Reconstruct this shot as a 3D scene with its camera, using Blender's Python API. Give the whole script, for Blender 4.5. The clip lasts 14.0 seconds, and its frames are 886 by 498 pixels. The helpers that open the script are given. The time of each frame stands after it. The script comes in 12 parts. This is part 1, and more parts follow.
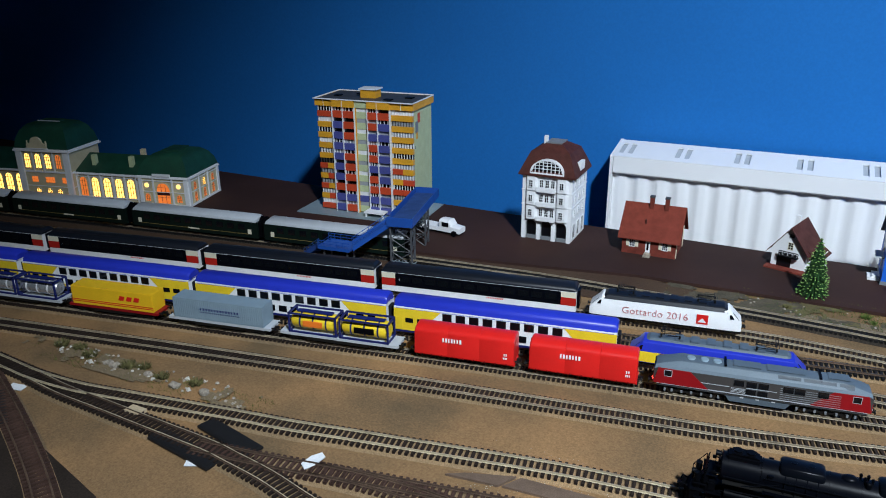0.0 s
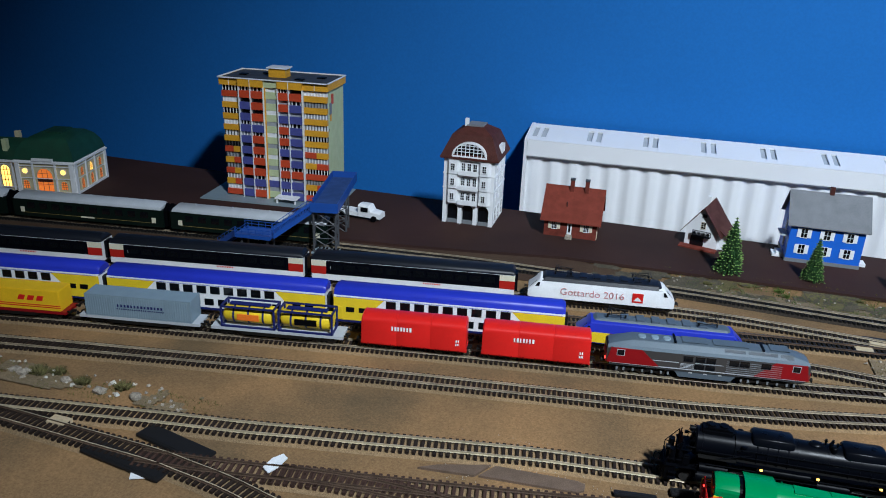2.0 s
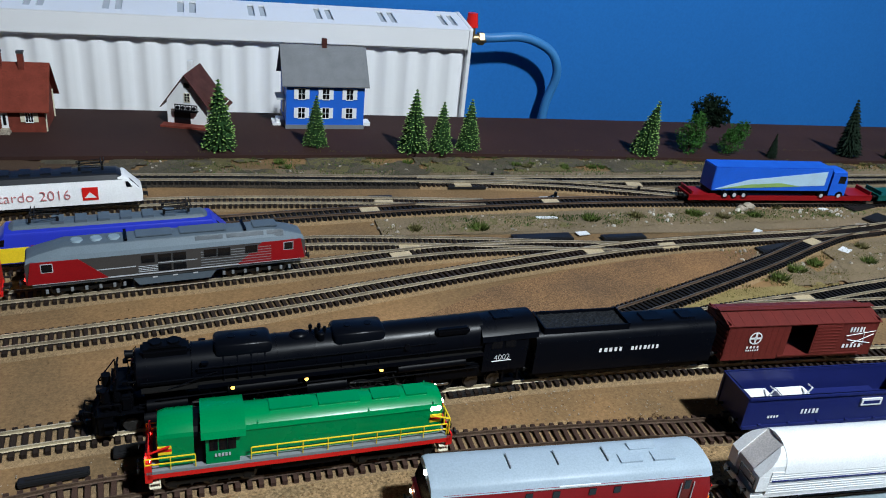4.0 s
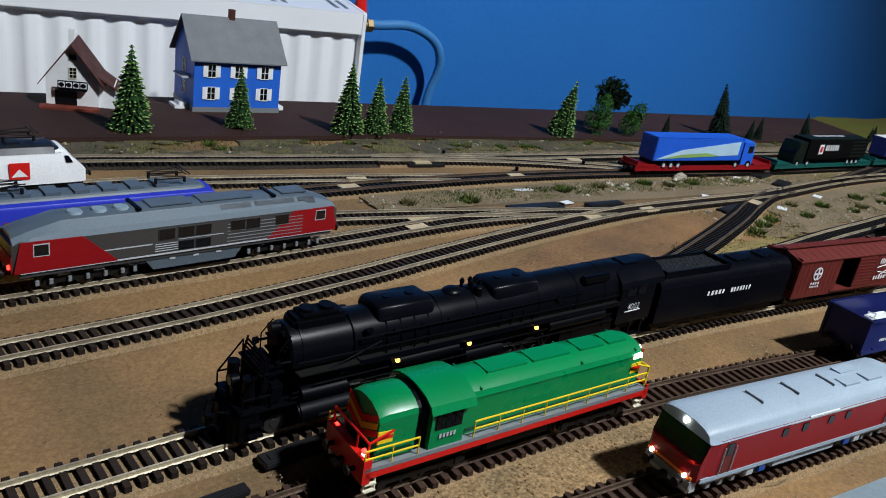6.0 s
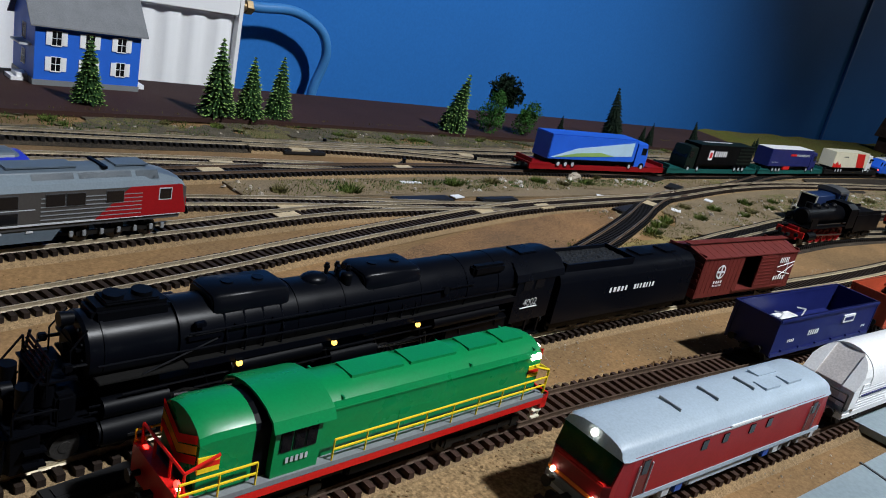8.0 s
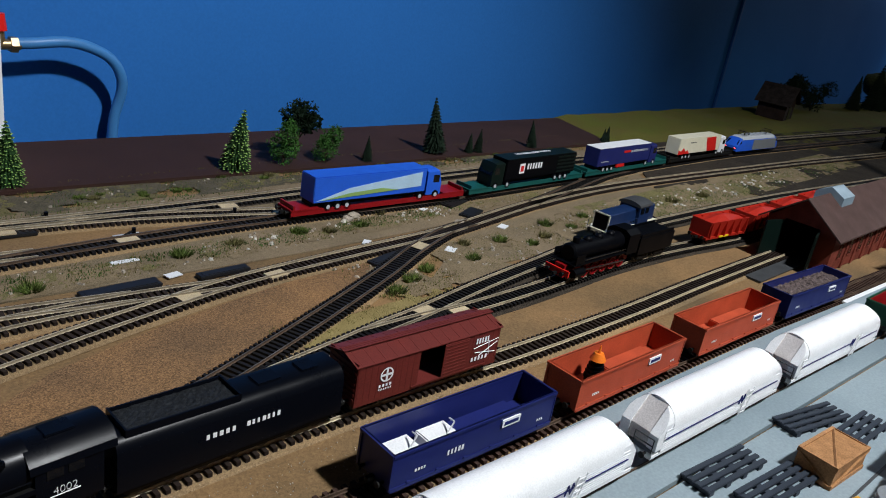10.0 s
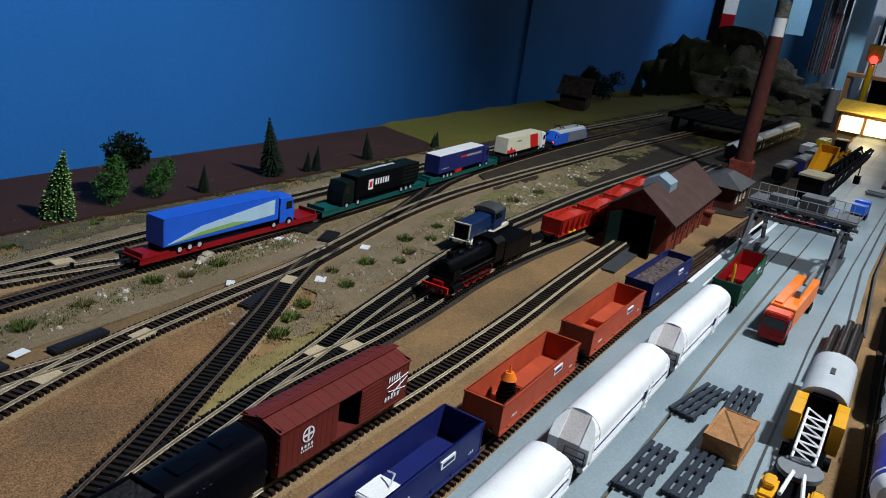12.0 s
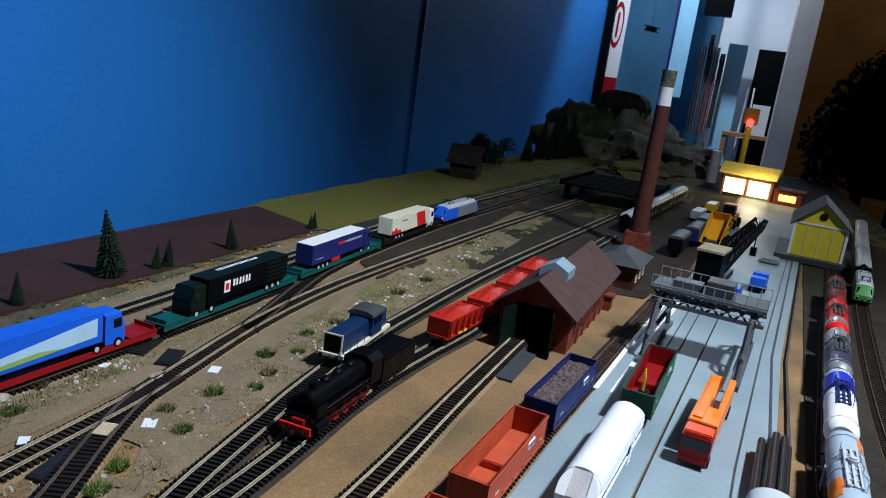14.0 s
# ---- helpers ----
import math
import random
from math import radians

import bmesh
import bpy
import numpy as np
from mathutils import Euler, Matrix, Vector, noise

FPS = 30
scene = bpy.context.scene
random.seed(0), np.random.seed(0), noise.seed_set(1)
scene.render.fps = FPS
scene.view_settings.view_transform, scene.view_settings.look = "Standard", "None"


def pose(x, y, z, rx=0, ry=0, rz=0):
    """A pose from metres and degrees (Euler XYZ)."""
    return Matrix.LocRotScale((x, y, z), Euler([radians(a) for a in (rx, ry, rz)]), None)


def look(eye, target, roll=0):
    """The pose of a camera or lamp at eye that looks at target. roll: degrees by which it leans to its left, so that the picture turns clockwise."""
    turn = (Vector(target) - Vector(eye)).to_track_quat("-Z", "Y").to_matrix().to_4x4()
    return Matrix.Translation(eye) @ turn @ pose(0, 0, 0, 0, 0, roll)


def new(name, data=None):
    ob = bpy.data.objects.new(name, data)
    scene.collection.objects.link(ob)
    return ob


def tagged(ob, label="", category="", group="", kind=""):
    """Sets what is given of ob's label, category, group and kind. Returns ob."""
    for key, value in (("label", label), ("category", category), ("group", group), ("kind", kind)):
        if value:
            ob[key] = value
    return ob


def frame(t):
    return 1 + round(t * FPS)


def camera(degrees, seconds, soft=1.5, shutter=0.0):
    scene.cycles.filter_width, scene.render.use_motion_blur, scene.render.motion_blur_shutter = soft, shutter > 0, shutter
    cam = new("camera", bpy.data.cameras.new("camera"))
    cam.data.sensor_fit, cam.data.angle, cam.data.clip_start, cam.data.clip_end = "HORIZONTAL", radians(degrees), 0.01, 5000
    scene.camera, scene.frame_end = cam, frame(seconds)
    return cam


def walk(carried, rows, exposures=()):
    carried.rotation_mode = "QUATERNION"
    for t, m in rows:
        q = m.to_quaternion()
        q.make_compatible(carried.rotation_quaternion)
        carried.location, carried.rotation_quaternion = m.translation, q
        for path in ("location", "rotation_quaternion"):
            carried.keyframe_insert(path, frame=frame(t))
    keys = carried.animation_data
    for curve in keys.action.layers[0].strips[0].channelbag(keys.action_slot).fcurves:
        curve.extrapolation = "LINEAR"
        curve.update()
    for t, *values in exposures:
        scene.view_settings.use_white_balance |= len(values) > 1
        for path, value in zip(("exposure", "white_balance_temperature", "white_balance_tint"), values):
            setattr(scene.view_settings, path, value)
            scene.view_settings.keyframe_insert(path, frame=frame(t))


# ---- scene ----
cam = camera(59.8, 14.0, 1.0)
PATH = [
    (0, (0.413, 0.429, 0.494), (-0.391, 2.118, -0.214), -0.4),
    (0.5, (0.294, 0.402, 0.494), (-0.412, 2.143, -0.192), 0.6),
    (1, (0.282, 0.394, 0.495), (-0.356, 2.16, -0.194), 1.8),
    (1.5, (0.302, 0.404, 0.491), (-0.297, 2.182, -0.2), 2.1),
    (2, (0.306, 0.42, 0.479), (-0.165, 2.219, -0.256), 2.3),
    (2.5, (0.321, 0.479, 0.432), (0.112, 2.3, -0.367), 3.0),
    (3, (0.377, 0.536, 0.409), (0.474, 2.346, -0.437), 3.8),
    (3.5, (0.43, 0.579, 0.392), (0.79, 2.342, -0.481), 4.8),
    (3.7, (0.438, 0.6, 0.378), (0.897, 2.337, -0.5), 5.4),
    (5.8, (0.264, 0.774, 0.248), (1.381, 2.268, -0.474), 9.0),
    (6, (0.241, 0.778, 0.241), (1.388, 2.252, -0.474), 9.4),
    (6.5, (0.2, 0.782, 0.22), (1.409, 2.212, -0.482), 10.4),
    (7, (0.193, 0.804, 0.203), (1.463, 2.19, -0.478), 11.3),
    (7.5, (0.227, 0.816, 0.195), (1.555, 2.161, -0.46), 12.2),
    (8, (0.296, 0.821, 0.201), (1.661, 2.139, -0.434), 12.9),
    (8.5, (0.397, 0.804, 0.22), (1.767, 2.098, -0.449), 12.8),
    (9, (0.433, 0.74, 0.296), (1.789, 2.025, -0.417), 11.5),
    (9.2, (0.452, 0.726, 0.313), (1.804, 2.011, -0.406), 11.0),
    (11.3, (0.541, 0.776, 0.336), (2.147, 1.756, -0.342), 8.1),
    (11.5, (0.516, 0.785, 0.332), (2.149, 1.729, -0.336), 8.1),
    (12, (0.495, 0.811, 0.335), (2.2, 1.633, -0.309), 8.1),
    (12.5, (0.518, 0.831, 0.326), (2.295, 1.536, -0.262), 8.3),
    (13, (0.54, 0.856, 0.304), (2.35, 1.5, -0.252), 8.4),
    (13.5, (0.579, 0.861, 0.339), (2.406, 1.501, -0.167), 7.9),
    (14, (0.648, 0.852, 0.352), (2.489, 1.477, -0.115), 7.9),
]
EXPOSURES = [(0, -0.26, 5800, 7), (1.5, -0.38, 5750, 7), (3.5, -0.50, 6000, 6), (6, -0.60, 6250, 9), (7.5, -0.58, 6300, 10), (9, -0.70, 6500, 11), (11.5, -0.82, 6350, 9), (12.5, -0.80, 6200, 8), (13.5, -0.68, 5950, 8), (14, -0.58, 5800, 8)]
walk(cam, [(t, look(eye, target, roll)) for t, eye, target, roll in PATH], EXPOSURES)

# ---- light: one shaded room lamp over the layout, a little daylight from the far hall ----
world = bpy.data.worlds.new("room")
scene.world = world
world.use_nodes = True
world.node_tree.nodes["Background"].inputs[0].default_value = (0.30, 0.42, 0.62, 1)
world.node_tree.nodes["Background"].inputs[1].default_value = 0.001


def lamp(name, kind, where, aim, watts, colour, size=0.05, cone=90, blend=1.0):
    data = bpy.data.lights.new(name, kind)
    data.energy, data.color = watts, colour
    if kind == "SPOT":
        data.spot_size, data.spot_blend, data.shadow_soft_size = radians(cone), blend, size
    elif kind == "AREA":
        data.size = size
    else:
        data.shadow_soft_size = size
    ob = new(name, data)
    ob.matrix_world = look(where, aim)
    return ob


lamp("ceiling_spot", "SPOT", (1.30, -0.10, 2.00), (1.190, 0.42, 1.146), 515, (0.95, 0.98, 1.0), 0.075, 88.0, 0.82)
# Added fill spot beside the ceiling lamp; brightens far yard and house front.
lamp("far_room_lamp", "SPOT", (1.28, -0.28, 2.0), (3.15, 0.66, 0.1), 125, (1.0, 0.97, 0.90), 0.045, 46, 0.6)
lamp("hall_lamp", "SPOT", (6.6, 1.45, 2.35), (7.6, 1.2, 0.4), 280, (0.93, 0.96, 1.0), 0.10, 116, 0.3)
lamp("side_room_lamp", "SPOT", (5.5, -0.7, 2.5), (6.36, -0.2, 0.7), 45, (1.0, 0.86, 0.66), 0.08, 110, 1.0)
lamp("hall_window", "AREA", (8.2, 0.6, 2.1), (4.2, 1.2, 0.2), 48, (0.82, 0.92, 1.0), 0.9)

# ---- materials ----
def material(name, colour, rough=0.5, metal=0.0, var=0.12, fine=900.0, coarse=60.0, bump=0.15, second=None, spread=0.5, glow=0.0, coat=0.0, spec=None, grit=0.0, gritsize=900.0):
    """A painted or natural surface: two scales of noise in colour, roughness and relief."""
    m = bpy.data.materials.new(name)
    m.use_nodes = True
    t = m.node_tree
    b = t.nodes["Principled BSDF"]
    b.inputs["Metallic"].default_value = metal
    b.inputs["Coat Weight"].default_value = coat
    b.inputs["Specular IOR Level"].default_value = spec if spec is not None else 0.5 if rough < 0.6 else 0.15
    co = t.nodes.new("ShaderNodeTexCoord")
    big, small = t.nodes.new("ShaderNodeTexNoise"), t.nodes.new("ShaderNodeTexNoise")
    for n, s, d in ((big, coarse, 4.0), (small, fine, 3.0)):
        n.inputs["Scale"].default_value, n.inputs["Detail"].default_value = s, d
        t.links.new(co.outputs["Object"], n.inputs["Vector"])
    info = t.nodes.new("ShaderNodeObjectInfo")
    other = second or tuple(c * (1 - 2.2 * var) for c in colour)
    ramp = t.nodes.new("ShaderNodeMapRange")
    ramp.inputs["From Min"].default_value, ramp.inputs["From Max"].default_value = 0.5 - spread * 0.4, 0.5 + spread * 0.4
    t.links.new(big.outputs["Fac"], ramp.inputs["Value"])
    mix = t.nodes.new("ShaderNodeMix")
    mix.data_type = "RGBA"
    mix.inputs["A"].default_value, mix.inputs["B"].default_value = (*colour, 1), (*other, 1)
    t.links.new(ramp.outputs["Result"], mix.inputs["Factor"])
    grain = t.nodes.new("ShaderNodeMapRange")
    grain.inputs["To Min"].default_value, grain.inputs["To Max"].default_value = 1 - var * 1.6, 1 + var * 1.6
    grain.inputs["From Min"].default_value, grain.inputs["From Max"].default_value = 0.3, 0.7
    t.links.new(small.outputs["Fac"], grain.inputs["Value"])
    each = t.nodes.new("ShaderNodeMapRange")
    each.inputs["To Min"].default_value, each.inputs["To Max"].default_value = 1 - var * 0.6, 1 + var * 0.6
    t.links.new(info.outputs["Random"], each.inputs["Value"])
    mul = t.nodes.new("ShaderNodeMath")
    mul.operation = "MULTIPLY"
    t.links.new(grain.outputs["Result"], mul.inputs[0])
    t.links.new(each.outputs["Result"], mul.inputs[1])
    if grit:
        cell = t.nodes.new("ShaderNodeTexVoronoi")
        cell.inputs["Scale"].default_value = gritsize
        t.links.new(co.outputs["Object"], cell.inputs["Vector"])
        tone = t.nodes.new("ShaderNodeSeparateColor")
        t.links.new(cell.outputs["Color"], tone.inputs["Color"])
        speck = t.nodes.new("ShaderNodeMapRange")
        speck.inputs["To Min"].default_value, speck.inputs["To Max"].default_value = 1 - grit, 1 + grit
        t.links.new(tone.outputs[0], speck.inputs["Value"])
        more = t.nodes.new("ShaderNodeMath")
        more.operation = "MULTIPLY"
        t.links.new(mul.outputs["Value"], more.inputs[0])
        t.links.new(speck.outputs["Result"], more.inputs[1])
        mul = more
    out = t.nodes.new("ShaderNodeVectorMath")
    out.operation = "SCALE"
    t.links.new(mix.outputs["Result"], out.inputs[0])
    t.links.new(mul.outputs["Value"], out.inputs["Scale"])
    t.links.new(out.outputs["Vector"], b.inputs["Base Color"])
    ro = t.nodes.new("ShaderNodeMapRange")
    ro.inputs["To Min"].default_value, ro.inputs["To Max"].default_value = max(0.03, rough - 0.12), min(1.0, rough + 0.12)
    t.links.new(big.outputs["Fac"], ro.inputs["Value"])
    t.links.new(ro.outputs["Result"], b.inputs["Roughness"])
    if bump:
        bp = t.nodes.new("ShaderNodeBump")
        bp.inputs["Strength"].default_value, bp.inputs["Distance"].default_value = bump, 0.0006
        t.links.new(small.outputs["Fac"], bp.inputs["Height"])
        t.links.new(bp.outputs["Normal"], b.inputs["Normal"])
    if glow:
        b.inputs["Emission Color"].default_value = (*colour, 1)
        b.inputs["Emission Strength"].default_value = glow
    return m


def paint(name, colour, rough=0.38, var=0.05, **k):
    k.setdefault("spec", 0.28)
    return material(name, colour, rough, var=var, bump=k.pop("bump", 0.04), coarse=k.pop("coarse", 45), **k)


BLACK = paint("black_paint", (0.0017, 0.0020, 0.0032), 0.45, spec=0.08)
SATIN_BLACK = paint("satin_black", (0.0022, 0.0028, 0.0050), 0.30, spec=0.10)
DARK = material("dark_underframe", (0.007, 0.0067, 0.0064), 0.6, var=0.2, spec=0.25)
STEEL = material("worn_steel", (0.35, 0.35, 0.36), 0.3, 1.0, var=0.1)
RAILSIDE = material("rusty_rail_side", (0.10, 0.066, 0.045), 0.75, 0.0, var=0.2)
RAILCREAM = material("worn_brass_rail_side", (0.33, 0.27, 0.18), 0.55, 0.1, var=0.2)
RAILBRASS = material("clean_brass_rail_side", (0.50, 0.42, 0.27), 0.5, 0.1, var=0.15)
RAIL = material("nickel_rail", (0.56, 0.48, 0.33), 0.42, 0.25, var=0.15, second=(0.30, 0.25, 0.18), coarse=30)
TIE = material("dark_brown_plastic_sleeper", (0.028, 0.019, 0.015), 0.7, var=0.25, fine=1500)
TIE_RED = material("red_brown_plastic_sleeper", (0.070, 0.040, 0.030), 0.7, var=0.25, fine=1500)
TIE_BLACK = material("black_plastic_sleeper", (0.012, 0.011, 0.011), 0.6, var=0.2, fine=1500)
WHEEL = material("wheel_metal", (0.10, 0.095, 0.09), 0.42, 0.8)
GLASS = paint("dark_window", (0.004, 0.005, 0.007), 0.14, bump=0, spec=0.5)
WHITE = paint("white_paint", (0.83, 0.84, 0.85))
CREAM = paint("cream_paint", (0.72, 0.68, 0.52))
RED = paint("red_paint", (0.62, 0.015, 0.012), 0.34)
DARKRED = paint("dark_red_paint", (0.25, 0.007, 0.010), 0.36, spec=0.2)
ORERED = paint("ore_wagon_red", (0.40, 0.022, 0.012), 0.45, spec=0.15)
MAROON = paint("oxide_brown_paint", (0.135, 0.022, 0.018), 0.5, var=0.09)
OXIDE = paint("oxide_red_paint", (0.46, 0.075, 0.032), 0.5, var=0.09)
BLUE = paint("ultramarine_paint", (0.022, 0.035, 0.42), 0.36)
DEEPBLUE = paint("deep_blue_paint", (0.007, 0.022, 0.075), 0.4)
DULLRAIL = material("dull_blackened_rail", (0.13, 0.115, 0.10), 0.5, 0.4, var=0.2)
NAVY = paint("navy_paint", (0.012, 0.018, 0.115), 0.42)
TRUCKBLUE = paint("bright_blue_paint", (0.02, 0.11, 0.62), 0.34)
YELLOW = paint("yellow_paint", (0.80, 0.58, 0.02), 0.38)
ORANGE = paint("orange_paint", (0.85, 0.20, 0.02), 0.4)
GREEN = paint("locomotive_green_paint", (0.003, 0.205, 0.060), 0.30, spec=0.4)
DKGREEN = paint("dark_green_paint", (0.003, 0.009, 0.007), 0.45, spec=0.2)
GREY = paint("mid_grey_paint", (0.20, 0.215, 0.23), 0.42)
LOCOGREY = paint("brown_grey_paint", (0.055, 0.051, 0.049), 0.42)
LTGREY = paint("light_grey_paint", (0.46, 0.49, 0.52), 0.42)
BLUEGREY = paint("blue_grey_paint", (0.22, 0.295, 0.35), 0.4)
DKGREY = paint("dark_grey_paint", (0.055, 0.058, 0.062), 0.5, var=0.1)
SILVER = material("polished_tank", (0.62, 0.64, 0.66), 0.28, 0.7, var=0.06, bump=0.05)
LAMPGLOW = material("lit_lamp", (1.0, 0.93, 0.75), glow=14.0, bump=0)
AMBERGLOW = material("lit_amber_lamp", (1.0, 0.58, 0.10), glow=4.0, bump=0)
REDGLOW = material("lit_red_lamp", (1.0, 0.03, 0.02), glow=9.0, bump=0)
WINGLOW = material("lit_warm_window", (1.0, 0.52, 0.09), glow=3.6, bump=0, var=0.35, coarse=90, fine=300)
WINDIM = material("dim_warm_window", (0.9, 0.20, 0.03), glow=0.9, bump=0, var=0.35, coarse=90, fine=300)
SAND = material("tan_scenic_ground", (0.272, 0.158, 0.070), 0.92, var=0.12, fine=420, coarse=7, bump=0.35, second=(0.118, 0.082, 0.044), spread=0.50, grit=0.10, gritsize=1300)
BED = material("tan_track_bed", (0.262, 0.172, 0.088), 0.95, var=0.18, fine=1500, coarse=7, bump=0.6, second=(0.150, 0.108, 0.062), grit=0.22)
BROWNBOARD = material("brown_painted_board", (0.046, 0.022, 0.017), 0.75, var=0.14, fine=700, coarse=5, bump=0.25, second=(0.030, 0.016, 0.014))
CONCRETE = material("grey_card_concrete", (0.265, 0.325, 0.355), 0.5, var=0.06, fine=420, coarse=5, bump=0.10, second=(0.165, 0.218, 0.250), spread=0.55)
HARDBOARD = material("red_brown_hardboard", (0.255, 0.140, 0.062), 0.85, var=0.22, fine=900, coarse=11, bump=0.5, second=(0.125, 0.078, 0.044), spread=0.6, grit=0.4)
GRAVEL = material("tan_brown_gravel", (0.235, 0.176, 0.110), 0.95, var=0.16, fine=900, coarse=9, bump=0.35, second=(0.158, 0.124, 0.076), spread=0.55, grit=0.16)
# Dark ballast colour; also stands for the dimness of the board's far end.
DARKSHADEBALLAST = material("dark_shade_ballast", (0.046, 0.036, 0.026), 0.95, var=0.3, fine=1200, coarse=18, bump=0.7, second=(0.024, 0.020, 0.016), grit=0.5)
WALLBLUE = material("blue_wall_paint", (0.026, 0.152, 0.47), 0.6, var=0.03, fine=220, coarse=2.2, bump=0.08, second=(0.024, 0.138, 0.43), spec=0.05)
RADWHITE = material("radiator_enamel", (0.82, 0.83, 0.85), 0.34, var=0.03, coarse=6, bump=0.02)
GRASSMAT = material("static_grass", (0.105, 0.125, 0.028), 0.9, var=0.3, fine=1800, coarse=12, bump=0.6, second=(0.16, 0.115, 0.045))
MOSS = material("green_foam_bush", (0.120, 0.170, 0.036), 0.9, var=0.35, fine=1500, coarse=80, bump=0.6)
DULLMOSS = material("olive_foam_bush", (0.17, 0.155, 0.06), 0.9, var=0.35, fine=1500, coarse=80, bump=0.6)
STONE = material("pale_stone", (0.40, 0.35, 0.28), 0.85, var=0.25, fine=900, coarse=120, bump=0.4)
PAPER = material("white_paper_scrap", (0.72, 0.74, 0.76), 0.7, var=0.06)
WOOD = material("light_wood", (0.40, 0.20, 0.085), 0.6, var=0.15, fine=700, coarse=90)
SPRUCE = material("spruce_needles", (0.024, 0.070, 0.018), 0.85, var=0.3, fine=1600, coarse=120, bump=0.4)
SPRUCETIP = material("light_spruce_tips", (0.25, 0.40, 0.11), 0.85, var=0.2, fine=1600, coarse=120)
DARKSPRUCE = material("dark_spruce_needles", (0.010, 0.022, 0.012), 0.9, var=0.3, fine=1600, coarse=120, bump=0.4)
LEAF = material("broadleaf_foam", (0.055, 0.165, 0.030), 0.85, var=0.35, fine=1600, coarse=100, bump=0.5)
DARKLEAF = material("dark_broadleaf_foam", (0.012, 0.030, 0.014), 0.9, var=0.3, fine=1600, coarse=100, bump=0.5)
BARK = material("brown_bark", (0.055, 0.038, 0.026), 0.9, var=0.2)
BRICK = material("red_brick", (0.20, 0.045, 0.030), 0.7, var=0.2, fine=900, coarse=70)
ROOFRED = material("red_brown_roof", (0.20, 0.040, 0.024), 0.7, var=0.12, fine=800, coarse=70)
ROOFBROWN = material("brown_roof_card", (0.072, 0.042, 0.037), 0.6, var=0.1, fine=800, coarse=40)
ROOFDARK = material("dark_brown_roof", (0.080, 0.026, 0.020), 0.62, var=0.15, fine=800, coarse=70)
ROOFGREY = material("grey_roof", (0.19, 0.20, 0.215), 0.6, var=0.08, fine=800, coarse=50)
ROOFGREEN = material("green_metal_roof", (0.012, 0.060, 0.034), 0.5, var=0.15, fine=700, coarse=40)
PLASTER = material("cream_plaster", (0.62, 0.55, 0.36), 0.6, var=0.06)
PALEGREEN = material("pale_green_plaster", (0.52, 0.58, 0.34), 0.6, var=0.05)
TOWERYELLOW = material("tower_yellow", (0.72, 0.36, 0.02), 0.5, var=0.08)
TOWERRED = material("tower_red", (0.55, 0.065, 0.02), 0.5, var=0.08)
TOWERBLUE = material("tower_violet_blue", (0.075, 0.085, 0.30), 0.5, var=0.08)
ROCKMAT = material("grey_rock", (0.20, 0.195, 0.175), 0.9, var=0.35, fine=160, coarse=14, bump=0.5, second=(0.055, 0.065, 0.038))
GUNMETAL = material("crane_grey_plastic", (0.066, 0.070, 0.078), 0.5, var=0.08)
BRIDGEBLUE = paint("footbridge_blue", (0.02, 0.075, 0.33), 0.42)
LOAD = material("gravel_load", (0.14, 0.105, 0.10), 0.95, var=0.35, fine=1500, coarse=300, bump=0.7)
COAL = material("fine_coal", (0.013, 0.015, 0.018), 0.7, var=0.35, fine=1900, coarse=500, bump=0.8, spec=0.2)
FLANK = paint("roof_flank_grey", (0.135, 0.172, 0.205), 0.36)
ENDGREY = paint("dull_brown_grey", (0.64, 0.60, 0.585), 0.6, var=0.1)
CLEARVIEW = paint("pale_balcony_glass", (0.34, 0.36, 0.38), 0.25)
SLATE = paint("slate_roof_paint", (0.085, 0.112, 0.140), 0.42)
BLACKROOF = paint("blue_black_roof", (0.008, 0.010, 0.015), 0.42)
SKYGREY = paint("sky_grey_paint", (0.36, 0.44, 0.52), 0.42)
AMBERPAINT = paint("construction_yellow_paint", (0.74, 0.36, 0.012), 0.42)

# ---- shaping helpers ----
def box(bm, x0, x1, y0, y1, z0, z1, bevel=0.0):
    v = [bm.verts.new(p) for p in ((x0, y0, z0), (x1, y0, z0), (x1, y1, z0), (x0, y1, z0), (x0, y0, z1), (x1, y0, z1), (x1, y1, z1), (x0, y1, z1))]
    f = [bm.faces.new([v[i] for i in q]) for q in ((0, 3, 2, 1), (4, 5, 6, 7), (0, 1, 5, 4), (1, 2, 6, 5), (2, 3, 7, 6), (3, 0, 4, 7))]
    if bevel:
        edges = {e for g in f for e in g.edges}
        bmesh.ops.bevel(bm, geom=list(edges), offset=bevel, segments=2, affect="EDGES", clamp_overlap=True)
    return bm


def prism(bm, pts, z0, z1):
    """A flat outline (x, y) given a height."""
    lo, hi = [bm.verts.new((x, y, z0)) for x, y in pts], [bm.verts.new((x, y, z1)) for x, y in pts]
    n = len(pts)
    bm.faces.new(hi)
    bm.faces.new(lo[::-1])
    for i in range(n):
        bm.faces.new((lo[i], lo[(i + 1) % n], hi[(i + 1) % n], hi[i]))
    return bm


def loft(bm, sections, caps=True):
    """Skins sections (x, [(y, z), ...]) of equal count along x."""
    rows = [[bm.verts.new((x, y, z)) for y, z in ring] for x, ring in sections]
    n = len(rows[0])
    for a, b in zip(rows, rows[1:]):
        for i in range(n):
            bm.faces.new((a[i], a[(i + 1) % n], b[(i + 1) % n], b[i]))
    if caps:
        bm.faces.new(rows[0][::-1])
        bm.faces.new(rows[-1])
    bmesh.ops.recalc_face_normals(bm, faces=bm.faces)
    return bm


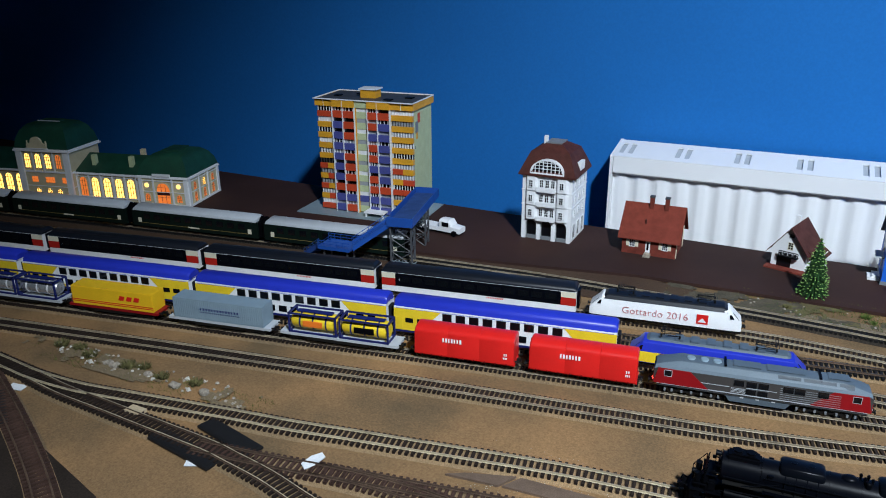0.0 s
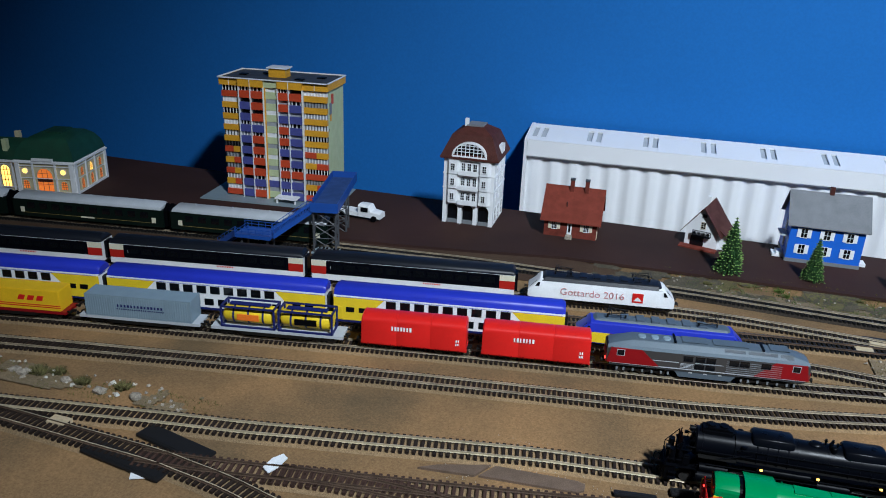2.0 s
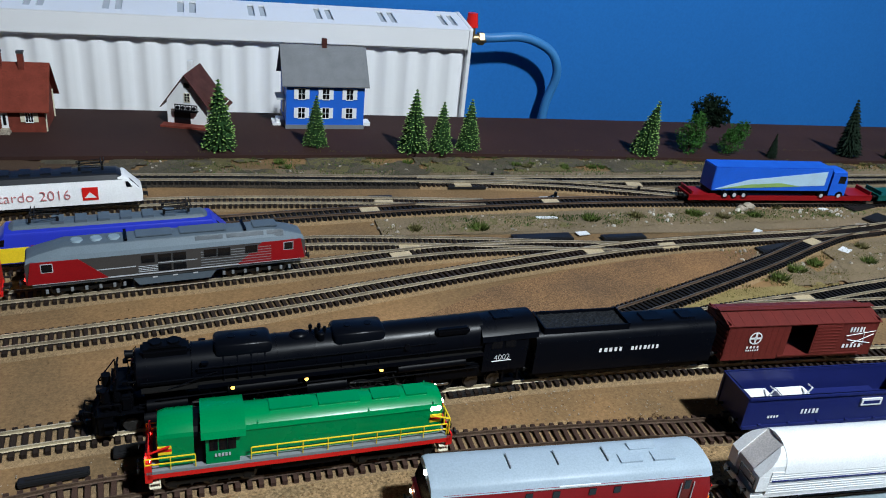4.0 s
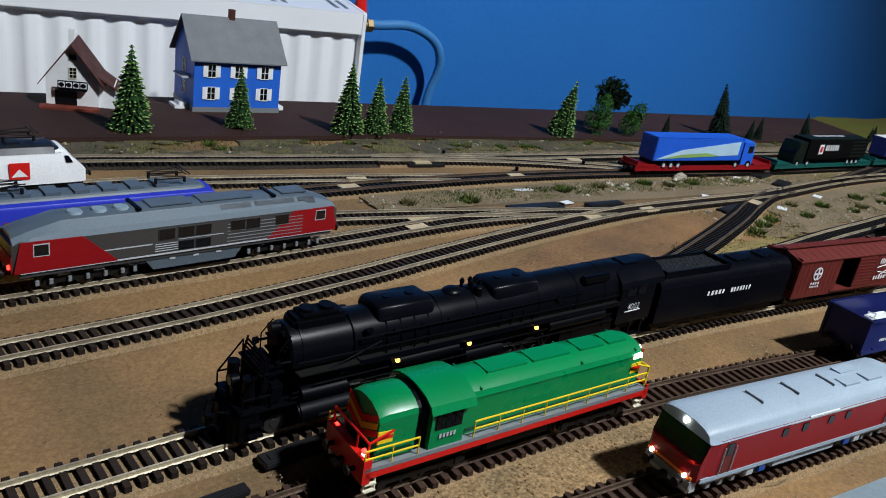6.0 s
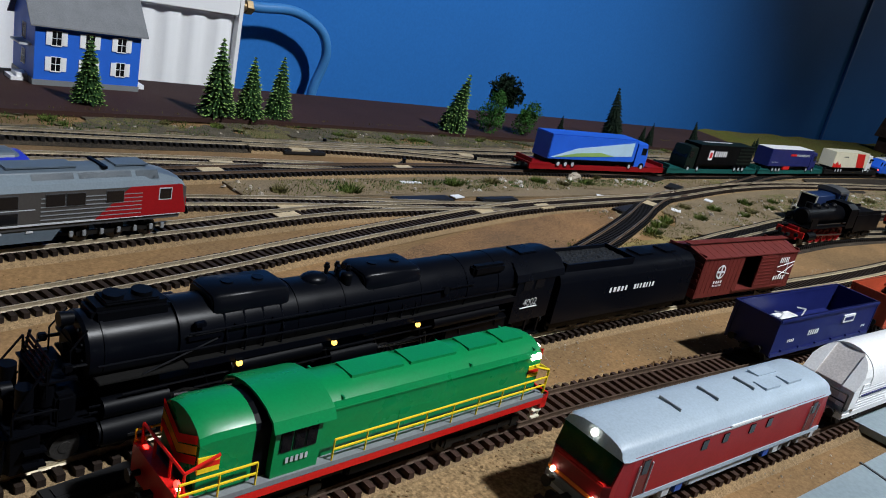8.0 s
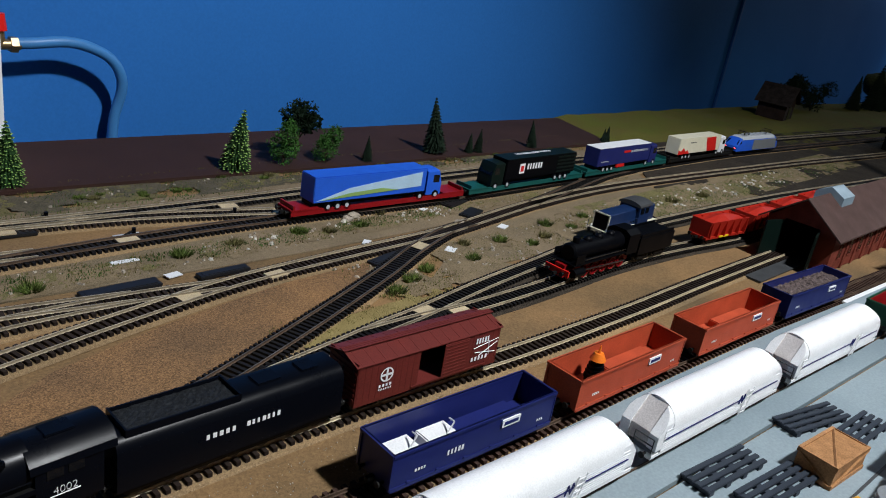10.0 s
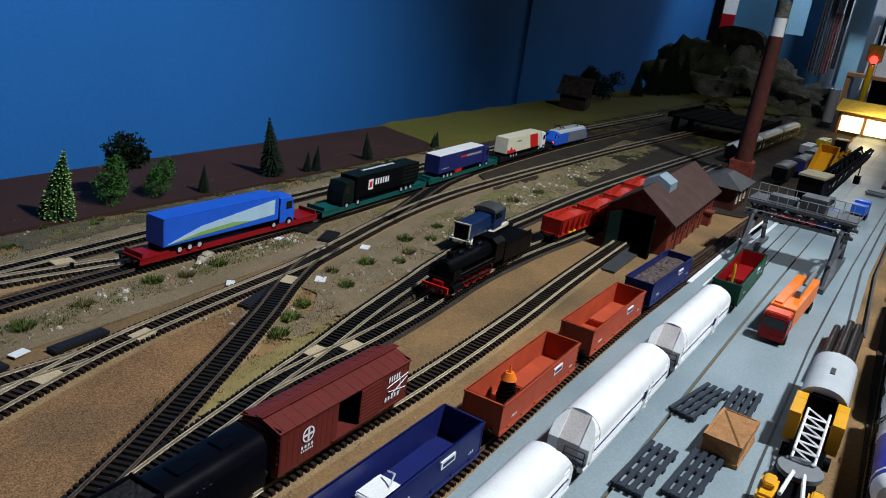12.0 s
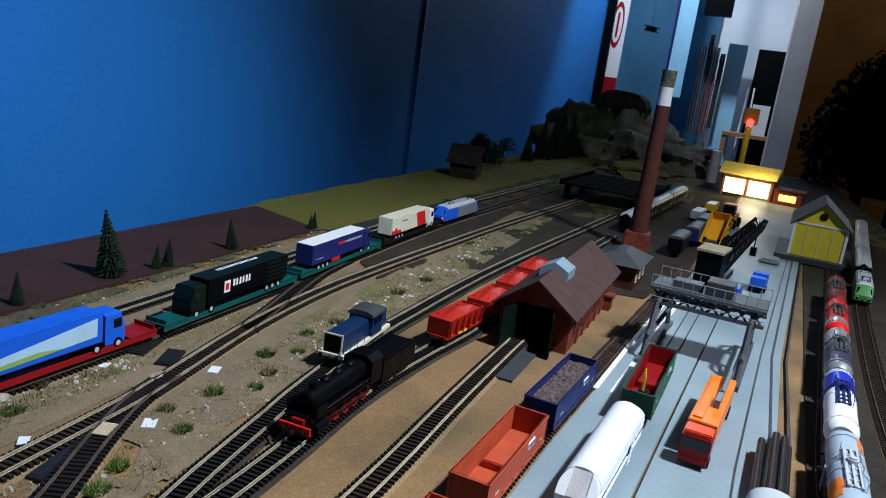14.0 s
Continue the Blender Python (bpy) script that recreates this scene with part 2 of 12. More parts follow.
def rod(bm, a, b, r, seg=8, r2=None):
    a, b = Vector(a), Vector(b)
    q = (b - a).to_track_quat("Z", "Y")
    rings = [[bm.verts.new(p + q @ Vector((k * math.cos(2 * math.pi * i / seg), k * math.sin(2 * math.pi * i / seg), 0))) for i in range(seg)] for p, k in ((a, r), (b, r if r2 is None else r2))]
    for i in range(seg):
        bm.faces.new((rings[0][i], rings[0][(i + 1) % seg], rings[1][(i + 1) % seg], rings[1][i]))
    bm.faces.new(rings[0][::-1])
    bm.faces.new(rings[1])
    return bm


def ball(bm, c, r, squash=(1, 1, 1), sub=1, rough=0.0, seed=0):
    made = bmesh.ops.create_icosphere(bm, subdivisions=sub, radius=r)["verts"]
    for v in made:
        k = 1 + rough * noise.noise(v.co * (1.7 / r) + Vector((seed * 3.1, seed * 1.7, seed)))
        v.co = Vector((v.co.x * squash[0] * k, v.co.y * squash[1] * k, v.co.z * squash[2] * k)) + Vector(c)
    return bm


def section(w, z0, z1, arch=0.0, n=6, tumble=0.0):
    """A car's outline across: straight sides from z0 to z1, and a roof that rises by arch."""
    pts = [(-w / 2, z0), (-w / 2 + tumble, z1)]
    h = w / 2 - tumble
    for i in range(1, n):
        a = math.pi * i / n
        pts.append((-h * math.cos(a), z1 + arch * math.sin(a) ** 0.8))
    return pts + [(w / 2 - tumble, z1), (w / 2, z0)]


def mesh_of(name, bm, mat, smooth=None):
    me = bpy.data.meshes.new(name)
    bmesh.ops.recalc_face_normals(bm, faces=bm.faces)
    bm.to_mesh(me)
    bm.free()
    me.materials.append(mat)
    if smooth:
        me.polygons.foreach_set("use_smooth", [True] * len(me.polygons))
        me.set_sharp_from_angle(angle=radians(smooth))
    return me


def part(name, bm, mat, parent, label="", smooth=None, at=None):
    """One mesh object under a thing or part. bm may be a mesh made before."""
    me = bm if isinstance(bm, bpy.types.Mesh) else mesh_of(name, bm, mat, smooth)
    ob = new(name, me)
    ob.parent = parent
    if at is not None:
        ob.matrix_basis = at
    return tagged(ob, label)


def pieces(name, bm, mat, parent, label="", smooth=None, at=None):
    """Each loose piece of a bmesh becomes a part of its own."""
    seen = set()
    for first in bm.verts:
        if first in seen:
            continue
        group, todo = [], [first]
        seen.add(first)
        while todo:
            v = todo.pop()
            group.append(v)
            for e in v.link_edges:
                o = e.other_vert(v)
                if o not in seen:
                    seen.add(o)
                    todo.append(o)
        one = bmesh.new()
        twin = {v: one.verts.new(v.co) for v in group}
        for f in {f for v in group for f in v.link_faces}:
            one.faces.new([twin[v] for v in f.verts])
        part(name, one, mat, parent, label, smooth, at)
    bm.free()


def thing(name, label, category, m=None, group="", kind=""):
    ob = new(name)
    ob.empty_display_size = 0.01
    if m is not None:
        ob.matrix_basis = m
    return tagged(ob, label, category, group, kind)


def solid(name, bm, mat, label, category="", m=None, kind="", group="", smooth=None):
    """A thing that is one mesh."""
    ob = new(name, mesh_of(name, bm, mat, smooth))
    if m is not None:
        ob.matrix_basis = m
    return tagged(ob, label, category, group, kind)


def B(*boxes, bevel=0.0):
    bm = bmesh.new()
    for b in boxes:
        box(bm, *b, bevel=bevel)
    return bm


def bars(count, width, height, lean=0.0, seed=1):
    """A row of upright strokes that stands for a line of lettering, in the plane y = 0."""
    rnd, bm = random.Random(seed), bmesh.new()
    pitch = width / count
    for i in range(count):
        x = -width / 2 + i * pitch
        box(bm, x, x + pitch * rnd.uniform(0.45, 0.66), -0.00012, 0, 0, height)
    return bm


def words(text, size, mat, parent, at, label=""):
    cu = bpy.data.curves.new("lettering", "FONT")
    cu.body, cu.size, cu.align_x, cu.extrude, cu.offset = text, size, "CENTER", 0.0001, -0.00016
    cu.materials.append(mat)
    ob = new("lettering", cu)
    ob.parent, ob.matrix_basis = parent, at
    return tagged(ob, label)


# ---- the lines of track ----
RAILTOP = 0.0072


class Line:
    def __init__(self, pts):
        p = [Vector((x, y)) for x, y in pts]
        p = [2 * p[0] - p[1]] + p + [2 * p[-1] - p[-2]]
        out = []
        for a, b, c, d in zip(p, p[1:], p[2:], p[3:]):
            n = max(2, int((c - b).length / 0.012))
            for i in range(n):
                t = i / n
                out.append(0.5 * (2 * b + (c - a) * t + (2 * a - 5 * b + 4 * c - d) * t * t + (3 * b - a - 3 * c + d) * t ** 3))
        out.append(p[-2])
        self.p = out

    def at(self, x):
        for a, b in zip(self.p, self.p[1:]):
            if a.x <= x <= b.x:
                t = (x - a.x) / max(1e-9, b.x - a.x)
                q = a + (b - a) * t
                return q.x, q.y, math.atan2(b.y - a.y, b.x - a.x)
        q = self.p[-1] if x > self.p[-1].x else self.p[0]
        return x, q.y, 0.0

    def stand(self, x0, x1, z=RAILTOP):
        """The pose of a vehicle whose ends stand at x0 and x1."""
        ax, ay, _ = self.at(x0)
        bx, by, _ = self.at(x1)
        return pose((ax + bx) / 2, (ay + by) / 2, z, 0, 0, math.degrees(math.atan2(by - ay, bx - ax)))

    def steps(self, pitch):
        out, left = [], 0.0
        for a, b in zip(self.p, self.p[1:]):
            d, u = (b - a).length, (b - a).normalized()
            s = left
            while s < d:
                out.append((a + u * s, math.atan2(u.y, u.x)))
                s += pitch
            left = s - d
        return out


LINES = {
    "b": Line([(-1.6, 0.90), (-0.9, 1.013), (-0.517, 1.076), (-0.373, 1.10), (-0.221, 1.124), (-0.076, 1.147), (0.062, 1.168), (0.259, 1.194), (0.382, 1.210), (0.521, 1.236), (0.581, 1.25), (0.711, 1.279), (0.854, 1.306), (0.932, 1.315), (1.047, 1.32), (1.128, 1.322), (1.199, 1.325), (1.263, 1.333), (1.434, 1.354), (1.622, 1.36), (1.825, 1.348), (2.094, 1.325), (2.424, 1.293), (3.2, 1.20)]),
    "c": Line([(-1.6, 0.968), (-0.517, 1.147), (-0.221, 1.194), (0.062, 1.238), (0.259, 1.266), (0.382, 1.281), (0.541, 1.303), (0.62, 1.316), (0.70, 1.324), (0.796, 1.322), (0.88, 1.312)]),
    "d": Line([(-1.6, 1.03), (-0.517, 1.209), (-0.221, 1.256), (0.062, 1.30), (0.259, 1.328), (0.382, 1.343), (0.47, 1.352), (0.547, 1.355), (0.599, 1.351), (0.664, 1.344), (0.73, 1.335), (0.80, 1.324)]),
    "e": Line([(-1.6, 1.155), (-0.517, 1.334), (-0.221, 1.381), (0.062, 1.425), (0.259, 1.453), (0.33, 1.463), (0.407, 1.469), (0.476, 1.468), (0.546, 1.464), (0.619, 1.459), (0.691, 1.452), (0.763, 1.445)]),
    "m": Line([(-1.6, 1.093), (-0.517, 1.272), (-0.221, 1.319), (0.062, 1.363), (0.259, 1.391), (0.382, 1.406), (0.474, 1.417), (0.542, 1.425), (0.613, 1.431), (0.763, 1.442), (0.92, 1.444), (1.078, 1.436), (1.2, 1.426), (1.40, 1.417), (1.6, 1.415), (1.75, 1.416), (2.07, 1.412), (2.4, 1.396), (3.2, 1.33)]),
    "f": Line([(-1.6, 1.340), (-0.9, 1.444), (-0.746, 1.465), (-0.459, 1.501), (-0.25, 1.524), (-0.08, 1.539), (0.1, 1.549), (0.405, 1.543), (0.63, 1.53), (0.95, 1.516), (1.257, 1.51), (1.88, 1.492), (2.5, 1.46), (3.3, 1.39)]),
    "x": Line([(0.70, 1.524), (0.80, 1.515), (0.90, 1.499), (1.0, 1.473), (1.08, 1.450), (1.16, 1.432)]),
    "w": Line([(1.42, 1.352), (1.50, 1.367), (1.60, 1.389), (1.70, 1.407), (1.80, 1.414)]),
    "a": Line([(-1.3, 0.95), (-1, 0.98), (-0.7, 0.992), (-0.55, 0.99), (-0.47, 0.983), (-0.42, 0.978), (-0.35, 0.979), (-0.278, 0.989), (-0.204, 1), (-0.13, 1.011), (-0.058, 1.0205), (0.007, 1.032), (0.071, 1.0425), (0.132, 1.053), (0.191, 1.063), (0.247, 1.0715), (0.3, 1.0765), (0.348, 1.0805), (0.4, 1.084), (0.47, 1.0885), (0.55, 1.092), (0.66, 1.095), (0.773, 1.094), (0.92, 1.086), (1.05, 1.075), (1.218, 1.068), (1.391, 1.066), (1.6, 1.06), (1.8, 1.05)]),
    "s": Line([(-0.42, 0.976), (-0.355, 0.967), (-0.29, 0.963), (-0.22, 0.958), (-0.118, 0.951), (-0.08, 0.945), (-0.03, 0.936), (0.014, 0.924), (0.08, 0.905), (0.25, 0.85), (0.4, 0.8)]),
    "z": Line([(-0.75, 1.04), (-0.55, 0.985), (-0.42, 0.93), (-0.29, 0.866), (-0.2, 0.815), (-0.1, 0.75)]),
    "g": Line([(-0.13, 0.947), (-0.068, 0.953), (-0.05, 0.956), (-0.003, 0.963), (0.043, 0.971), (0.09, 0.978), (0.136, 0.985), (0.183, 0.9925), (0.23, 1), (0.285, 1.01), (0.335, 1.018), (0.369, 1.022), (0.5, 1.026), (0.62, 1.024), (0.727, 1.016), (0.8, 1.009), (0.957, 0.997), (1.14, 0.986), (1.34, 0.971), (1.51, 0.954), (1.9, 0.915), (2.3, 0.875)]),
    "h": Line([(0, 0.964), (0.06, 0.9715), (0.118, 0.974), (0.17, 0.9715), (0.229, 0.969), (0.33, 0.968), (0.422, 0.965), (0.548, 0.96), (0.763, 0.943), (0.963, 0.926), (1.2, 0.906), (1.408, 0.886), (1.62, 0.872), (2, 0.84), (2.5, 0.8)]),
    "q": Line([(0.50, 1.088), (0.57, 1.099), (0.623, 1.110), (0.663, 1.125), (0.726, 1.148), (0.828, 1.182), (0.945, 1.224), (1.048, 1.264), (1.126, 1.298), (1.20, 1.324), (1.26, 1.332)]),
    "u": Line([(0.63, 1.114), (0.70, 1.132), (0.814, 1.153), (0.911, 1.165), (0.967, 1.172), (1.02, 1.177), (1.123, 1.191), (1.243, 1.203), (1.308, 1.210), (1.45, 1.218), (1.6, 1.216), (2.0, 1.19), (2.8, 1.10)]),
    "v": Line([(0.94, 1.168), (1.006, 1.165), (1.069, 1.159), (1.176, 1.157), (1.3, 1.158), (1.4, 1.153), (1.5, 1.142), (1.6, 1.128), (1.75, 1.117), (1.95, 1.110), (2.5, 1.06)]),
    "k": Line([(0.7, 0.735), (1.124, 0.706), (1.281, 0.696), (1.491, 0.681), (1.71, 0.659), (2.043, 0.624), (2.7, 0.552), (3.4, 0.47)]),
    "l": Line([(1.5, 0.61), (1.8, 0.592), (2.25, 0.549), (2.726, 0.490), (3.4, 0.40)]),
}

# ---- the room and the layout's board ----
def wall(name, x0, x1, y0, y1, z0, z1, mat, label):
    return solid(name, B((x0, x1, y0, y1, z0, z1)), mat, label, "wall", kind="structure")


wall("wall_north", -2.6, 8.6, 2.02, 2.18, -0.95, 2.6, WALLBLUE, "smooth blue painted room wall behind the layout")
wall("wall_west", -2.72, -2.6, -2.2, 2.18, -0.95, 2.6, WALLBLUE, "blue painted end wall of the dim room")
# Unseen wall; its dark tone is chosen to soak up bounced light.
wall("wall_south", -2.72, 8.6, -2.32, -2.2, -0.95, 2.6, material("low_bounce_wall", (0.07, 0.043, 0.024), 0.7, coarse=3), "unseen wall behind the camera, kept dark tan to limit bounced light")
PALEWALL = material("pale_hall_wall", (0.62, 0.68, 0.74), 0.7, coarse=3, var=0.05)
wall("wall_east", 8.6, 8.72, -2.32, 2.18, -0.95, 2.6, PALEWALL, "pale painted far wall of the hall")
solid("floor", B((-2.72, 8.72, -2.32, 2.18, -1.0, -0.95)), material("dark_floor_board", (0.04, 0.032, 0.026), 0.6, coarse=4), "dark wooden floor of the room", "floor", kind="structure")
# Ceiling out of view, made dark so that less light bounces back.
solid("ceiling", B((-2.72, 8.72, -2.32, 2.18, 2.6, 2.66)), material("low_bounce_ceiling", (0.07, 0.072, 0.076), 0.8, coarse=3), "unseen ceiling, kept dark grey to limit bounced light", "ceiling", kind="structure")


def back_edge(x):
    return 1.832 - 0.032 * x


# the board: one gently uneven sheet
bm = bmesh.new()
NX, NY = 150, 34
grid = []
for i in range(NX + 1):
    x = -2.3 + 7.6 * i / NX
    row = []
    for j in range(NY + 1):
        y = 0.28 + (back_edge(x) - 0.28) * j / NY
        z = 0.0012 * noise.noise(Vector((x * 9, y * 9, 0))) + 0.0006 * noise.noise(Vector((x * 40, y * 40, 3))) - 0.0012
        row.append(bm.verts.new((x, y, z)))
    grid.append(row)
for i in range(NX):
    for j in range(NY):
        bm.faces.new((grid[i][j], grid[i + 1][j], grid[i + 1][j + 1], grid[i][j + 1]))
rim = [grid[i][0] for i in range(NX + 1)] + [grid[NX][j] for j in range(1, NY + 1)] + [grid[i][NY] for i in range(NX - 1, -1, -1)] + [grid[0][j] for j in range(NY - 1, 0, -1)]
low = [bm.verts.new((v.co.x, v.co.y, -0.05)) for v in rim]
for i in range(len(rim)):
    k = (i + 1) % len(rim)
    bm.faces.new((rim[k], rim[i], low[i], low[k]))
bm.faces.new(low)
solid("ground", bm, SAND, "tan and brown sanded ground of the model railway board", "ground", kind="structure", smooth=40)
for x in (-2.1, -0.6, 1.0, 2.6, 4.4):
    for y in (0.4, 1.6):
        solid("table_leg", B((x, x + 0.07, y, y + 0.07, -0.95, -0.052)), WOOD, "square wooden leg under the railway board", "table leg", group="legs under the board")

bm = bmesh.new()
front = [(-2.2, 1.31), (-0.9, 1.478), (-0.5, 1.530), (-0.25, 1.556), (-0.08, 1.572), (0.05, 1.592), (0.2, 1.618), (0.56, 1.62), (0.82, 1.622), (1.04, 1.607), (1.33, 1.585), (1.6, 1.574), (1.93, 1.562)]
prism(bm, front + [(1.975, 1.60), (2.03, 1.745), (2.03, 1.752), (1.0, back_edge(1.0) - 0.002), (-2.2, back_edge(-2.2) - 0.002)], 0.0005, 0.0055)
solid("brown_board", bm, BROWNBOARD, "strip of matt dark brown board along the wall", "board", kind="structure")
bm = prism(bmesh.new(), [(-1.3, 1.345), (-0.9, 1.404), (-0.459, 1.461), (-0.08, 1.498), (0.10, 1.508), (0.20, 1.512), (0.29, 1.530), (0.30, 1.60), (0.20, 1.625), (0.05, 1.600), (-0.08, 1.580), (-0.5, 1.538), (-1.3, 1.432)], -0.001, 0.0008)
solid("brown_ground", bm, material("dark_brown_earth", (0.060, 0.034, 0.023), 0.9, var=0.22, fine=900, coarse=9, bump=0.5, second=(0.085, 0.055, 0.034)), "dark brown painted ground along the wall line", "ground", kind="structure")

# concrete yard of grey card plates with recessed joints
bm = bmesh.new()
yard = [(0.30, 0.938), (0.53, 0.922), (0.68, 0.911), (0.95, 0.892), (1.42, 0.852), (2.0, 0.80), (3.9, 0.66)]
right = [(3.9, 0.52), (3.3, 0.565), (2.5, 0.645), (1.812, 0.715), (1.4, 0.742), (0.8, 0.77), (0.30, 0.80)]
prism(bm, yard + right, 0.0005, 0.0040)
yard_ob = solid("concrete_yard", bm, CONCRETE, "smooth blue-grey concrete loading yard with worn paint", "yard", kind="structure")
bm = bmesh.new()
prism(bm, [(0.80, 0.985), (0.957, 0.979), (1.14, 0.968), (1.34, 0.953), (1.51, 0.936), (1.9, 0.897), (2.3, 0.857), (3.9, 0.75), (3.9, 0.64), (2.0, 0.802), (1.42, 0.855), (0.95, 0.895), (0.80, 0.905)], 0.0005, 0.0052)
solid("loading_platform", bm, CONCRETE, "grey concrete loading platform with inlaid siding rails", "platform", kind="structure")
rnd = random.Random(3)


def strip(bm, pts, width, z0, z1):
    a = [Vector(p) for p in pts]
    for p, q in zip(a, a[1:]):
        n = Vector((-(q - p).y, (q - p).x)).normalized() * width / 2
        prism(bm, [(p - n)[:], (q - n)[:], (q + n)[:], (p + n)[:]], z0, z1)


bm = bmesh.new()
strip(bm, [(0.7, 0.815), (1.092, 0.799), (1.409, 0.778), (1.812, 0.742), (2.5, 0.672), (3.6, 0.56)], 0.0022, 0.0035, 0.0046)
strip(bm, [(0.95, 0.846 + 0.06), (1.3, 0.88), (1.75, 0.846)], 0.0016, 0.0035, 0.0046)
for x in (0.47, 0.60, 0.75):
    strip(bm, [(x, 0.925 - 0.07 * (x - 0.5)), (x - 0.03, 0.80)], 0.0014, 0.0035, 0.0046)
strip(bm, [(0.32, 0.875), (0.95, 0.832)], 0.0014, 0.0035, 0.0046)
part("joint", bm, DKGREY, yard_ob, "dark joint between plates")
bm = bmesh.new()
for off in (0.0, -0.02):
    strip(bm, [(1.50, 0.742 + off), (1.812, 0.727 + off), (2.5, 0.66 + off), (3.4, 0.57 + off)], 0.003, 0.0035, 0.0049)
part("inset_rail", bm, DKGREY, yard_ob, "dark inset rails")
bm = bmesh.new()
for off in (0.011, -0.009):
    strip(bm, [(1.52, 0.925 + off), (1.75, 0.905 + off), (2.05, 0.875 + off)], 0.006, 0.0035, 0.0056)
part("white_edge", bm, WHITE, yard_ob, "white painted platform edges")


# ---- the white steel radiator that stands in for a silo, its valve and pipe ----
def radiator():
    t = thing("radiator", "white enamelled steel panel radiator with fluted front", "radiator", pose(0.483, 1.915, 0.007))
    bm, n, x0, x1 = bmesh.new(), 220, -0.404, 0.404
    rows = []
    for i in range(n + 1):
        x = x0 + (x1 - x0) * i / n
        k = (x - x0) / 0.0385 % 1.0
        d = 0.0050 * min(1, max(0, (0.5 - abs(k - 0.5)) * 5 - 0.55))
        rows.append([bm.verts.new((x, 0.014 - d, -0.22)), bm.verts.new((x, 0.014 - d, 0.074)), bm.verts.new((x, 0.012, 0.0845)), bm.verts.new((x, 0.03, 0.0845)), bm.verts.new((x, 0.03, -0.22))])
    for a, b in zip(rows, rows[1:]):
        for i in range(5):
            bm.faces.new((a[i], b[i], b[(i + 1) % 5], a[(i + 1) % 5]))
    part("front_panel", bm, RADWHITE, t, "fluted front panel", smooth=50)
    bm = B((-0.406, 0.406, 0.0, 0.0125, 0.083, 0.1195), bevel=0.003)
    part("upper_band", bm, RADWHITE, t)
    bm = bmesh.new()
    edges = [-0.406]
    for k in [-0.385 + 0.1085 * i for i in range(8)]:
        edges += [k - 0.014, k - 0.004, k + 0.004, k + 0.014]
    edges += [0.406]
    for a, b in zip(edges[::2], edges[1::2]):
        box(bm, a, b, 0.0195, 0.072, 0.0, 0.0026)
    for y0, y1 in ((0.0005, 0.0195), (0.072, 0.089)):
        box(bm, -0.406, 0.406, y0, y1, 0.0, 0.0027)
    part("top_grille", bm, RADWHITE, t, "sloping top grille with paired slots", at=pose(0, 0, 0.1165, 9.5, 0, 0))
    # Added backing plate; its pale grey sets how dark the slots look.
    part("convector_fin", B((-0.402, 0.402, 0.004, 0.086, -0.012, -0.0012)), LTGREY, t, "pale grey plate inside the radiator", at=pose(0, 0, 0.1165, 9.5, 0, 0))
    for s in (-1, 1):
        prof = [(0.0, -0.22), (0.09, -0.22), (0.09, 0.1345), (0.086, 0.1345), (0.002, 0.1205), (0.0, 0.1175)]
        part("end_panel", loft(bmesh.new(), [(s * 0.407 - 0.003, prof), (s * 0.407 + 0.003, prof)]), RADWHITE, t)
    pieces("wall_bracket", B((-0.2, -0.17, 0.09, 0.104, -0.1, 0.05), (0.17, 0.2, 0.09, 0.104, -0.1, 0.05)), RADWHITE, t)


radiator()
BRASS = material("brass_fitting", (0.55, 0.40, 0.22), 0.35, 0.9)
PIPEBLUE = material("blue_painted_pipe", (0.05, 0.21, 0.50), 0.42, var=0.06, coarse=40)
t = thing("radiator_valve", "brass radiator valve with red plastic knob", "valve", pose(0.885, 1.965, 0.103))
bm = rod(bmesh.new(), (0, 0, 0), (0.05, 0, 0), 0.008, 12)
rod(bm, (0.022, 0, 0), (0.022, 0, 0.02), 0.008, 10)
rod(bm, (0.010, 0, 0), (0.018, 0, 0), 0.012, 6)
rod(bm, (0.036, 0, 0), (0.046, 0, 0), 0.012, 6)
part("body", bm, BRASS, t, smooth=40)
bm = rod(bmesh.new(), (0.022, 0, 0.02), (0.022, 0, 0.044), 0.012, 10, 0.009)
part("knob", bm, RED, t, "red plastic knob", smooth=40)
cu = bpy.data.curves.new("heating_pipe", "CURVE")
cu.dimensions, cu.bevel_depth, cu.bevel_resolution, cu.resolution_u = "3D", 0.0085, 4, 10
sp = cu.splines.new("BEZIER")
sp.bezier_points.add(4)
for b, p in zip(sp.bezier_points, ((0.93, 1.965, 0.105), (1.035, 1.967, 0.102), (1.086, 1.970, 0.062), (1.082, 1.985, -0.03), (1.078, 1.995, -0.7))):
    b.co, b.handle_left_type, b.handle_right_type = p, "AUTO", "AUTO"
cu.materials.append(PIPEBLUE)
tagged(new("heating_pipe", cu), "bent blue painted heating pipe beside the radiator", "pipe")
solid("cable_conduit", B((3.472, 3.492, 2.010, 2.0195, -0.2, 2.5), bevel=0.003), paint("mid_blue_conduit", (0.013, 0.11, 0.40), 0.5), "blue upright conduit on the wall", "conduit")

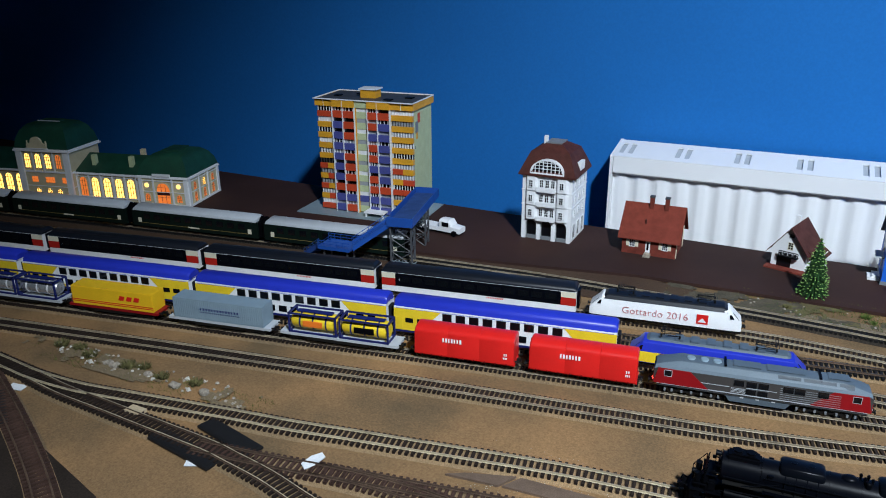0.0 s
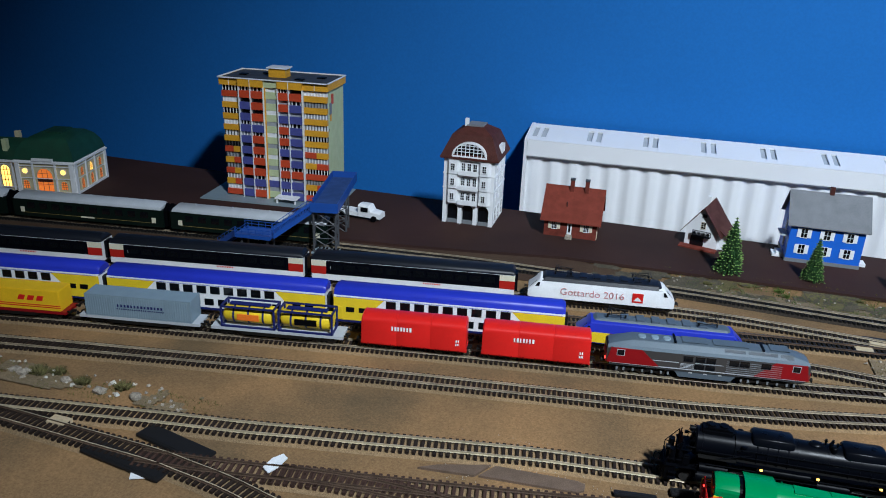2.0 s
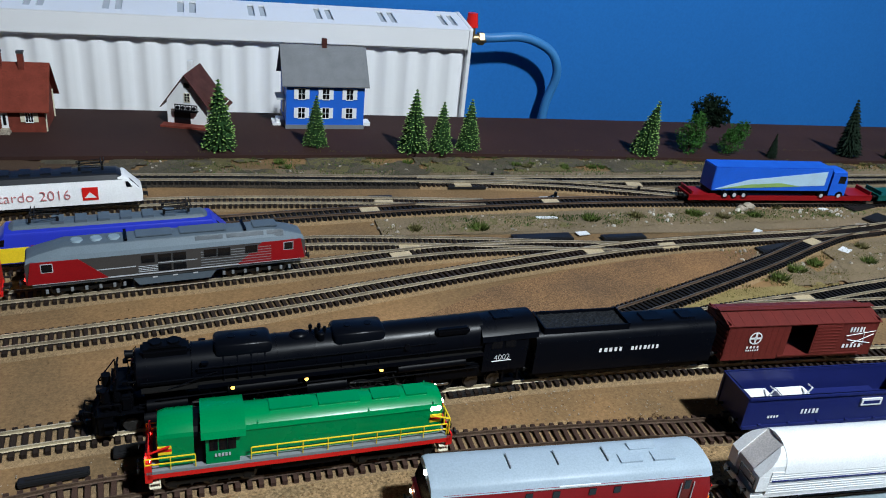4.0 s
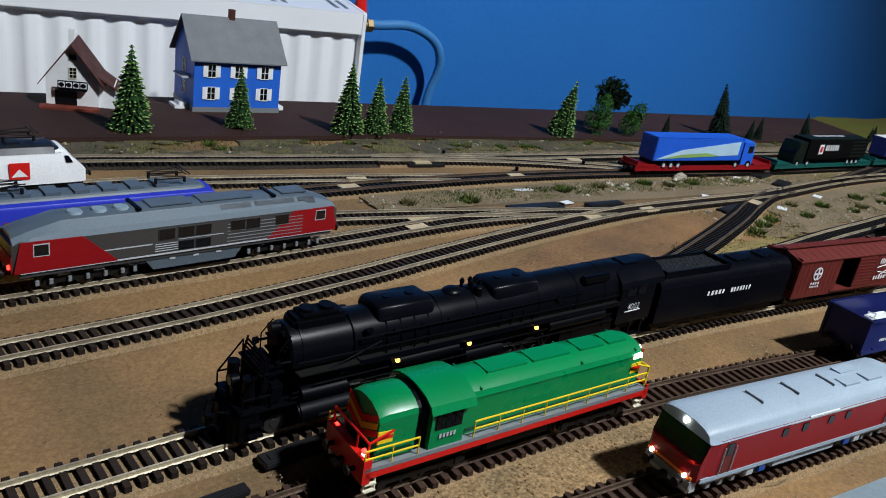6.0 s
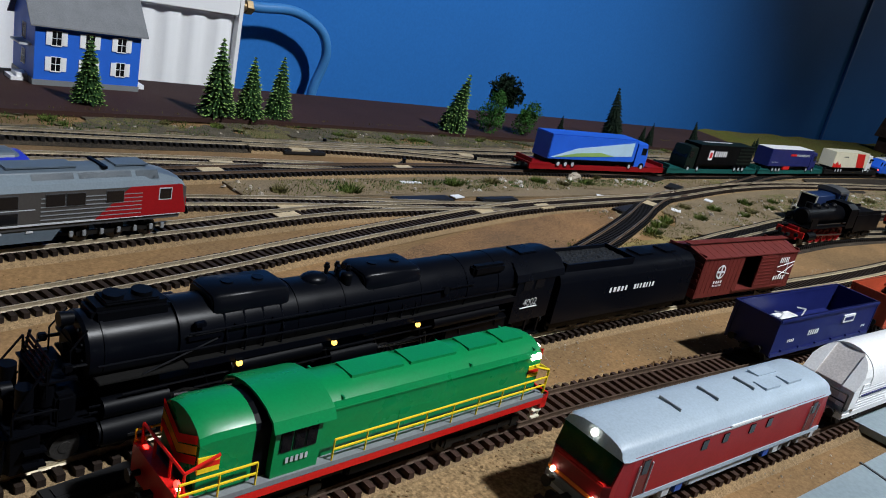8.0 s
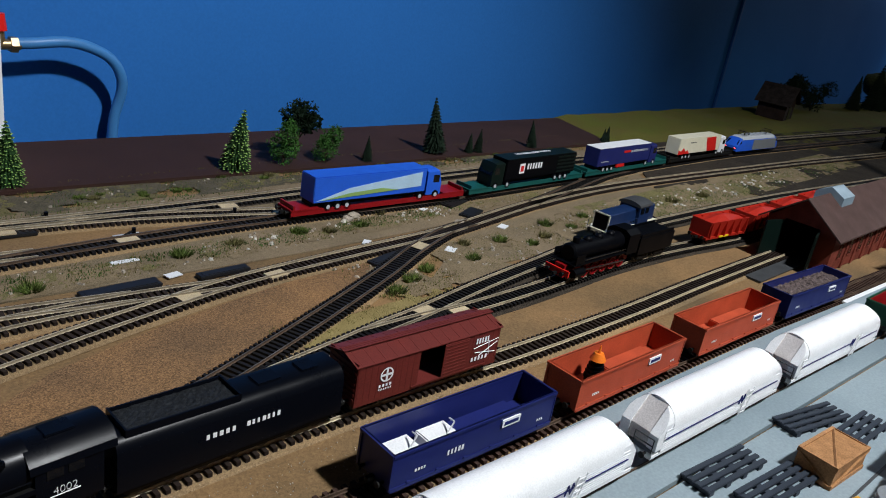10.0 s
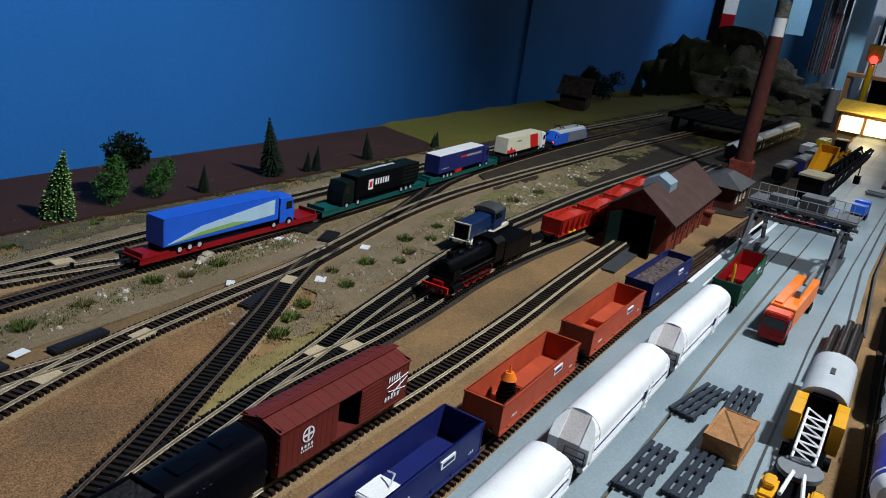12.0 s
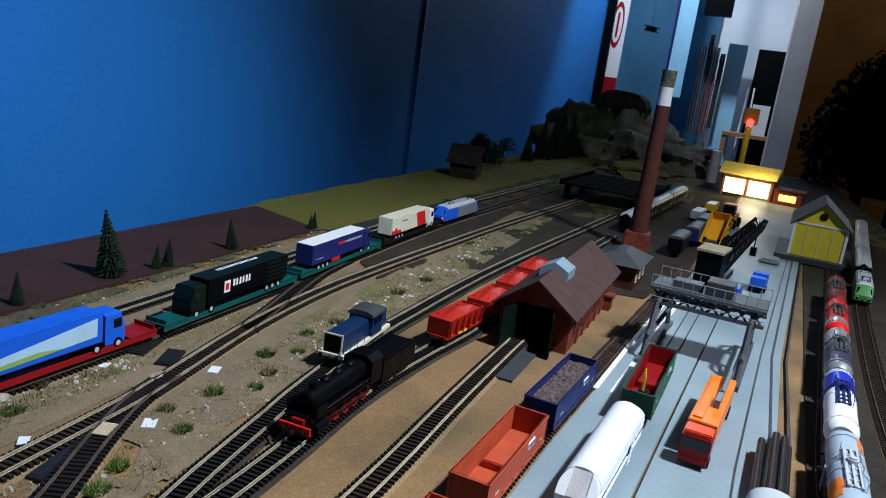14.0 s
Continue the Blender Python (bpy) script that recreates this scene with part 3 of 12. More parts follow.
# ---- running gear shared by all vehicles; local z = 0 is the railhead, x runs along the train ----
def bogie_mesh(wb, depth=0.004):
    bm = bmesh.new()
    for s in (-1, 1):
        y = s * 0.0108
        box(bm, -wb / 2 - 0.004, wb / 2 + 0.004, y - 0.0009, y + 0.0009, 0.0045, 0.0075)
        for x in (-wb / 2, wb / 2):
            box(bm, x - 0.0022, x + 0.0022, y - 0.0014, y + 0.0014, 0.0035, 0.0085)
        for k in (-0.25, 0, 0.25):
            rod(bm, (k * wb, y, 0.003), (k * wb, y, 0.0075), 0.0012, 6)
    box(bm, -0.004, 0.004, -0.011, 0.011, 0.005, 0.0105)
    return mesh_of("bogie", bm, DARK)


def wheelset_mesh(r=0.0054):
    bm = bmesh.new()
    for s in (-1, 1):
        rod(bm, (0, s * 0.0074, r), (0, s * 0.0096, r), r, 18)
        rod(bm, (0, s * 0.0069, r), (0, s * 0.0075, r), r + 0.0009, 18)
        rod(bm, (0, s * 0.0095, r), (0, s * 0.0099, r), r * 0.45, 10)
    rod(bm, (0, -0.008, r), (0, 0.008, r), 0.001, 6)
    return mesh_of("wheelset", bm, WHEEL, 40)


BOGIES = {wb: bogie_mesh(wb) for wb in (0.021, 0.029, 0.044)}
WHEELS = {r: wheelset_mesh(r) for r in (0.0054, 0.0066)}


def bogies(t, xs, wb=0.021, r=0.0054, axles=2):
    for x in xs:
        b = part("bogie", BOGIES[wb], DARK, t, "dark sprung bogie", at=pose(x, 0, 0))
        for i in range(axles):
            part("wheelset", WHEELS[r], WHEEL, b, at=pose(-wb / 2 + wb * i / (axles - 1), 0, 0))


def ends(t, length, z=0.0125, coupler=True):
    """Buffers and couplings at both ends."""
    for s in (-1, 1):
        for y in (-0.010, 0.010):
            bm = bmesh.new()
            rod(bm, (s * length / 2, y, z), (s * (length / 2 + 0.0045), y, z), 0.0011, 8)
            rod(bm, (s * (length / 2 + 0.0045), y, z), (s * (length / 2 + 0.0055), y, z), 0.0025, 12)
            part("buffer", bm, DARK, t)
        bm = bmesh.new()
        box(bm, min(s * length / 2, s * (length / 2 + 0.006)), max(s * length / 2, s * (length / 2 + 0.006)), -0.0015, 0.0015, z - 0.004, z - 0.001)
        part("coupling", bm, DARK, t)


def each(name, boxes, mat, t, label="", bevel=0.0):
    """Every box a part of its own."""
    for b in boxes:
        part(name, B(b, bevel=bevel), mat, t, label)


def roof_of(length, w, z, arch, over=0.0, mat=GREY, n=8, tip=0.0):
    bm = bmesh.new()
    sec = section(w, z, z + 0.0005, arch, n)
    low = section(w * 0.98, z - 0.0005, z, arch * 0.55, n)
    if tip:
        loft(bm, [(-length / 2 - over, low), (-length / 2 - over + tip, sec), (length / 2 + over - tip, sec), (length / 2 + over, low)])
    else:
        loft(bm, [(-length / 2 - over, sec), (length / 2 + over, sec)])
    return bm


def slab(name, t, x0, x1, z0, z1, w, mat, label="", proud=0.0003, bevel=0.0):
    """A plate on both long sides of a car whose width is w."""
    out = []
    for s in (-1, 1):
        y0, y1 = sorted((s * (w / 2 - 0.0004), s * (w / 2 + proud)))
        out.append(part(name, B((x0, x1, y0, y1, z0, z1), bevel=bevel), mat, t, label))
    return out


def panes(t, xs, wide, z0, z1, w, mat=GLASS, proud=0.0005, name="window", rim=None):
    """Windows in a row along both sides, each a piece of its own."""
    bm = B((-wide / 2, wide / 2, -0.0004, proud, z0, z1))
    me = mesh_of(name, bm, mat)
    frame_me = None
    if rim:
        frame_me = mesh_of("window_frame", B((-wide / 2 - 0.0004, wide / 2 + 0.0004, -0.0004, proud * 0.6, z0 - 0.0004, z1 + 0.0004)), rim)
    for x in xs:
        for s in (-1, 1):
            at = pose(x, s * w / 2, 0, 0, 0, 180 if s < 0 else 0)
            p = part(name, me, mat, t, at=at)
            if frame_me:
                part("window_frame", frame_me, rim, p)


def slanted(t, name, pts, w, mat, label="", proud=0.00035):
    """A many-sided plate (x, z) on both sides."""
    for s in (-1, 1):
        bm = bmesh.new()
        a = [bm.verts.new((x, s * (w / 2 - 0.0004), z)) for x, z in pts]
        b = [bm.verts.new((x, s * (w / 2 + proud), z)) for x, z in pts]
        n = len(pts)
        bm.faces.new(a)
        bm.faces.new(b)
        for i in range(n):
            bm.faces.new((a[i], a[(i + 1) % n], b[(i + 1) % n], b[i]))
        part(name, bm, mat, t, label)


def railing(bm, pts, r=0.00035, posts=(), foot=0.0):
    for a, b in zip(pts, pts[1:]):
        rod(bm, a, b, r, 5)
    for p in posts:
        rod(bm, (p[0], p[1], foot), p, r, 5)


def double_deck_coach(m, group):
    L, w = 0.300, 0.0322
    t = thing("double_deck_coach", "white, yellow and blue double-deck passenger coach on the siding", "railway coach", m, group)
    bm = loft(bmesh.new(), [(-L / 2, section(w, 0.0045, 0.042, 0.0, 6)), (L / 2, section(w, 0.0045, 0.042, 0.0, 6))])
    part("body", bm, WHITE, t)
    bm = bmesh.new()
    sec = section(w + 0.0004, 0.0395, 0.0465, 0.0075, 8, 0.0028)
    end = section(w - 0.001, 0.0395, 0.0455, 0.0055, 8, 0.003)
    loft(bm, [(-L / 2, end), (-L / 2 + 0.004, sec), (L / 2 - 0.004, sec), (L / 2, end)])
    part("roof", bm, BLUE, t, "ultramarine blue roof", smooth=40)
    for s in (-1, 1):
        slanted(t, "yellow_end", [(s * L / 2, 0.0060), (s * 0.065, 0.0060), (s * 0.098, 0.024), (s * 0.083, 0.0395), (s * L / 2, 0.0395)] if s > 0 else [(-L / 2, 0.0060), (-L / 2, 0.0395), (-0.083, 0.0395), (-0.098, 0.024), (-0.065, 0.0060)], w, YELLOW, "yellow end panel")
    slab("skirt", t, -L / 2, L / 2, 0.0045, 0.0075, w, NAVY, "dark blue skirt", 0.0005)
    panes(t, [-0.074 + i * 0.0186 for i in range(9)], 0.0122, 0.0285, 0.0385, w + 0.0006, rim=DKGREY)
    panes(t, [-0.083 + i * 0.0186 for i in range(10)], 0.0122, 0.0115, 0.0205, w + 0.0006)
    panes(t, [-0.128, -0.111, 0.111, 0.128], 0.011, 0.0195, 0.0262, w + 0.0006)
    panes(t, [-0.142, 0.142], 0.008, 0.009, 0.026, w + 0.0006, name="door", mat=YELLOW)
    bogies(t, (-L / 2 + 0.032, L / 2 - 0.032), 0.029)
    pieces("gangway", B((-L / 2 - 0.004, -L / 2, -0.007, 0.007, 0.012, 0.036), (L / 2, L / 2 + 0.004, -0.007, 0.007, 0.012, 0.036)), DARK, t)
    return t


DOORRED = paint("coach_door_red", (0.42, 0.018, 0.012), 0.36)


def express_coach(m, group):
    L, w = 0.298, 0.0325
    t = thing("express_coach", "white express coach with black window band and red doors", "railway coach", m, group)
    part("body", loft(bmesh.new(), [(-L / 2, section(w, 0.006, 0.037)), (L / 2, section(w, 0.006, 0.037))]), WHITE, t)
    part("roof", roof_of(L, w + 0.0003, 0.0368, 0.0078, 0, BLACKROOF, 10, 0.004), BLACKROOF, t, "blue-black ribbed roof", smooth=40)
    slab("window_band", t, -L / 2, L / 2, 0.0155, 0.0362, w, SATIN_BLACK, "glossy black window band")
    panes(t, [-0.112 + i * 0.0204 for i in range(12)], 0.0162, 0.0225, 0.0318, w + 0.0006)
    for s in (-1, 1):
        slab("red_door_field", t, min(s * 0.127, s * 0.149), max(s * 0.127, s * 0.149), 0.0155, 0.0275, w, DOORRED, "red door field", 0.0006)
        slab("white_door_field", t, min(s * 0.127, s * 0.149), max(s * 0.127, s * 0.149), 0.0276, 0.0362, w, CREAM, "cream door field", 0.0006)
    pieces("underfloor_box", B((-0.07, -0.02, -0.0125, 0.0125, 0.0015, 0.0065), (0.0, 0.06, -0.0125, 0.0125, 0.0015, 0.0065)), DARK, t)
    pieces("legend", bars(10, 0.026, 0.0026, seed=4), RED, t, at=pose(0.03, -w / 2 - 0.0002, 0.012))
    part("door_sign", bars(2, 0.005, 0.004, seed=5), WHITE, t, at=pose(-0.118, -w / 2 - 0.0006, 0.024))
    bogies(t, (-L / 2 + 0.034, L / 2 - 0.034), 0.029)
    each("gangway", [(-L / 2 - 0.004, -L / 2, -0.008, 0.008, 0.009, 0.036), (L / 2, L / 2 + 0.004, -0.008, 0.008, 0.009, 0.036)], SATIN_BLACK, t)
    return t


OCHRELINE = paint("dull_ochre_lining", (0.26, 0.20, 0.06), 0.5)


def green_coach(m, group):
    L, w = 0.275, 0.0325
    t = thing("sleeping_coach", "dark green sleeping coach with a pale grey roof and yellow lining", "railway coach", m, group)
    part("body", loft(bmesh.new(), [(-L / 2, section(w, 0.006, 0.037)), (L / 2, section(w, 0.006, 0.037))]), DKGREEN, t)
    part("roof", roof_of(L, w + 0.001, 0.0368, 0.0095, -0.003, LTGREY, 10, 0.006), LTGREY, t, "pale grey arched roof", smooth=40)
    slab("lining", t, -L / 2 + 0.018, L / 2 - 0.018, 0.0128, 0.0134, w, OCHRELINE, "thin dull yellow line")
    panes(t, [-0.104 + i * 0.0231 for i in range(10)], 0.0135, 0.0215, 0.0315, w + 0.0004)
    part("number_board", B((-0.012, 0.012, -w / 2 - 0.0008, -w / 2, 0.0118, 0.0142)), CREAM, t)
    for x in (-0.1205, 0.1205):
        part("door_plate", B((x - 0.0036, x + 0.0036, -w / 2 - 0.0006, -w / 2, 0.0135, 0.0225)), CREAM, t)
    bm = bmesh.new()
    for i in range(7):
        rod(bm, (-0.1 + i * 0.033, 0.003, 0.0455), (-0.1 + i * 0.033, 0.003, 0.0478), 0.0018, 8)
    pieces("roof_vent", bm, LTGREY, t)
    bm = bmesh.new()
    for s in (-1, 1):
        pts = [(-0.0125, 0.008), (-0.0125, 0.036), (0.0, 0.046), (0.0125, 0.036), (0.0125, 0.008)]
        loft(bm, [(s * L / 2, pts), (s * (L / 2 + 0.005), pts)])
    pieces("gangway_bellows", bm, BLACK, t, "black rubber gangway bellows")
    bogies(t, (-L / 2 + 0.032, L / 2 - 0.032), 0.029)
    return t


def hood_wagon(m, group):
    L, w = 0.132, 0.0335
    t = thing("hooded_wagon", "bright red telescopic-hood freight wagon with white lettering", "freight wagon", m, group)
    bm = bmesh.new()
    for a, b, g in ((-L / 2 + 0.001, -0.020, 0.0004), (-0.022, 0.022, 0.0), (0.020, L / 2 - 0.001, 0.0004)):
        sec = section(w + g, 0.010, 0.0385, 0.0085, 10, 0.0012)
        ein = section(w - 0.0012 + g, 0.0105, 0.038, 0.0070, 10, 0.0016)
        loft(bm, [(a, ein), (a + 0.0015, sec), (b - 0.0015, sec), (b, ein)])
    pieces("hood", bm, RED, t, "red sliding hood", smooth=35)
    part("frame", B((-L / 2, L / 2, -0.0145, 0.0145, 0.0075, 0.0105)), RED, t)
    bm = bmesh.new()
    for i in range(9):
        x = -0.056 + i * 0.014
        for s in (-1, 1):
            box(bm, x - 0.0008, x + 0.0008, min(s * 0.0140, s * 0.0172), max(s * 0.0140, s * 0.0172), 0.0088, 0.0108)
    pieces("hood_latch", bm, DARKRED, t)
    pieces("lettering_bar", bars(7, 0.026, 0.0056, seed=8), WHITE, t, "white lettering bar", at=pose(-0.014, -w / 2 - 0.0002, 0.030))
    part("data_panel", bars(3, 0.006, 0.0028, seed=2), WHITE, t, at=pose(0.055, -w / 2 - 0.0003, 0.017))
    part("data_panel", bars(2, 0.005, 0.0035, seed=3), WHITE, t, at=pose(0.055, -w / 2 - 0.0003, 0.0215))
    bogies(t, (-0.042, 0.042), 0.021)
    ends(t, L)
    return t


def container(t, x0, x1, mat, label, name="container", h=0.0298):
    w = 0.0282
    bm = bmesh.new()
    z0 = 0.0135
    box(bm, x0, x1, -w / 2, w / 2, z0, z0 + h)
    n, ribs = int((x1 - x0) / 0.0032), []
    for i in range(n):
        x = x0 + 0.003 + i * (x1 - x0 - 0.006) / n
        for s in (-1, 1):
            ribs.append((x, x + 0.0014, *sorted((s * w / 2, s * (w / 2 + 0.0005))), z0 + 0.002, z0 + h - 0.002))
    for x in (x0, x1 - 0.002):
        for s in (-1, 1):
            y0, y1 = sorted((s * (w / 2 - 0.001), s * (w / 2 + 0.0007)))
            box(bm, x, x + 0.002, y0, y1, z0, z0 + h + 0.0003)
    c = part(name, bm, mat, t, label)
    each("rib", ribs, mat, c)
    return c


def flat_frame(t, L, mat=LTGREY, deck=True):
    part("flat_frame", B((-L / 2, L / 2, -0.0145, 0.0145, 0.0095, 0.0132)), mat, t, "flat wagon deck")
    bm = bmesh.new()
    for s in (-1, 1):
        y0, y1 = sorted((s * 0.0125, s * 0.0145))
        pts = [(-L / 2 + 0.03, 0.0096), (L / 2 - 0.03, 0.0096), (L / 2 - 0.045, 0.005), (-L / 2 + 0.045, 0.005)]
        for y in (y0,):
            a = [bm.verts.new((x, y0, z)) for x, z in pts]
            b = [bm.verts.new((x, y1, z)) for x, z in pts]
            bm.faces.new(a)
            bm.faces.new(b)
            for i in range(4):
                bm.faces.new((a[i], a[(i + 1) % 4], b[(i + 1) % 4], b[i]))
    part("side_sill", bm, DARK, t)
    bogies(t, (-L / 2 + 0.026, L / 2 - 0.026), 0.021)
    ends(t, L)


def tank_container(t, xc, shell, bandmat, framemat, label, mid=None):
    w, L, z0 = 0.0280, 0.0700, 0.0135
    fr = bmesh.new()
    for x in (xc - L / 2, xc + L / 2 - 0.0022):
        for s in (-1, 1):
            y0, y1 = sorted((s * (w / 2 - 0.0022), s * w / 2))
            box(fr, x, x + 0.0022, y0, y1, z0, z0 + 0.0285)
        box(fr, x, x + 0.0022, -w / 2, w / 2, z0 + 0.0265, z0 + 0.0285)
        box(fr, x, x + 0.0022, -w / 2, w / 2, z0, z0 + 0.002)
    for s in (-1, 1):
        y0, y1 = sorted((s * (w / 2 - 0.0022), s * w / 2))
        box(fr, xc - L / 2, xc + L / 2, y0, y1, z0, z0 + 0.0022)
        box(fr, xc - L / 2, xc + L / 2, y0, y1, z0 + 0.0264, z0 + 0.0285)
    box(fr, xc - 0.026, xc + 0.026, -0.004, 0.004, z0 + 0.0270, z0 + 0.0282)
    p = part("tank_frame", fr, framemat, t, label)
    bm = bmesh.new()
    c = [(0.0118 * math.cos(2 * math.pi * i / 20), z0 + 0.0142 + 0.0118 * math.sin(2 * math.pi * i / 20)) for i in range(20)]
    e = [(y * 0.72, z0 + 0.0142 + (z - z0 - 0.0142) * 0.72) for y, z in c]
    loft(bm, [(xc - L / 2 + 0.002, e), (xc - L / 2 + 0.006, c), (xc + L / 2 - 0.006, c), (xc + L / 2 - 0.002, e)])
    part("tank_shell", bm, shell, p, smooth=45)
    for k in (-0.019, 0.0, 0.019):
        bm = bmesh.new()
        c2 = [(y * 1.03, z0 + 0.0142 + (z - z0 - 0.0142) * 1.03) for y, z in c]
        loft(bm, [(xc + k - 0.0012, c2), (xc + k + 0.0012, c2)])
        part("tank_band", bm, bandmat, p, smooth=45)
    if mid:
        part("tank_panel", B((xc - 0.014, xc + 0.014, -0.0126, -0.0110, z0 + 0.010, z0 + 0.018)), mid, p)


def gondola(m, group, mat, label, inside=None, load=None, L=0.152, h=0.0365):
    w, wt = 0.0335, 0.0009
    t = thing("open_goods_wagon", label, "freight wagon", m, group)
    z0 = 0.0125
    part("floor", B((-L / 2, L / 2, -w / 2, w / 2, z0 - 0.003, z0)), inside or mat, t)
    for s in (-1, 1):
        bm = bmesh.new()
        y0, y1 = sorted((s * w / 2, s * (w / 2 - wt)))
        box(bm, -L / 2, L / 2, y0, y1, z0, h)
        ya, yb = sorted((s * (w / 2 - 0.0012), s * (w / 2 + 0.0012)))
        box(bm, -L / 2 - 0.0006, L / 2 + 0.0006, ya, yb, h - 0.002, h)
        box(bm, -L / 2, L / 2, *sorted((s * w / 2, s * (w / 2 + 0.0008))), z0 - 0.004, z0 - 0.001)
        part("side_wall", bm, mat, t)
    for s in (-1, 1):
        bm = bmesh.new()
        x0, x1 = sorted((s * L / 2, s * (L / 2 - wt)))
        box(bm, x0, x1, -w / 2, w / 2, z0 - 0.003, h)
        for y in (-0.0162, 0.0162):
            xa, xb = sorted((s * L / 2, s * (L / 2 + 0.0010)))
            part("corner_post", B((xa, xb, y - 0.0010, y + 0.0010, z0 - 0.003, h - 0.001)), mat, t)
        xa, xb = sorted((s * (L / 2 - 0.001), s * (L / 2 + 0.0014)))
        box(bm, xa, xb, -w / 2 - 0.0005, w / 2 + 0.0005, h - 0.002, h)
        part("end_wall", bm, mat, t)
    if load:
        bm = bmesh.new()
        n = 40
        g = []
        for i in range(n + 1):
            x = -L / 2 + 0.002 + (L - 0.004) * i / n
            g.append([bm.verts.new((x, y, load[1] + 0.0025 * noise.noise(Vector((x * 300, y * 300, 1))))) for y in [(-w / 2 + 0.0012) + (w - 0.0024) * j / 10 for j in range(11)]])
        for i in range(n):
            for j in range(10):
                bm.faces.new((g[i][j], g[i + 1][j], g[i + 1][j + 1], g[i][j + 1]))
        part("load", bm, load[0], t, "coarse gravel load")
    else:
        part("raised_floor", B((-0.012, L / 2 - 0.022, -w / 2 + 0.0045, w / 2 - 0.0045, z0, z0 + 0.0075), bevel=0.001), inside or mat, t)
    for k in range(6):
        x = -L / 2 + 0.014 + k * (L - 0.028) / 5
        part("rope_hook", B((x - 0.0012, x + 0.0012, -w / 2 - 0.0012, -w / 2, z0 - 0.0012, z0 + 0.0004)), mat, t)
    part("sign_panel", B((0.020, 0.038, -w / 2 - 0.0012, -w / 2, 0.0245, 0.0305)), WHITE, t, "white sign panel")
    part("sign_mark", B((0.022, 0.036, -w / 2 - 0.0015, -w / 2 - 0.0011, 0.0262, 0.0288)), NAVY, t)
    part("data_panel", bars(4, 0.010, 0.0022, seed=6), WHITE, t, at=pose(-0.052, -w / 2 - 0.0002, 0.0175))
    part("data_panel", bars(3, 0.007, 0.0020, seed=7), WHITE, t, at=pose(0.063, -w / 2 - 0.0002, 0.0165))
    bogies(t, (-L / 2 + 0.026, L / 2 - 0.026), 0.021)
    ends(t, L)
    return t


def hopper(m, group):
    L, w = 0.196, 0.0335
    t = thing("swing_roof_hopper", "white swing-roof hopper wagon with a thin blue stripe", "freight wagon", m, group)
    zs = 0.0315
    roof = [(-w / 2 - 0.0004, zs - 0.0012)] + [(-(w / 2 + 0.0002) * math.cos(math.pi * i / 16), zs + 0.0168 * math.sin(math.pi * i / 16) ** 0.9) for i in range(17)] + [(w / 2 + 0.0004, zs - 0.0012)]
    sides = [(-w / 2 + 0.0010, 0.0120), (-w / 2, zs), (w / 2, zs), (w / 2 - 0.0010, 0.0120)]
    body = part("body", loft(bmesh.new(), [(-L / 2 + 0.010, sides), (L / 2 - 0.010, sides)]), WHITE, t, "white body with fine level ribs")
    part("swing_roof", loft(bmesh.new(), [(-L / 2 + 0.0185, roof), (L / 2 - 0.0185, roof)]), WHITE, t, "smooth white swing roof", smooth=40)
    for i in range(8):
        for s in (-1, 1):
            z = 0.0135 + i * 0.0021
            y = w / 2 - 0.0010 + 0.0010 * (z - 0.012) / (zs - 0.012)
            part("side_rib", B((-L / 2 + 0.010, L / 2 - 0.010, *sorted((s * (y - 0.0004), s * (y + 0.0003))), z, z + 0.0007)), WHITE, body)
    slab("stripe", t, -L / 2 + 0.011, L / 2 - 0.011, 0.0243, 0.0250, w + 0.0008, NAVY, "thin dark blue stripe")
    for s in (-1, 1):
        # a sloping end: a dull middle plate between two white corner plates
        outline = [(y * 0.985, zs + (z - zs) * 0.97) for y, z in roof]

        def top_at(y):
            for (y0, z0), (y1, z1) in zip(outline, outline[1:]):
                if y0 <= y <= y1 and y1 > y0:
                    return z0 + (z1 - z0) * (y - y0) / (y1 - y0)
            return outline[0][1]

        for name, ys, mt, lab in (("end_wall", (-0.0085, -0.004, 0.0, 0.004, 0.0085), ENDGREY, "dull brown-grey sloping end plate"), ("end_flap", (0.0085, 0.0120, 0.0145, 0.0162), WHITE, "white folded corner plate"), ("end_flap", (-0.0162, -0.0145, -0.0120, -0.0085), WHITE, "white folded corner plate")):
            bm = bmesh.new()
            proud = 0.0 if name == "end_wall" else 0.0012
            ring = [(y, top_at(y)) for y in ys] + [(y, min(0.028, top_at(y) - 0.001)) for y in reversed(ys)]
            skirt = B((*sorted((s * (L / 2 - 0.0140), s * (L / 2 - 0.0030 + proud))), ys[0], ys[-1], 0.0160, 0.0278))
            front = [bm.verts.new((s * (L / 2 - 0.0030 + proud - max(0.0, z - 0.028) * 0.85), y, z)) for y, z in ring]
            back = [bm.verts.new((s * (L / 2 - 0.0230), y, z)) for y, z in ring]
            bm.faces.new(front)
            bm.faces.new(back[::-1])
            for k in range(len(ring)):
                bm.faces.new((front[k], front[k - 1], back[k - 1], back[k]))
            bmesh.ops.recalc_face_normals(bm, faces=bm.faces)
            part(name, bm, mt, t, lab)
            part(name, skirt, mt, t)
        part("end_platform", B((*sorted((s * (L / 2 - 0.009), s * L / 2)), -0.0150, 0.0150, 0.0128, 0.0140)), LTGREY, t)
        part("buffer_beam", B((*sorted((s * (L / 2 - 0.001), s * L / 2)), -0.0150, 0.0150, 0.0090, 0.0140)), WHITE, t)
        bm = bmesh.new()
        x = s * (L / 2 - 0.0008)
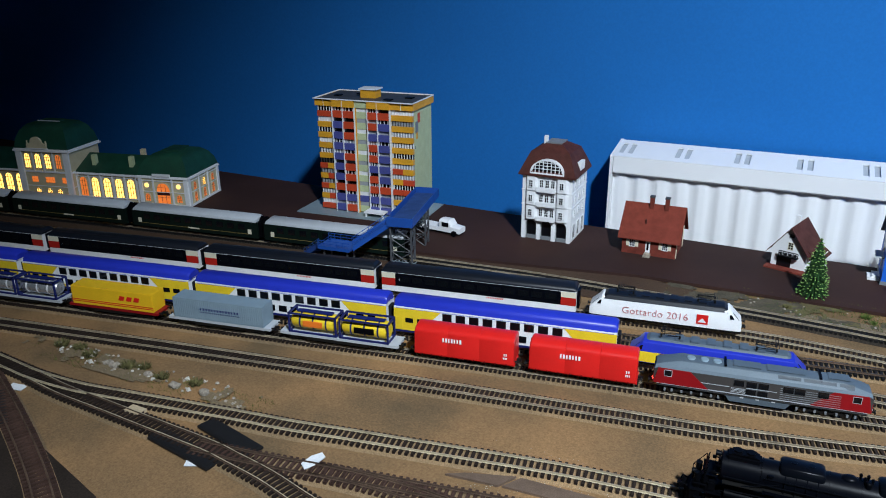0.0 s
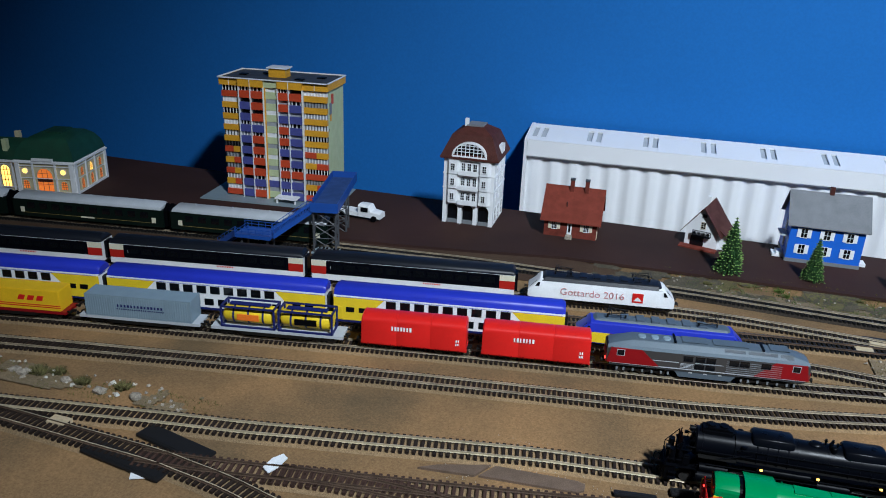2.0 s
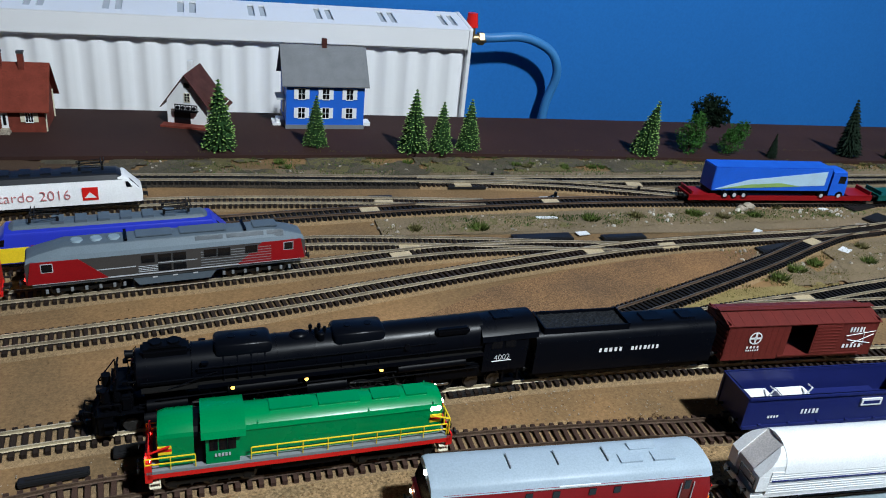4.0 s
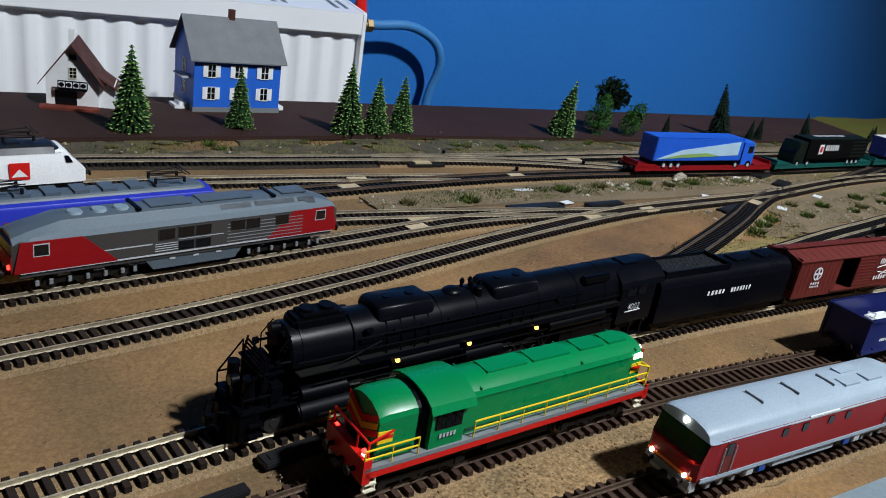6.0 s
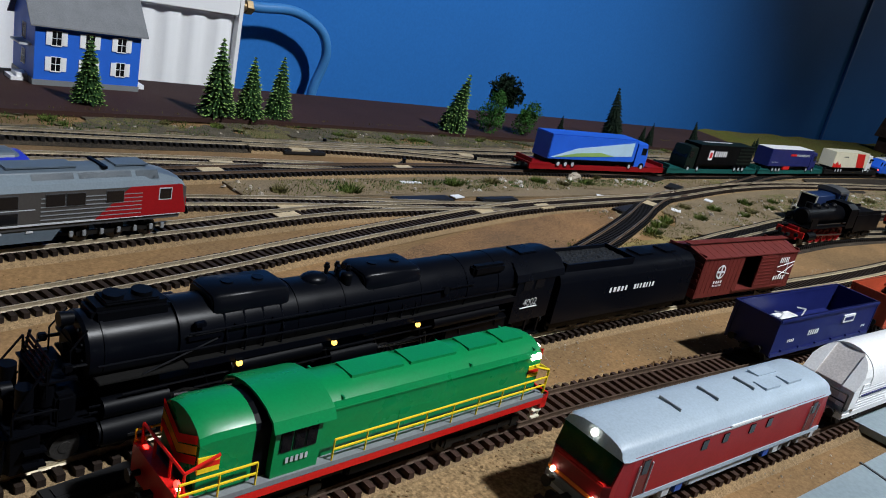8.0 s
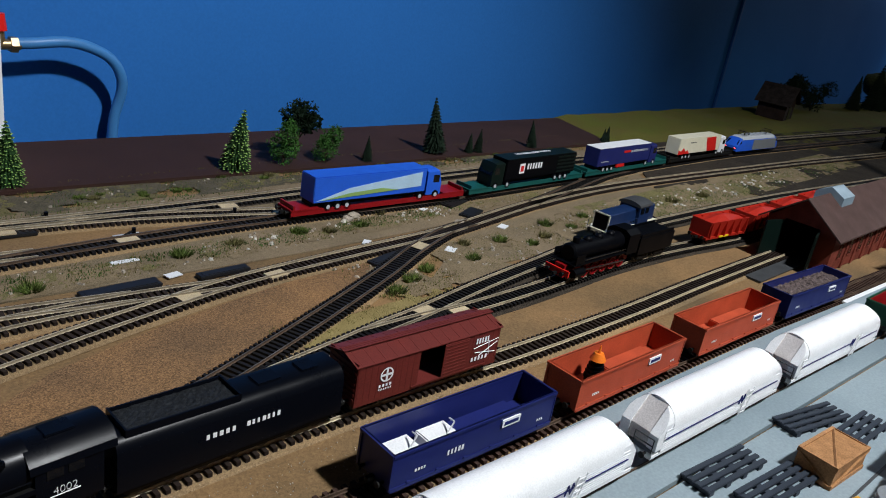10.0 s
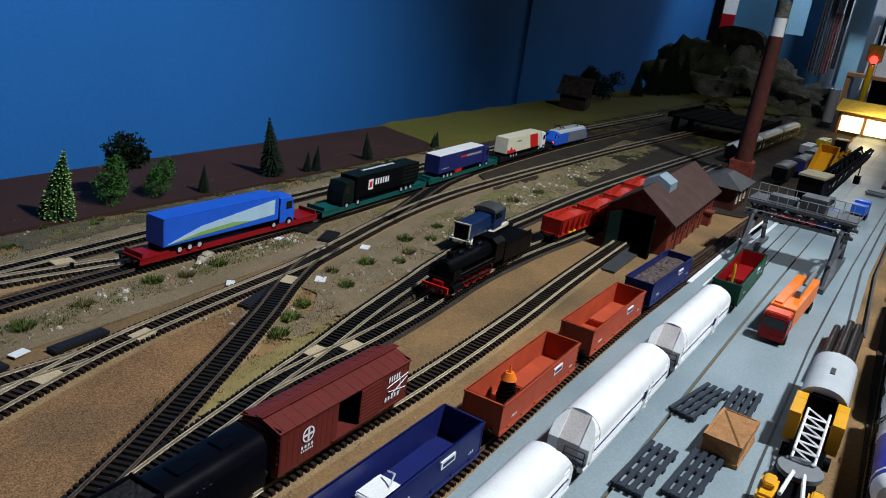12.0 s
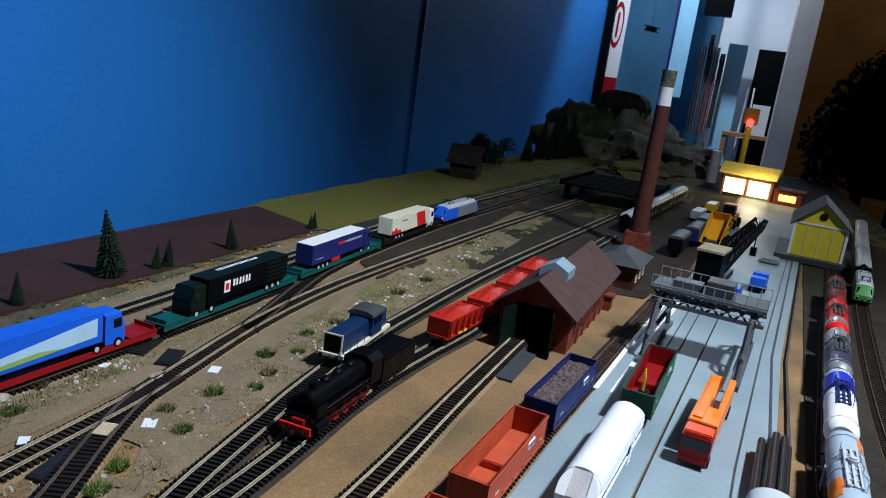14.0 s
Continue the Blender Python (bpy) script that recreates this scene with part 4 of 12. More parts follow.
        rod(bm, (x, -0.0140, 0.0140), (x, -0.0140, 0.0250), 0.0005, 5)
        rod(bm, (x, 0.0020, 0.0140), (x, 0.0020, 0.0250), 0.0005, 5)
        for z in (0.0195, 0.0250):
            rod(bm, (x, -0.0140, z), (x, 0.0020, z), 0.0005, 5)
        part("end_rail", bm, DKGREY, t, "dark end railing")
    for k in (0.0, 0.0085):
        part("ladder_rail", rod(bmesh.new(), (0.024 + k, -w / 2 - 0.0012, 0.0100), (0.031 + k, -w / 2 - 0.0012, 0.0330), 0.0006, 5), WHITE, t)
    for k in range(5):
        part("ladder_rung", rod(bmesh.new(), (0.0246 + k * 0.0014, -w / 2 - 0.0012, 0.012 + k * 0.0046), (0.0331 + k * 0.0014, -w / 2 - 0.0012, 0.012 + k * 0.0046), 0.0005, 5), WHITE, t)
    for a, b in (((0.020, 0.0215), (0.0225, 0.0290)), ((0.0225, 0.0290), (0.0250, 0.0215)), ((0.0250, 0.0215), (0.0275, 0.0290)), ((0.0275, 0.0290), (0.0300, 0.0215))):
        part("emblem_stroke", rod(bmesh.new(), (a[0], -w / 2 - 0.0006, a[1]), (b[0], -w / 2 - 0.0006, b[1]), 0.0005, 4), NAVY, t)
    for k in range(4):
        x = -0.060 + k * 0.040
        pts = [(-w / 2 + 0.003, 0.0125), (w / 2 - 0.003, 0.0125), (0.008, 0.0045), (-0.008, 0.0045)]
        part("chute", loft(bmesh.new(), [(x - 0.016, pts), (x + 0.016, pts)]), LTGREY, t)
    for s in (-1, 1):
        part("sill", B((-L / 2, L / 2, *sorted((s * 0.0135, s * 0.0155)), 0.0098, 0.0122)), WHITE, t)
    bogies(t, (-L / 2 + 0.026, L / 2 - 0.026), 0.021)
    ends(t, L)
    return t


def box_car(m):
    L, w = 0.146, 0.0345
    t = thing("box_car", "oxide-brown wooden-sided box car with an open sliding door", "freight wagon", m)
    body = bmesh.new()
    z0, z1 = 0.0125, 0.0425
    for s in (-1, 1):
        y0, y1 = sorted((s * w / 2, s * (w / 2 - 0.001)))
        box(body, -L / 2, -0.014, y0, y1, z0, z1)
        box(body, 0.012, L / 2, y0, y1, z0, z1)
        n = 26
        batten = mesh_of("batten", B((-0.0005, 0.0005, 0, 0.00014, z0, z1)), MAROON)
        for i in range(n):
            x = -L / 2 + 0.002 + i * (L - 0.004) / (n - 1)
            if not -0.015 < x < 0.013:
                part("batten", batten, MAROON, t, at=pose(x, s * w / 2, 0, 0, 0, 0 if s > 0 else 180))
    for s in (-1, 1):
        x0, x1 = sorted((s * L / 2, s * (L / 2 - 0.001)))
        box(body, x0, x1, -w / 2, w / 2, z0, z1 + 0.003)
        for k in range(7):
            xa, xb = sorted((s * L / 2, s * (L / 2 + 0.0009)))
            part("end_rib", B((xa, xb, -w / 2 + 0.001, w / 2 - 0.001, z0 + 0.002 + k * 0.0044, z0 + 0.004 + k * 0.0044)), MAROON, t)
    pieces("wall_panel", body, MAROON, t)
    part("floor", B((-L / 2, L / 2, -w / 2, w / 2, z0 - 0.003, z0)), MAROON, t)
    bm = bmesh.new()
    sec = [(-w / 2 - 0.001, z1), (0, z1 + 0.005), (w / 2 + 0.001, z1), (w / 2 + 0.001, z1 + 0.0008), (0, z1 + 0.0058), (-w / 2 - 0.001, z1 + 0.0008)]
    loft(bm, [(-L / 2 - 0.0015, sec), (L / 2 + 0.0015, sec)])
    for i in range(14):
        x = -L / 2 + 0.004 + i * (L - 0.008) / 13
        rib = [(y, z + 0.00018) for y, z in sec]
        part("roof_rib", loft(bmesh.new(), [(x - 0.0006, rib), (x + 0.0006, rib)]), MAROON, t)
    part("roof", bm, MAROON, t, "ribbed brown roof")
    bm = bmesh.new()
    for k in (-1, 0, 1):
        box(bm, -L / 2 - 0.003, L / 2 + 0.003, k * 0.0022 - 0.0009, k * 0.0022 + 0.0009, z1 + 0.0068, z1 + 0.0074)
    pieces("running_board", bm, MAROON, t)
    for s in (-1, 1):
        bm = bmesh.new()
        y0, y1 = sorted((s * (w / 2 + 0.0006), s * (w / 2 + 0.0014)))
        box(bm, 0.010, 0.036, y0, y1, z0 + 0.001, z1 - 0.001)
        for k in range(9):
            ya, yb = sorted((s * (w / 2 + 0.0014), s * (w / 2 + 0.0018)))
            box(bm, 0.011, 0.035, ya, yb, z0 + 0.003 + k * 0.003, z0 + 0.0038 + k * 0.003)
        box(bm, -0.02, 0.06, y0, y1, z0 - 0.0005, z0 + 0.0007)
        pieces("sliding_door", bm, MAROON, t, "slatted sliding door, pushed open")
    ring = bmesh.new()
    for i in range(24):
        a, b = 2 * math.pi * i / 24, 2 * math.pi * (i + 1) / 24
        q = [ring.verts.new((r * math.cos(k), 0, r * math.sin(k))) for r, k in ((0.0048, a), (0.0060, a), (0.0060, b), (0.0048, b))]
        ring.faces.new(q)
    box(ring, -0.0048, 0.0048, -0.0002, 0, -0.0009, 0.0009)
    box(ring, -0.0009, 0.0009, -0.0002, 0, -0.0048, 0.0048)
    part("round_emblem", ring, WHITE, t, "white ringed cross emblem", at=pose(-0.046, -w / 2 - 0.0008, 0.031))
    pieces("legend", bars(4, 0.013, 0.0022, seed=3), WHITE, t, at=pose(-0.046, -w / 2 - 0.0008, 0.0212))
    pieces("legend", bars(6, 0.013, 0.0015, seed=4), WHITE, t, at=pose(-0.046, -w / 2 - 0.0008, 0.0185))
    pieces("legend", bars(5, 0.016, 0.0050, seed=9), WHITE, t, at=pose(0.053, -w / 2 - 0.0008, 0.0335))
    pieces("legend", bars(5, 0.020, 0.0036, seed=10), WHITE, t, at=pose(0.052, -w / 2 - 0.0008, 0.0180))
    bm = bmesh.new()
    for a, b in (((0.043, 0.030), (0.071, 0.034)), ((0.045, 0.026), (0.069, 0.022)), ((0.060, 0.034), (0.062, 0.020)), ((0.050, 0.022), (0.070, 0.031))):
        rod(bm, (a[0], -w / 2 - 0.0009, a[1]), (b[0], -w / 2 - 0.0009, b[1]), 0.0004, 4)
    part("painted_map", bm, WHITE, t, "white line map")
    bogies(t, (-0.052, 0.052), 0.021)
    ends(t, L)
    return t

# ---- locomotives ----
def headlamp(t, p, r, mat, label, axis=(-1, 0, 0)):
    a = Vector(p)
    bm = rod(bmesh.new(), a, a + Vector(axis) * 0.0012, r, 12)
    part("headlamp", bm, mat, t, label)


def pantograph(t, x, s=1):
    bm = bmesh.new()
    for y in (-0.007, 0.007):
        rod(bm, (x - 0.012, y, 0), (x + 0.012, y, 0.0), 0.0005, 5)
        rod(bm, (x - 0.012 * s, y, 0.001), (x + 0.014 * s, y * 0.6, 0.0028), 0.0005, 5)
        rod(bm, (x + 0.014 * s, y * 0.6, 0.0028), (x - 0.010 * s, y * 0.9, 0.0042), 0.0004, 5)
        rod(bm, (x - 0.011, y, -0.003), (x - 0.011, y, 0.001), 0.0012, 6)
        rod(bm, (x + 0.011, y, -0.003), (x + 0.011, y, 0.001), 0.0012, 6)
    for k in (0, 0.003):
        rod(bm, (x - 0.010 * s + k, -0.011, 0.0045), (x - 0.010 * s + k, 0.011, 0.0045), 0.0005, 5)
    pieces("pantograph_rod", bm, DARK, t, "folded pantograph rod", at=pose(0, 0, 0.0445))


def modern_electric(name, label, m, L, body, roofmat, paints=None, shoulder=0.0026):
    """A box-shaped electric locomotive with raked ends."""
    w = 0.0340
    t = thing(name, label, "locomotive", m)
    a = section(w, 0.0075, 0.0330, 0.0040, 8, 0.0016)
    nose = section(w - 0.003, 0.0078, 0.0180, 0.0008, 8, 0.0004)
    mid = section(w - 0.001, 0.0075, 0.0210, 0.0015, 8, 0.0006)
    bm = loft(bmesh.new(), [(-L / 2, nose), (-L / 2 + 0.003, mid), (-L / 2 + 0.0165, a), (L / 2 - 0.0165, a), (L / 2 - 0.003, mid), (L / 2, nose)])
    part("body", bm, body, t, smooth=30)
    bm = bmesh.new()
    r = section(w - shoulder, 0.0328, 0.0375, 0.0020, 6, 0.0030)
    e = section(w - shoulder, 0.0328, 0.0345, 0.0022, 6, 0.0030)
    loft(bm, [(-L / 2 + 0.019, e), (-L / 2 + 0.024, r), (L / 2 - 0.024, r), (L / 2 - 0.019, e)])
    for k in range(6):
        box(bm, -0.05 + k * 0.019, -0.04 + k * 0.019, -0.008, 0.008, 0.0388, 0.0410)
    part("roof", bm, roofmat, t, "roof with equipment boxes")
    for s in (-1, 1):
        bm = bmesh.new()
        q = [(s * (L / 2 - 0.0040), 0.0225), (s * (L / 2 - 0.0128), 0.0318)]
        v = [bm.verts.new(p) for p in ((q[0][0] + s * 0.0006, -0.0138, q[0][1]), (q[0][0] + s * 0.0006, 0.0138, q[0][1]), (q[1][0] + s * 0.0006, 0.0125, q[1][1]), (q[1][0] + s * 0.0006, -0.0125, q[1][1]))]
        bm.faces.new(v)
        part("windscreen", bmesh.ops.solidify(bm, geom=bm.faces[:], thickness=0.0004) and bm, GLASS, t, "dark raked windscreen")
        for y in (-0.010, 0.010):
            headlamp(t, (s * (L / 2 - 0.0010), y, 0.0150), 0.0012, WHITE, "", (s, 0, 0))
    slanted(t, "cab_window", [(-L / 2 + 0.0100, 0.0245), (-L / 2 + 0.0155, 0.0245), (-L / 2 + 0.0165, 0.0305), (-L / 2 + 0.0138, 0.0305)], w - 0.0016, GLASS)
    slanted(t, "cab_window", [(L / 2 - 0.0100, 0.0245), (L / 2 - 0.0155, 0.0245), (L / 2 - 0.0165, 0.0305), (L / 2 - 0.0138, 0.0305)], w - 0.0016, GLASS)
    if paints:
        paints(t, L, w)
    part("sole_bar", B((-L / 2 + 0.002, L / 2 - 0.002, -0.0150, 0.0150, 0.0045, 0.0078)), DARK, t)
    bogies(t, (-L / 2 + 0.048, L / 2 - 0.048), 0.029, 0.0066)
    for x in (-L / 2 + 0.048, L / 2 - 0.048):
        pantograph(t, x, 1 if x < 0 else -1)
    ends(t, L)
    return t


def ribbed(t, x0, x1, z0, z1, w, n, mat):
    for i in range(n):
        z = z0 + (z1 - z0) * i / n
        for s in (-1, 1):
            y0, y1 = sorted((s * w / 2, s * (w / 2 + 0.0005)))
            part("side_rib", B((x0, x1, y0, y1, z, z + (z1 - z0) / n * 0.20)), mat, t)


def taller(t, k):
    """Stretches everything above the wheels upwards."""
    done = set()
    for ob in t.children_recursive:
        if not ob.name.startswith(("wheelset", "bogie")):
            ob.location.z *= k
            if ob.data.name not in done:
                done.add(ob.data.name)
                for v in ob.data.vertices:
                    v.co.z *= k
    return t


def heavy_diesel(m):
    L, w = 0.232, 0.0340
    t = thing("heavy_diesel_locomotive", "grey and red heavy diesel locomotive with pale roof", "locomotive", m)
    a = section(w, 0.0135, 0.0300, 0.0, 8)
    n1 = section(w - 0.003, 0.0135, 0.0280, 0.0, 8)
    part("body", loft(bmesh.new(), [(-L / 2, n1), (-L / 2 + 0.005, a), (L / 2 - 0.005, a), (L / 2, n1)]), LOCOGREY, t)
    h = w / 2
    # faceted roof: light sloping flanks and a darker flat crown, both drawn down over the noses
    for s in (-1, 1):
        bm = bmesh.new()
        rows = []
        for x, ye, ze, yt, zt in ((L / 2 - 0.0010, h - 0.0020, 0.0285, 0.0105, 0.0308), (L / 2 - 0.0100, h - 0.0002, 0.0298, 0.0105, 0.0335), (L / 2 - 0.0300, h + 0.0002, 0.0300, 0.0100, 0.0376), (-L / 2 + 0.0300, h + 0.0002, 0.0300, 0.0100, 0.0376), (-L / 2 + 0.0100, h - 0.0002, 0.0298, 0.0105, 0.0335), (-L / 2 + 0.0010, h - 0.0020, 0.0285, 0.0105, 0.0308)):
            rows.append([bm.verts.new((x, s * y, z)) for y, z in ((ye, ze), (ye - 0.0016, ze + (zt - ze) * 0.42), (yt, zt), (yt, zt - 0.004), (ye - 0.003, ze - 0.0008))])
        for a, b in zip(rows, rows[1:]):
            for k in range(5):
                bm.faces.new((a[k], b[k], b[(k + 1) % 5], a[(k + 1) % 5]))
        bm.faces.new(rows[0])
        bm.faces.new(rows[-1])
        part("roof_flank", bm, FLANK, t, "light blue-grey sloping roof flank", smooth=20)
        for x0, x1 in ((0.018, 0.042), (0.045, 0.078), (0.081, 0.096)):
            bm = bmesh.new()
            q = [(x0, h - 0.0022, 0.03345), (x1, h - 0.0022, 0.03345), (x1, 0.0112, 0.0374), (x0, 0.0112, 0.0374)]
            bm.faces.new([bm.verts.new((x, s * y, z)) for x, y, z in q])
            bmesh.ops.solidify(bm, geom=bm.faces[:], thickness=0.0006)
            part("louvre_panel", bm, SLATE, t, "grey louvre panel")
    crown = [(-0.0106, 0.0370), (-0.0100, 0.0378), (-0.0050, 0.0390), (0.0050, 0.0390), (0.0100, 0.0378), (0.0106, 0.0370)]
    nose = [(y * 1.03, z - 0.0072) for y, z in crown]
    half = [(y * 1.02, z - 0.0043) for y, z in crown]
    part("roof", loft(bmesh.new(), [(-L / 2 + 0.0016, nose), (-L / 2 + 0.010, half), (-L / 2 + 0.030, crown), (L / 2 - 0.030, crown), (L / 2 - 0.010, half), (L / 2 - 0.0016, nose)]), SLATE, t, "darker flat roof crown", smooth=20)
    part("roof_core", B((-L / 2 + 0.030, L / 2 - 0.030, -0.0150, 0.0150, 0.0290, 0.0325)), DKGREY, t)
    for x in (-0.038, 0.062):
        part("roof_beam", B((x - 0.0012, x + 0.0012, -0.0108, 0.0108, 0.0386, 0.0400)), BLACK, t, "dark beam across the roof")
    for x in (-0.076, -0.061, -0.047):
        part("roof_fan", rod(bmesh.new(), (x, -0.002, 0.0386), (x, -0.002, 0.0400), 0.0052, 18, 0.0044), BLUEGREY, t, "low round fan cover", smooth=30)
    each("roof_hatch", [(x0, x1, -0.0075, 0.0075, 0.0388, 0.0398) for x0, x1 in ((-0.030, 0.000), (0.006, 0.046), (0.070, 0.092))], SLATE, t, bevel=0.0004)
    for s in (-1, 1):
        pts = [(s * (L / 2 - 0.0004), 0.0137), (s * (L / 2 - 0.062), 0.0137), (s * (L / 2 - 0.040), 0.0302), (s * (L / 2 - 0.0045), 0.0302)]
        slanted(t, "red_nose", pts, w, DARKRED, "dark red nose field")
        bm = B((s * L / 2 - 0.0006, s * L / 2 + 0.0006, -0.0155, 0.0155, 0.0137, 0.0222))
        part("red_front", bm, DARKRED, t)
        bm = B((s * (L / 2 - 0.0055) - 0.003, s * (L / 2 - 0.0055) + 0.003, -0.0135, 0.0135, 0.0235, 0.0298))
        part("windscreen", bm, GLASS, t)
        for y in (-0.0115, 0.0115):
            headlamp(t, (s * (L / 2 + 0.0004), y, 0.0160), 0.0013, WHITE if s > 0 or y > 0 else REDGLOW, "", (s, 0, 0))
        slab("cab_window", t, s * (L / 2 - 0.016) - 0.004, s * (L / 2 - 0.016) + 0.004, 0.0225, 0.0282, w + 0.0006, GLASS)
        slab("window_frame", t, s * (L / 2 - 0.016) - 0.0046, s * (L / 2 - 0.016) + 0.0046, 0.0219, 0.0288, w + 0.0002, LTGREY, "pale cab window frame")
    ribbed(t, -0.030, -0.012, 0.0155, 0.0210, w, 4, LTGREY)
    ribbed(t, 0.022, 0.084, 0.0155, 0.0285, w, 6, GREY)
    slab("pale_frame", t, -0.014, 0.019, 0.0212, 0.0216, w, LTGREY)
    slab("white_line", t, -0.070, -0.032, 0.0200, 0.0206, w, LTGREY)
    panes(t, [-0.022, -0.0085, 0.004, 0.030, 0.042, 0.066], 0.0108, 0.0225, 0.0285, w + 0.0004, rim=DKGREY)
    panes(t, [-0.0085, 0.004], 0.0108, 0.0150, 0.0202, w + 0.0004, rim=DKGREY)
    tank = loft(bmesh.new(), [(-0.037, [(-0.015, 0.0120), (0.015, 0.0120), (0.015, 0.0134), (-0.015, 0.0134)]), (-0.030, [(-0.015, 0.0040), (0.015, 0.0040), (0.015, 0.0134), (-0.015, 0.0134)]), (0.030, [(-0.015, 0.0040), (0.015, 0.0040), (0.015, 0.0134), (-0.015, 0.0134)]), (0.037, [(-0.015, 0.0120), (0.015, 0.0120), (0.015, 0.0134), (-0.015, 0.0134)])])
    part("fuel_tank", tank, SLATE, t, "grey tapered fuel tank")
    for s in (-1, 1):
        y0, y1 = sorted((s * 0.0150, s * 0.0156))
        for x in (-0.017, 0.0, 0.017):
            part("tank_label", B((x - 0.002, x + 0.002, y0, y1, 0.0090, 0.0100)), LTGREY, t)
        for c in (-0.072, 0.072):
            for x in (c - 0.030, c - 0.022, c - 0.011, c, c + 0.011, c + 0.022, c + 0.030):
                part("bogie_spring", B((x - 0.0012, x + 0.0012, *sorted((s * 0.0128, s * 0.0142)), 0.0050, 0.0088), bevel=0.0003), GREY, t, "grey bogie spring")
        part("solebar", B((-L / 2 + 0.004, L / 2 - 0.004, *sorted((s * 0.0146, s * 0.0160)), 0.0108, 0.0134)), DKGREY, t, "dark grey solebar")
    slab("white_line", t, -L / 2 + 0.004, L / 2 - 0.004, 0.0132, 0.0141, w, LTGREY)
    bogies(t, (-0.072, 0.072), 0.044, 0.0060 if 0.0060 in WHEELS else 0.0054, 3)
    ends(t, L)
    return taller(t, 1.20)


def hood_diesel(m):
    L, w = 0.187, 0.0345
    t = thing("shunting_diesel_locomotive", "bright green hood diesel locomotive with yellow handrails and red frame", "locomotive", m)
    part("frame", B((-L / 2, L / 2, -w / 2, w / 2, 0.0095, 0.0130), bevel=0.0004), RED, t, "red frame")
    part("walkway", B((-L / 2, L / 2, -w / 2, w / 2, 0.0130, 0.0150)), GREY, t, "grey walkway")
    def outline(wd, z0, z1, rise):
        k = wd / 2
        return [(-k, z0), (-k, z1), (-k + 0.0009, z1 + rise * 0.34), (-k * 0.72, z1 + rise * 0.66), (-k * 0.36, z1 + rise * 0.93), (0, z1 + rise), (k * 0.36, z1 + rise * 0.93), (k * 0.72, z1 + rise * 0.66), (k - 0.0009, z1 + rise * 0.34), (k, z1), (k, z0)]

    hood, tip = outline(0.0256, 0.0150, 0.0338, 0.0064), outline(0.0250, 0.0150, 0.0325, 0.0060)
    part("long_hood", loft(bmesh.new(), [(-0.043, hood), (0.082, hood), (0.0875, tip)]), GREEN, t, "green engine hood", smooth=20)
    short, stip = outline(0.0272, 0.0150, 0.0338, 0.0068), outline(0.0264, 0.0150, 0.0328, 0.0064)
    part("short_hood", loft(bmesh.new(), [(-0.0865, stip), (-0.082, short), (-0.0665, short)]), GREEN, t, "short green front hood", smooth=20)
    cab = outline(0.0325, 0.0135, 0.0330, 0.0080)
    part("cab", loft(bmesh.new(), [(-0.060, cab), (-0.0405, cab)]), GREEN, t, "green cab", smooth=20)
    roof = [(-0.0190, 0.0340), (-0.0168, 0.0374), (-0.0115, 0.0400), (-0.0050, 0.0414), (0, 0.0417), (0.0050, 0.0414), (0.0115, 0.0400), (0.0168, 0.0374), (0.0190, 0.0340), (0.0184, 0.0336), (0.0162, 0.0366), (0.0110, 0.0392), (0, 0.0408), (-0.0110, 0.0392), (-0.0162, 0.0366), (-0.0184, 0.0336)]
    part("cab_roof", loft(bmesh.new(), [(-0.0625, roof), (-0.0370, roof)]), GREEN, t, "visor-like green cab roof", smooth=30)
    # Black filler: the shade between hood and cab is put in its colour.
    part("cab_gap", loft(bmesh.new(), [(-0.0668, outline(0.0262, 0.0150, 0.0332, 0.0062)), (-0.0600, outline(0.0262, 0.0150, 0.0332, 0.0062))]), BLACK, t, "black filler for the shade in the gap before the cab")
    panes(t, [-0.0555, -0.0500, -0.0450], 0.0040, 0.0248, 0.0318, 0.0327, rim=DKGREEN)
    part("number_plate", bars(5, 0.010, 0.0022, seed=5), LTGREY, t, at=pose(-0.0500, -0.0168, 0.0200))
    each("roof_hatch", [(x0, x1, -0.0055, 0.0055, 0.0394, 0.0406) for x0, x1 in ((-0.022, 0.004), (0.008, 0.034), (0.042, 0.060), (0.064, 0.078))], GREEN, t)
    slab("hood_seam", t, -0.040, 0.086, 0.0331, 0.0337, 0.0256, GREEN, "", 0.0005)
    each("roof_seam", [(x, x + 0.0008, -0.0122, 0.0122, 0.0362, 0.0372) for x in (-0.030, 0.038, 0.0805)], GREEN, t)
    slab("vent", t, 0.000, 0.020, 0.0205, 0.0255, 0.0253, GREEN)
    for s in (-1, 1):
        ww = (0.0272 if s < 0 else 0.0256) / 2
        for k, mt in enumerate((YELLOW, RED, YELLOW)):
            z = 0.0232 + k * 0.0019
            for q in (-1, 1):
                part("warning_stripe", B((*sorted((s * 0.0790, s * 0.0868)), *sorted((q * (ww - 0.0006), q * (ww + 0.0003))), z, z + 0.0019)), mt, t)
        xe = s * 0.0872
        for k, mt in enumerate((RED, YELLOW, RED)):
            bm = bmesh.new()
            z = 0.0200 + k * 0.0036
            for q in (-1, 1):
                bm.faces.new([bm.verts.new(c) for c in ((xe, 0, z), (xe, q * 0.0126, z + 0.0062), (xe, q * 0.0126, z + 0.0092), (xe, 0, z + 0.0032))])
            bmesh.ops.solidify(bm, geom=bm.faces[:], thickness=0.0004)
            part("warning_chevron", bm, mt, t, "warning chevron")
    part("end_lamp", B((0.0790, 0.0860, -0.0136, -0.0100, 0.0318, 0.0345), bevel=0.0004), LAMPGLOW, t, "lit white end lamp")
